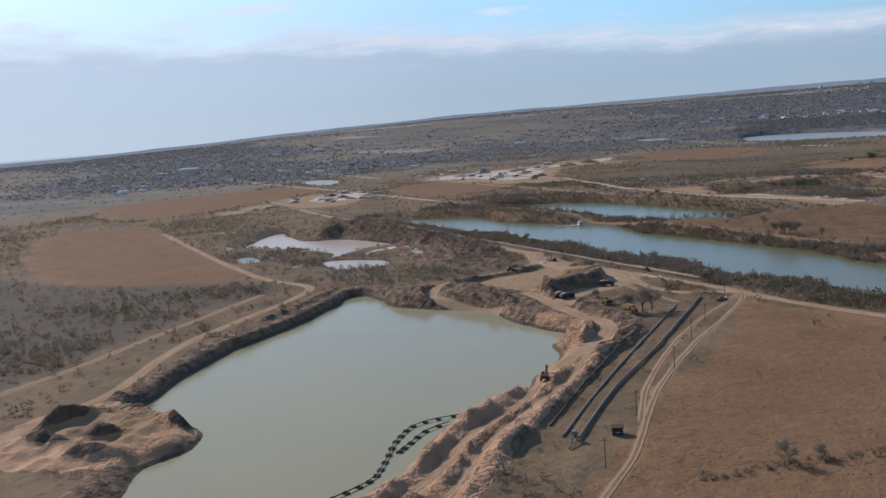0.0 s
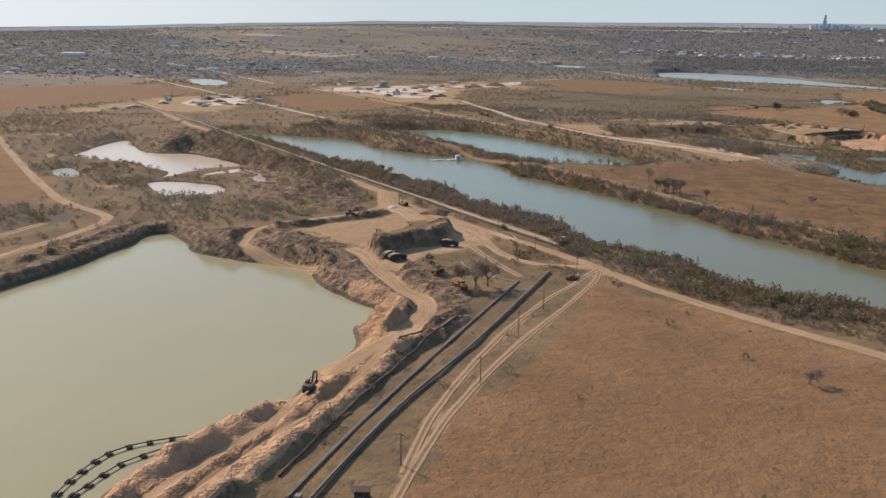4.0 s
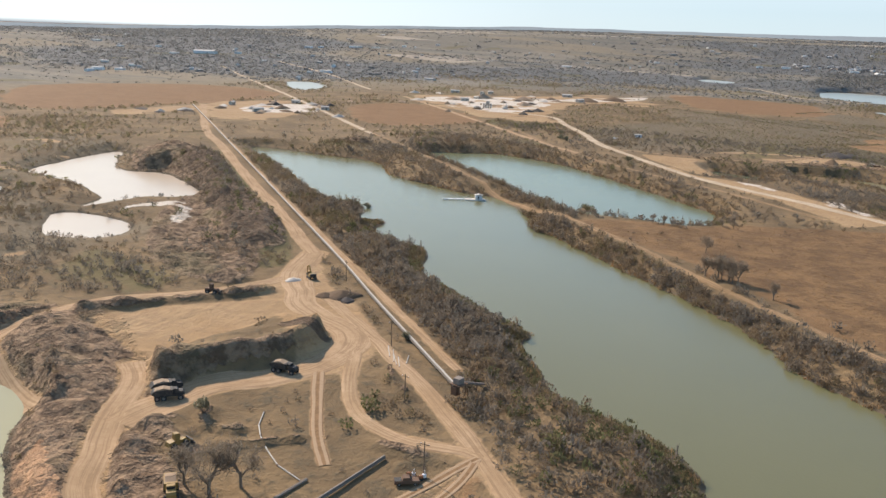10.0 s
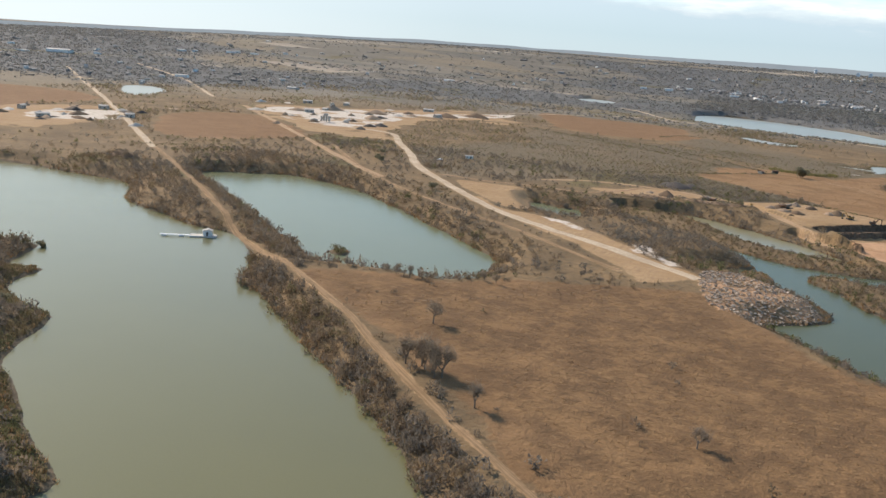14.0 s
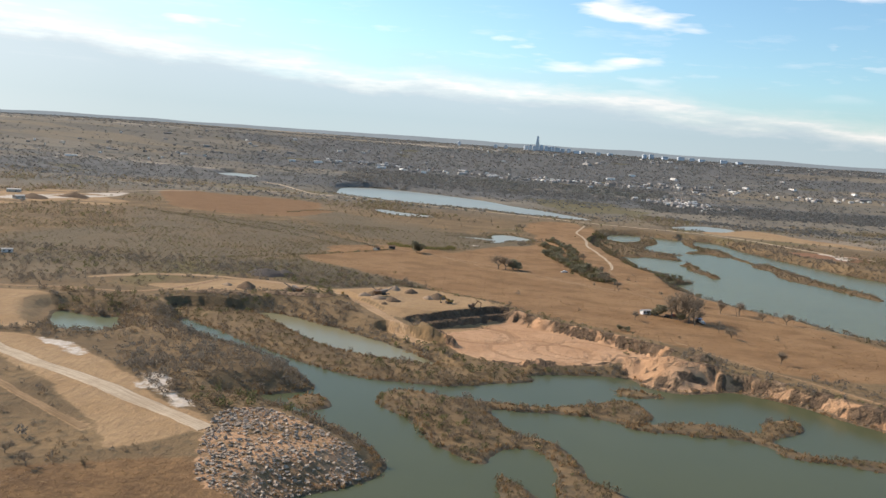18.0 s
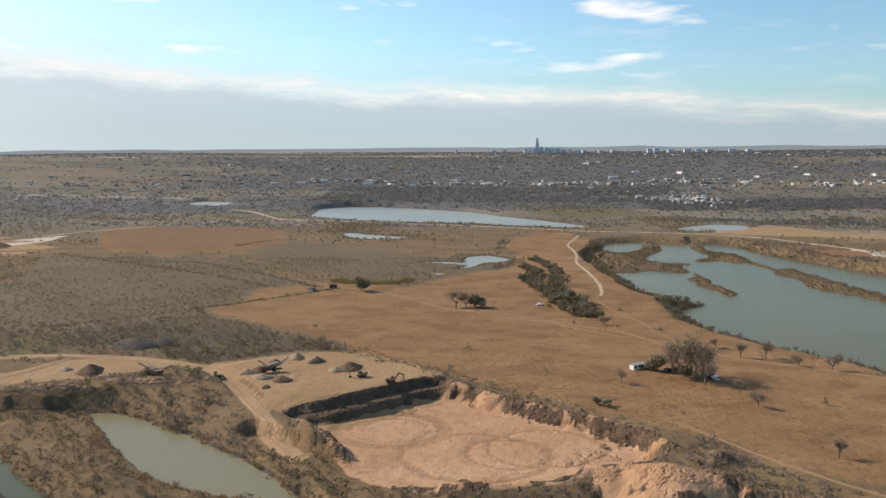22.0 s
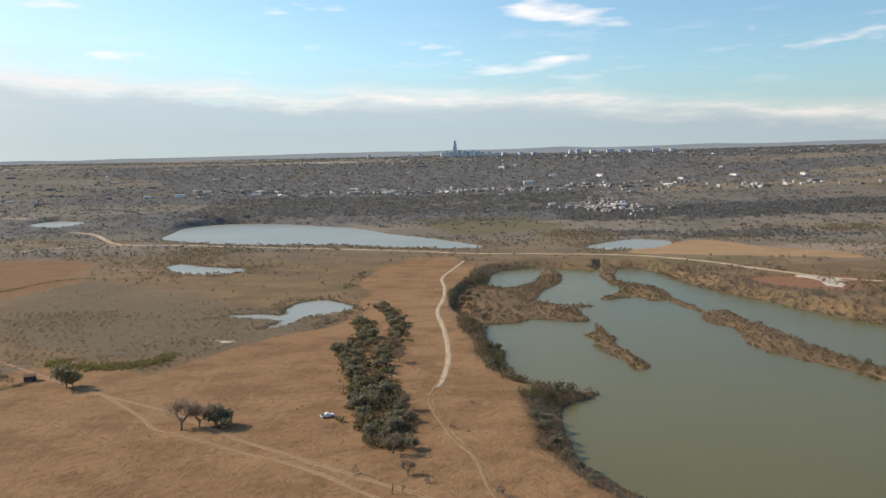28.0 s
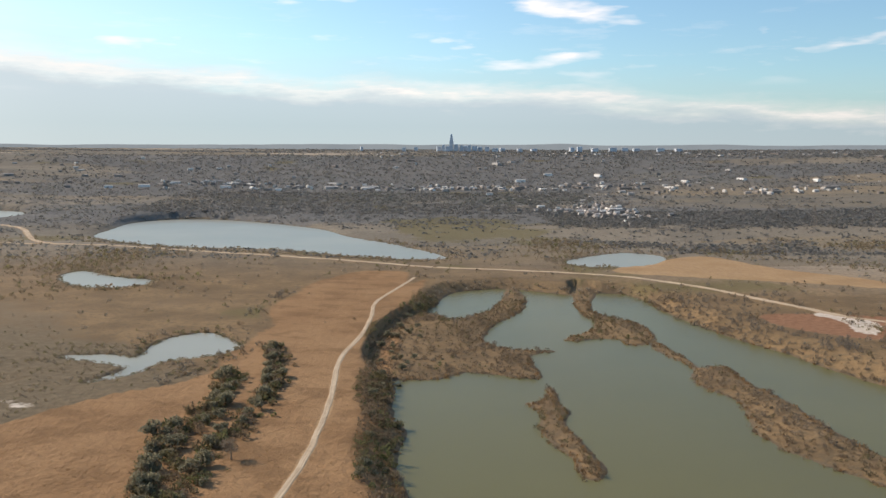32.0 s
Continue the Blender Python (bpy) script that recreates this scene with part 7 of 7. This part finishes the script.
wh = house("warehouse", -1740, 1912, 20, 60, 22, 7, M_WHITE, M_TIN, "distant white warehouse with a pale roof", "building", 2.5, 5, "far buildings")
hm = house("suburban_house", 445, 2409, 20, 13, 9, 3.2, M_WALL, M_TIN, "distant pale house among winter trees", "house", 2.2, 1, "far houses")
hd = house("suburban_house", 485, 2535, 70, 12, 9, 3.2, M_WALL, M_GREY, "distant pale house with a grey roof", "house", 2.2, 1, "far houses")
far = [(-1695, 1988), (-1773, 1835), (-1356, 1338), (-1351, 1267), (-1742, 2339), (-1655, 2452), (-1589, 2481), (-1559, 2595), (-1370, 1300), (-2052, 1884), (-2000, 1976), (-1159, 2699), (-1725, 2377), (-1643, 2469), (-1510, 2586),
       (-487, 2795), (-423, 2826), (-384, 2913), (-247, 2824), (-189, 2821), (-127, 2788), (-77, 2856), (54, 2826), (194, 2818), (311, 2721), (472, 3128), (590, 3091), (763, 2949), (896, 2967), (1036, 2896), (394, 2996), (-1150, 1700), (-1250, 1850), (-900, 2400), (-760, 2500)]
for x, y in far:
    s = R.uniform(0.2, 0.45)
    copy_thing(wh, Matrix.Identity(4)).matrix_basis = put(x, y, R.choice((20, 110)) + R.uniform(-8, 8)) @ Matrix.Diagonal((s, s * R.uniform(0.7, 1.1), R.uniform(0.45, 0.75), 1))
far_homes = [(472, 2376), (505, 2461), (507, 2367), (514, 2326), (504, 2670), (526, 2593), (385, 2631), (440, 2450), (455, 2520), (470, 2560), (495, 2400), (520, 2500), (480, 2600), (430, 2380)]
far_homes += [(R.gauss(490, 30), R.gauss(2430, 70)) for _ in range(16)] + [(R.uniform(-400, 420), R.gauss(2850, 30)) for _ in range(50)] + [(R.uniform(500, 1200), R.uniform(2680, 3200)) for _ in range(30)] + [(R.uniform(-2000, -900), R.uniform(1500, 2900)) for _ in range(25)]
for i, (x, y) in enumerate(far_homes):
    s = R.uniform(0.3, 0.55)
    copy_thing((hm, hd)[i % 2], Matrix.Identity(4)).matrix_basis = put(x, y, R.uniform(0, 180)) @ Matrix.Diagonal((s * R.uniform(0.8, 2.0), s, s, 1))


# -- the town beyond the lakes: more roofs than one could count --
def town_houses(spots):
    co, faces = [], []
    tri = [(0, 3, 2, 1), (0, 1, 5, 4), (1, 2, 6, 5), (2, 3, 7, 6), (3, 0, 4, 7), (4, 5, 9, 8), (6, 7, 8, 9), (5, 6, 9, 9), (7, 4, 8, 8)]
    for x, y, l, w_, h, turn in spots:
        c, n_ = math.cos(turn), math.sin(turn)
        z = gz(x, y)
        base = len(co)
        for px_, py_, pz_ in ((-1, -1, -1), (1, -1, -1), (1, 1, -1), (-1, 1, -1), (-1, -1, h), (1, -1, h), (1, 1, h), (-1, 1, h), (-1, 0, h * 1.3), (1, 0, h * 1.3)):
            u_, v_ = px_ * l / 2, py_ * w_ / 2
            co.append((x + u_ * c - v_ * n_, y + u_ * n_ + v_ * c, z + pz_))
        faces += [[base + k for k in f] for f in tri]
    return co, faces


TOWN = np.random.default_rng(44)
spots = []
for n_, cx, cy, sx, sy, size, rows in ((110, 490, 2400, 26, 55, 5.0, 1), (25, 420, 2420, 40, 40, 5, 1), (70, -250, 2920, 80, 45, 7, 0), (120, 150, 2850, 220, 30, 7, 1), (35, 560, 2880, 130, 40, 7, 1), (45, 900, 2740, 140, 40, 8, 1),
                                   (70, 900, 3700, 380, 250, 9, 0), (40, 250, 3600, 300, 200, 8, 0), (30, -500, 3200, 260, 150, 8, 0), (50, -1700, 2250, 380, 330, 9, 0), (24, -1350, 1500, 140, 130, 7, 0), (24, -900, 2650, 240, 130, 8, 0), (16, -1000, 1750, 110, 120, 7, 0)):
    for _ in range(n_):
        x, y = TOWN.normal(cx, sx), TOWN.normal(cy, sy)
        if y > 4600 or float(at_grid(W, np.array([x]), np.array([y]))[0]) < 10:
            continue
        k_ = size * TOWN.uniform(0.6, 1.25) * (2.4 if TOWN.random() < 0.1 else 1)
        spots.append((x, y, k_ * TOWN.uniform(1.0, 1.7), k_ * 0.7, TOWN.uniform(2.6, 4.6), TOWN.choice((0.3, 1.87)) + TOWN.normal(0, 0.12 if rows else 0.4)))
g = Mat("town_paint", 0.75, 0.2)
g.color(g.mix(g.step(g.island(), 0.45, 1.0), g.mix(g.island(), (0.20, 0.175, 0.15), (0.32, 0.29, 0.26)), (0.60, 0.57, 0.52)))
tagged(new("town_houses", quads_mesh("town_houses", *town_houses(spots), g.m, False)), "pale roofs of a distant town among winter trees", "houses", kind="stuff")


# -- skyline --
def tower(x, y, w, d, h, steps, label):
    t = thing("office_tower", label, "tower", "skyline", put(x, y, R.uniform(-20, 20)))
    z = -4.0
    for i in range(steps):
        k = 1 - 0.22 * i
        hh = h * (0.62 if i == 0 and steps > 1 else (0.38 / max(1, steps - 1) if i else 1.0)) + (4 if i == 0 else 0)
        bd = part("shaft", box(w * k, d * k, hh, (0, 0, z)), M_SKY, t)
        n = max(2, int(hh / 12))
        for f in range(n):
            part("window_band", box(w * k + 0.6, d * k + 0.6, hh / n * 0.4, (0, 0, z + (f + 0.35) * hh / n)), M_GLASSY, bd)
        z += hh
    part("crown", box(w * 0.3, d * 0.3, h * 0.05, (0, 0, z), taper=0.6), M_SKY, t)
    return t


# light blue-grey tints put distance haze into the tower colours
M_SKY = plain("hazy_tower_stone", (0.56, 0.60, 0.64), 0.7, 0, 0.1, 0.05)
M_GLASSY = plain("hazy_tower_glass", (0.46, 0.52, 0.57), 0.3, 0, 0.1, 0.05)
tower(228, 4480, 15, 15, 66, 3, "tall stepped office tower on the far skyline")
for x, w, h in ((176, 30, 38), (196, 24, 52), (212, 28, 44), (247, 30, 56), (268, 26, 46), (284, 34, 40), (300, 24, 50), (322, 36, 42), (345, 30, 34), (372, 28, 36), (402, 40, 28), (432, 34, 26), (84, 24, 34), (36, 22, 30), (-130, 18, 36), (500, 34, 26), (560, 40, 22), (700, 30, 34), (735, 34, 40), (790, 44, 28), (860, 50, 34), (905, 40, 30), (960, 46, 24), (1040, 50, 28), (1120, 44, 22)):
    tower(x, 4480 - abs(x - 228) * 0.12 + R.uniform(-60, 30), w * 0.55, w * 0.45, h * 0.5, 1 + (h > 45), "distant office block on the city skyline")

# -- hills behind everything, a glowing hazy backdrop --
def hazy_hills():
    g = Mat("hazy_hills", 1.0, 0.0)
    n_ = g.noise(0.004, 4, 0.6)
    # distance haze given to the hills as blue-grey emission
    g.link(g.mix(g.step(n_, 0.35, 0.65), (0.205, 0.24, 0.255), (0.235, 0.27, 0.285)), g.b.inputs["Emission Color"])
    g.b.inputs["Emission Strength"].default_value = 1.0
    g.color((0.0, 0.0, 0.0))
    a = np.radians(np.linspace(-70, 95, 480))
    x, y = 110 - 4330 * np.sin(a), 520 + 4330 * np.cos(a)
    k = np.arange(len(a)) * 1.0
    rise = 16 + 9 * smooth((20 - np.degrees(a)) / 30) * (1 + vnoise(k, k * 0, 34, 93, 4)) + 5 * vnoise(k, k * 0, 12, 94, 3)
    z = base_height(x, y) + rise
    co = np.stack([np.column_stack([x, y, z * 0 - 30]), np.column_stack([x, y, z])], 1).reshape(-1, 3)
    i = 2 * np.arange(len(a) - 1)
    tagged(new("backdrop", quads_mesh("backdrop", co, np.stack([i, i + 2, i + 3, i + 1], -1), g.m)), "glowing backdrop of hazy blue-grey hills and woods on the far horizon", "hills", kind="structure")


hazy_hills()

pyl = thing("power_pylon", "distant steel lattice power pylon above the woods", "pylon", "", put(737, 2193, 20))
for a in (-1, 1):
    for o in (-1, 1):
        part("leg", rod((a * 3, o * 3, -1), (a * 0.5, o * 0.5, 30), 0.25, 0.15, 4), M_STEEL, pyl)
for z in (22, 26, 30):
    part("crossarm", box(11 - (z - 22) * 0.5, 0.4, 0.4, (0, 0, z)), M_STEEL, pyl)

# -- rubble --
x, y = jitter(0, 70, 720, 800, 0.9)
inside = (rng.random(x.size) < 0.62 + 0.5 * vnoise(x, y, 9, 95, 2)) & (signed(x, y, loop(RUBBLE)) < -0.5) & (at_grid(W, x, y) > 0.6)
x, y = x[inside], y[inside]
cube = np.array([(i, j, k) for i in (-1, 1) for j in (-1, 1) for k in (-1, 1)], float)
quad = np.array([(0, 1, 3, 2), (4, 6, 7, 5), (0, 4, 5, 1), (2, 3, 7, 6), (0, 2, 6, 4), (1, 5, 7, 3)])
n = len(x)
sc = rng.uniform(0.25, 1.0, (n, 1, 1)) ** 1.9 * np.array([1.2, 0.9, 0.5]) * 0.5
v = cube[None] * sc * rng.uniform(0.75, 1.2, (n, 8, 3))
a = rng.uniform(0, 6.28, (n, 1))
tilt = rng.uniform(-0.7, 0.7, (n, 1))
v = np.stack([v[..., 0], v[..., 1] * np.cos(tilt) - v[..., 2] * np.sin(tilt), v[..., 1] * np.sin(tilt) + v[..., 2] * np.cos(tilt)], -1)
v = np.stack([v[..., 0] * np.cos(a) - v[..., 1] * np.sin(a), v[..., 0] * np.sin(a) + v[..., 1] * np.cos(a), v[..., 2]], -1)
v += np.stack([x, y, height(x, y) + 0.1 + 0.35 * rng.random(n)], -1)[:, None, :]
g = Mat("rubble", 0.95, 0.1)
g.color(g.mix(g.island(), (0.26, 0.20, 0.145), (0.46, 0.37, 0.28)))
tagged(new("rubble", quads_mesh("rubble", v.reshape(-1, 3), (quad[None] + 8 * np.arange(n)[:, None, None]).reshape(-1, 4), g.m, False)), "heaped grey broken concrete and stone on a spit", "rubble", kind="stuff")
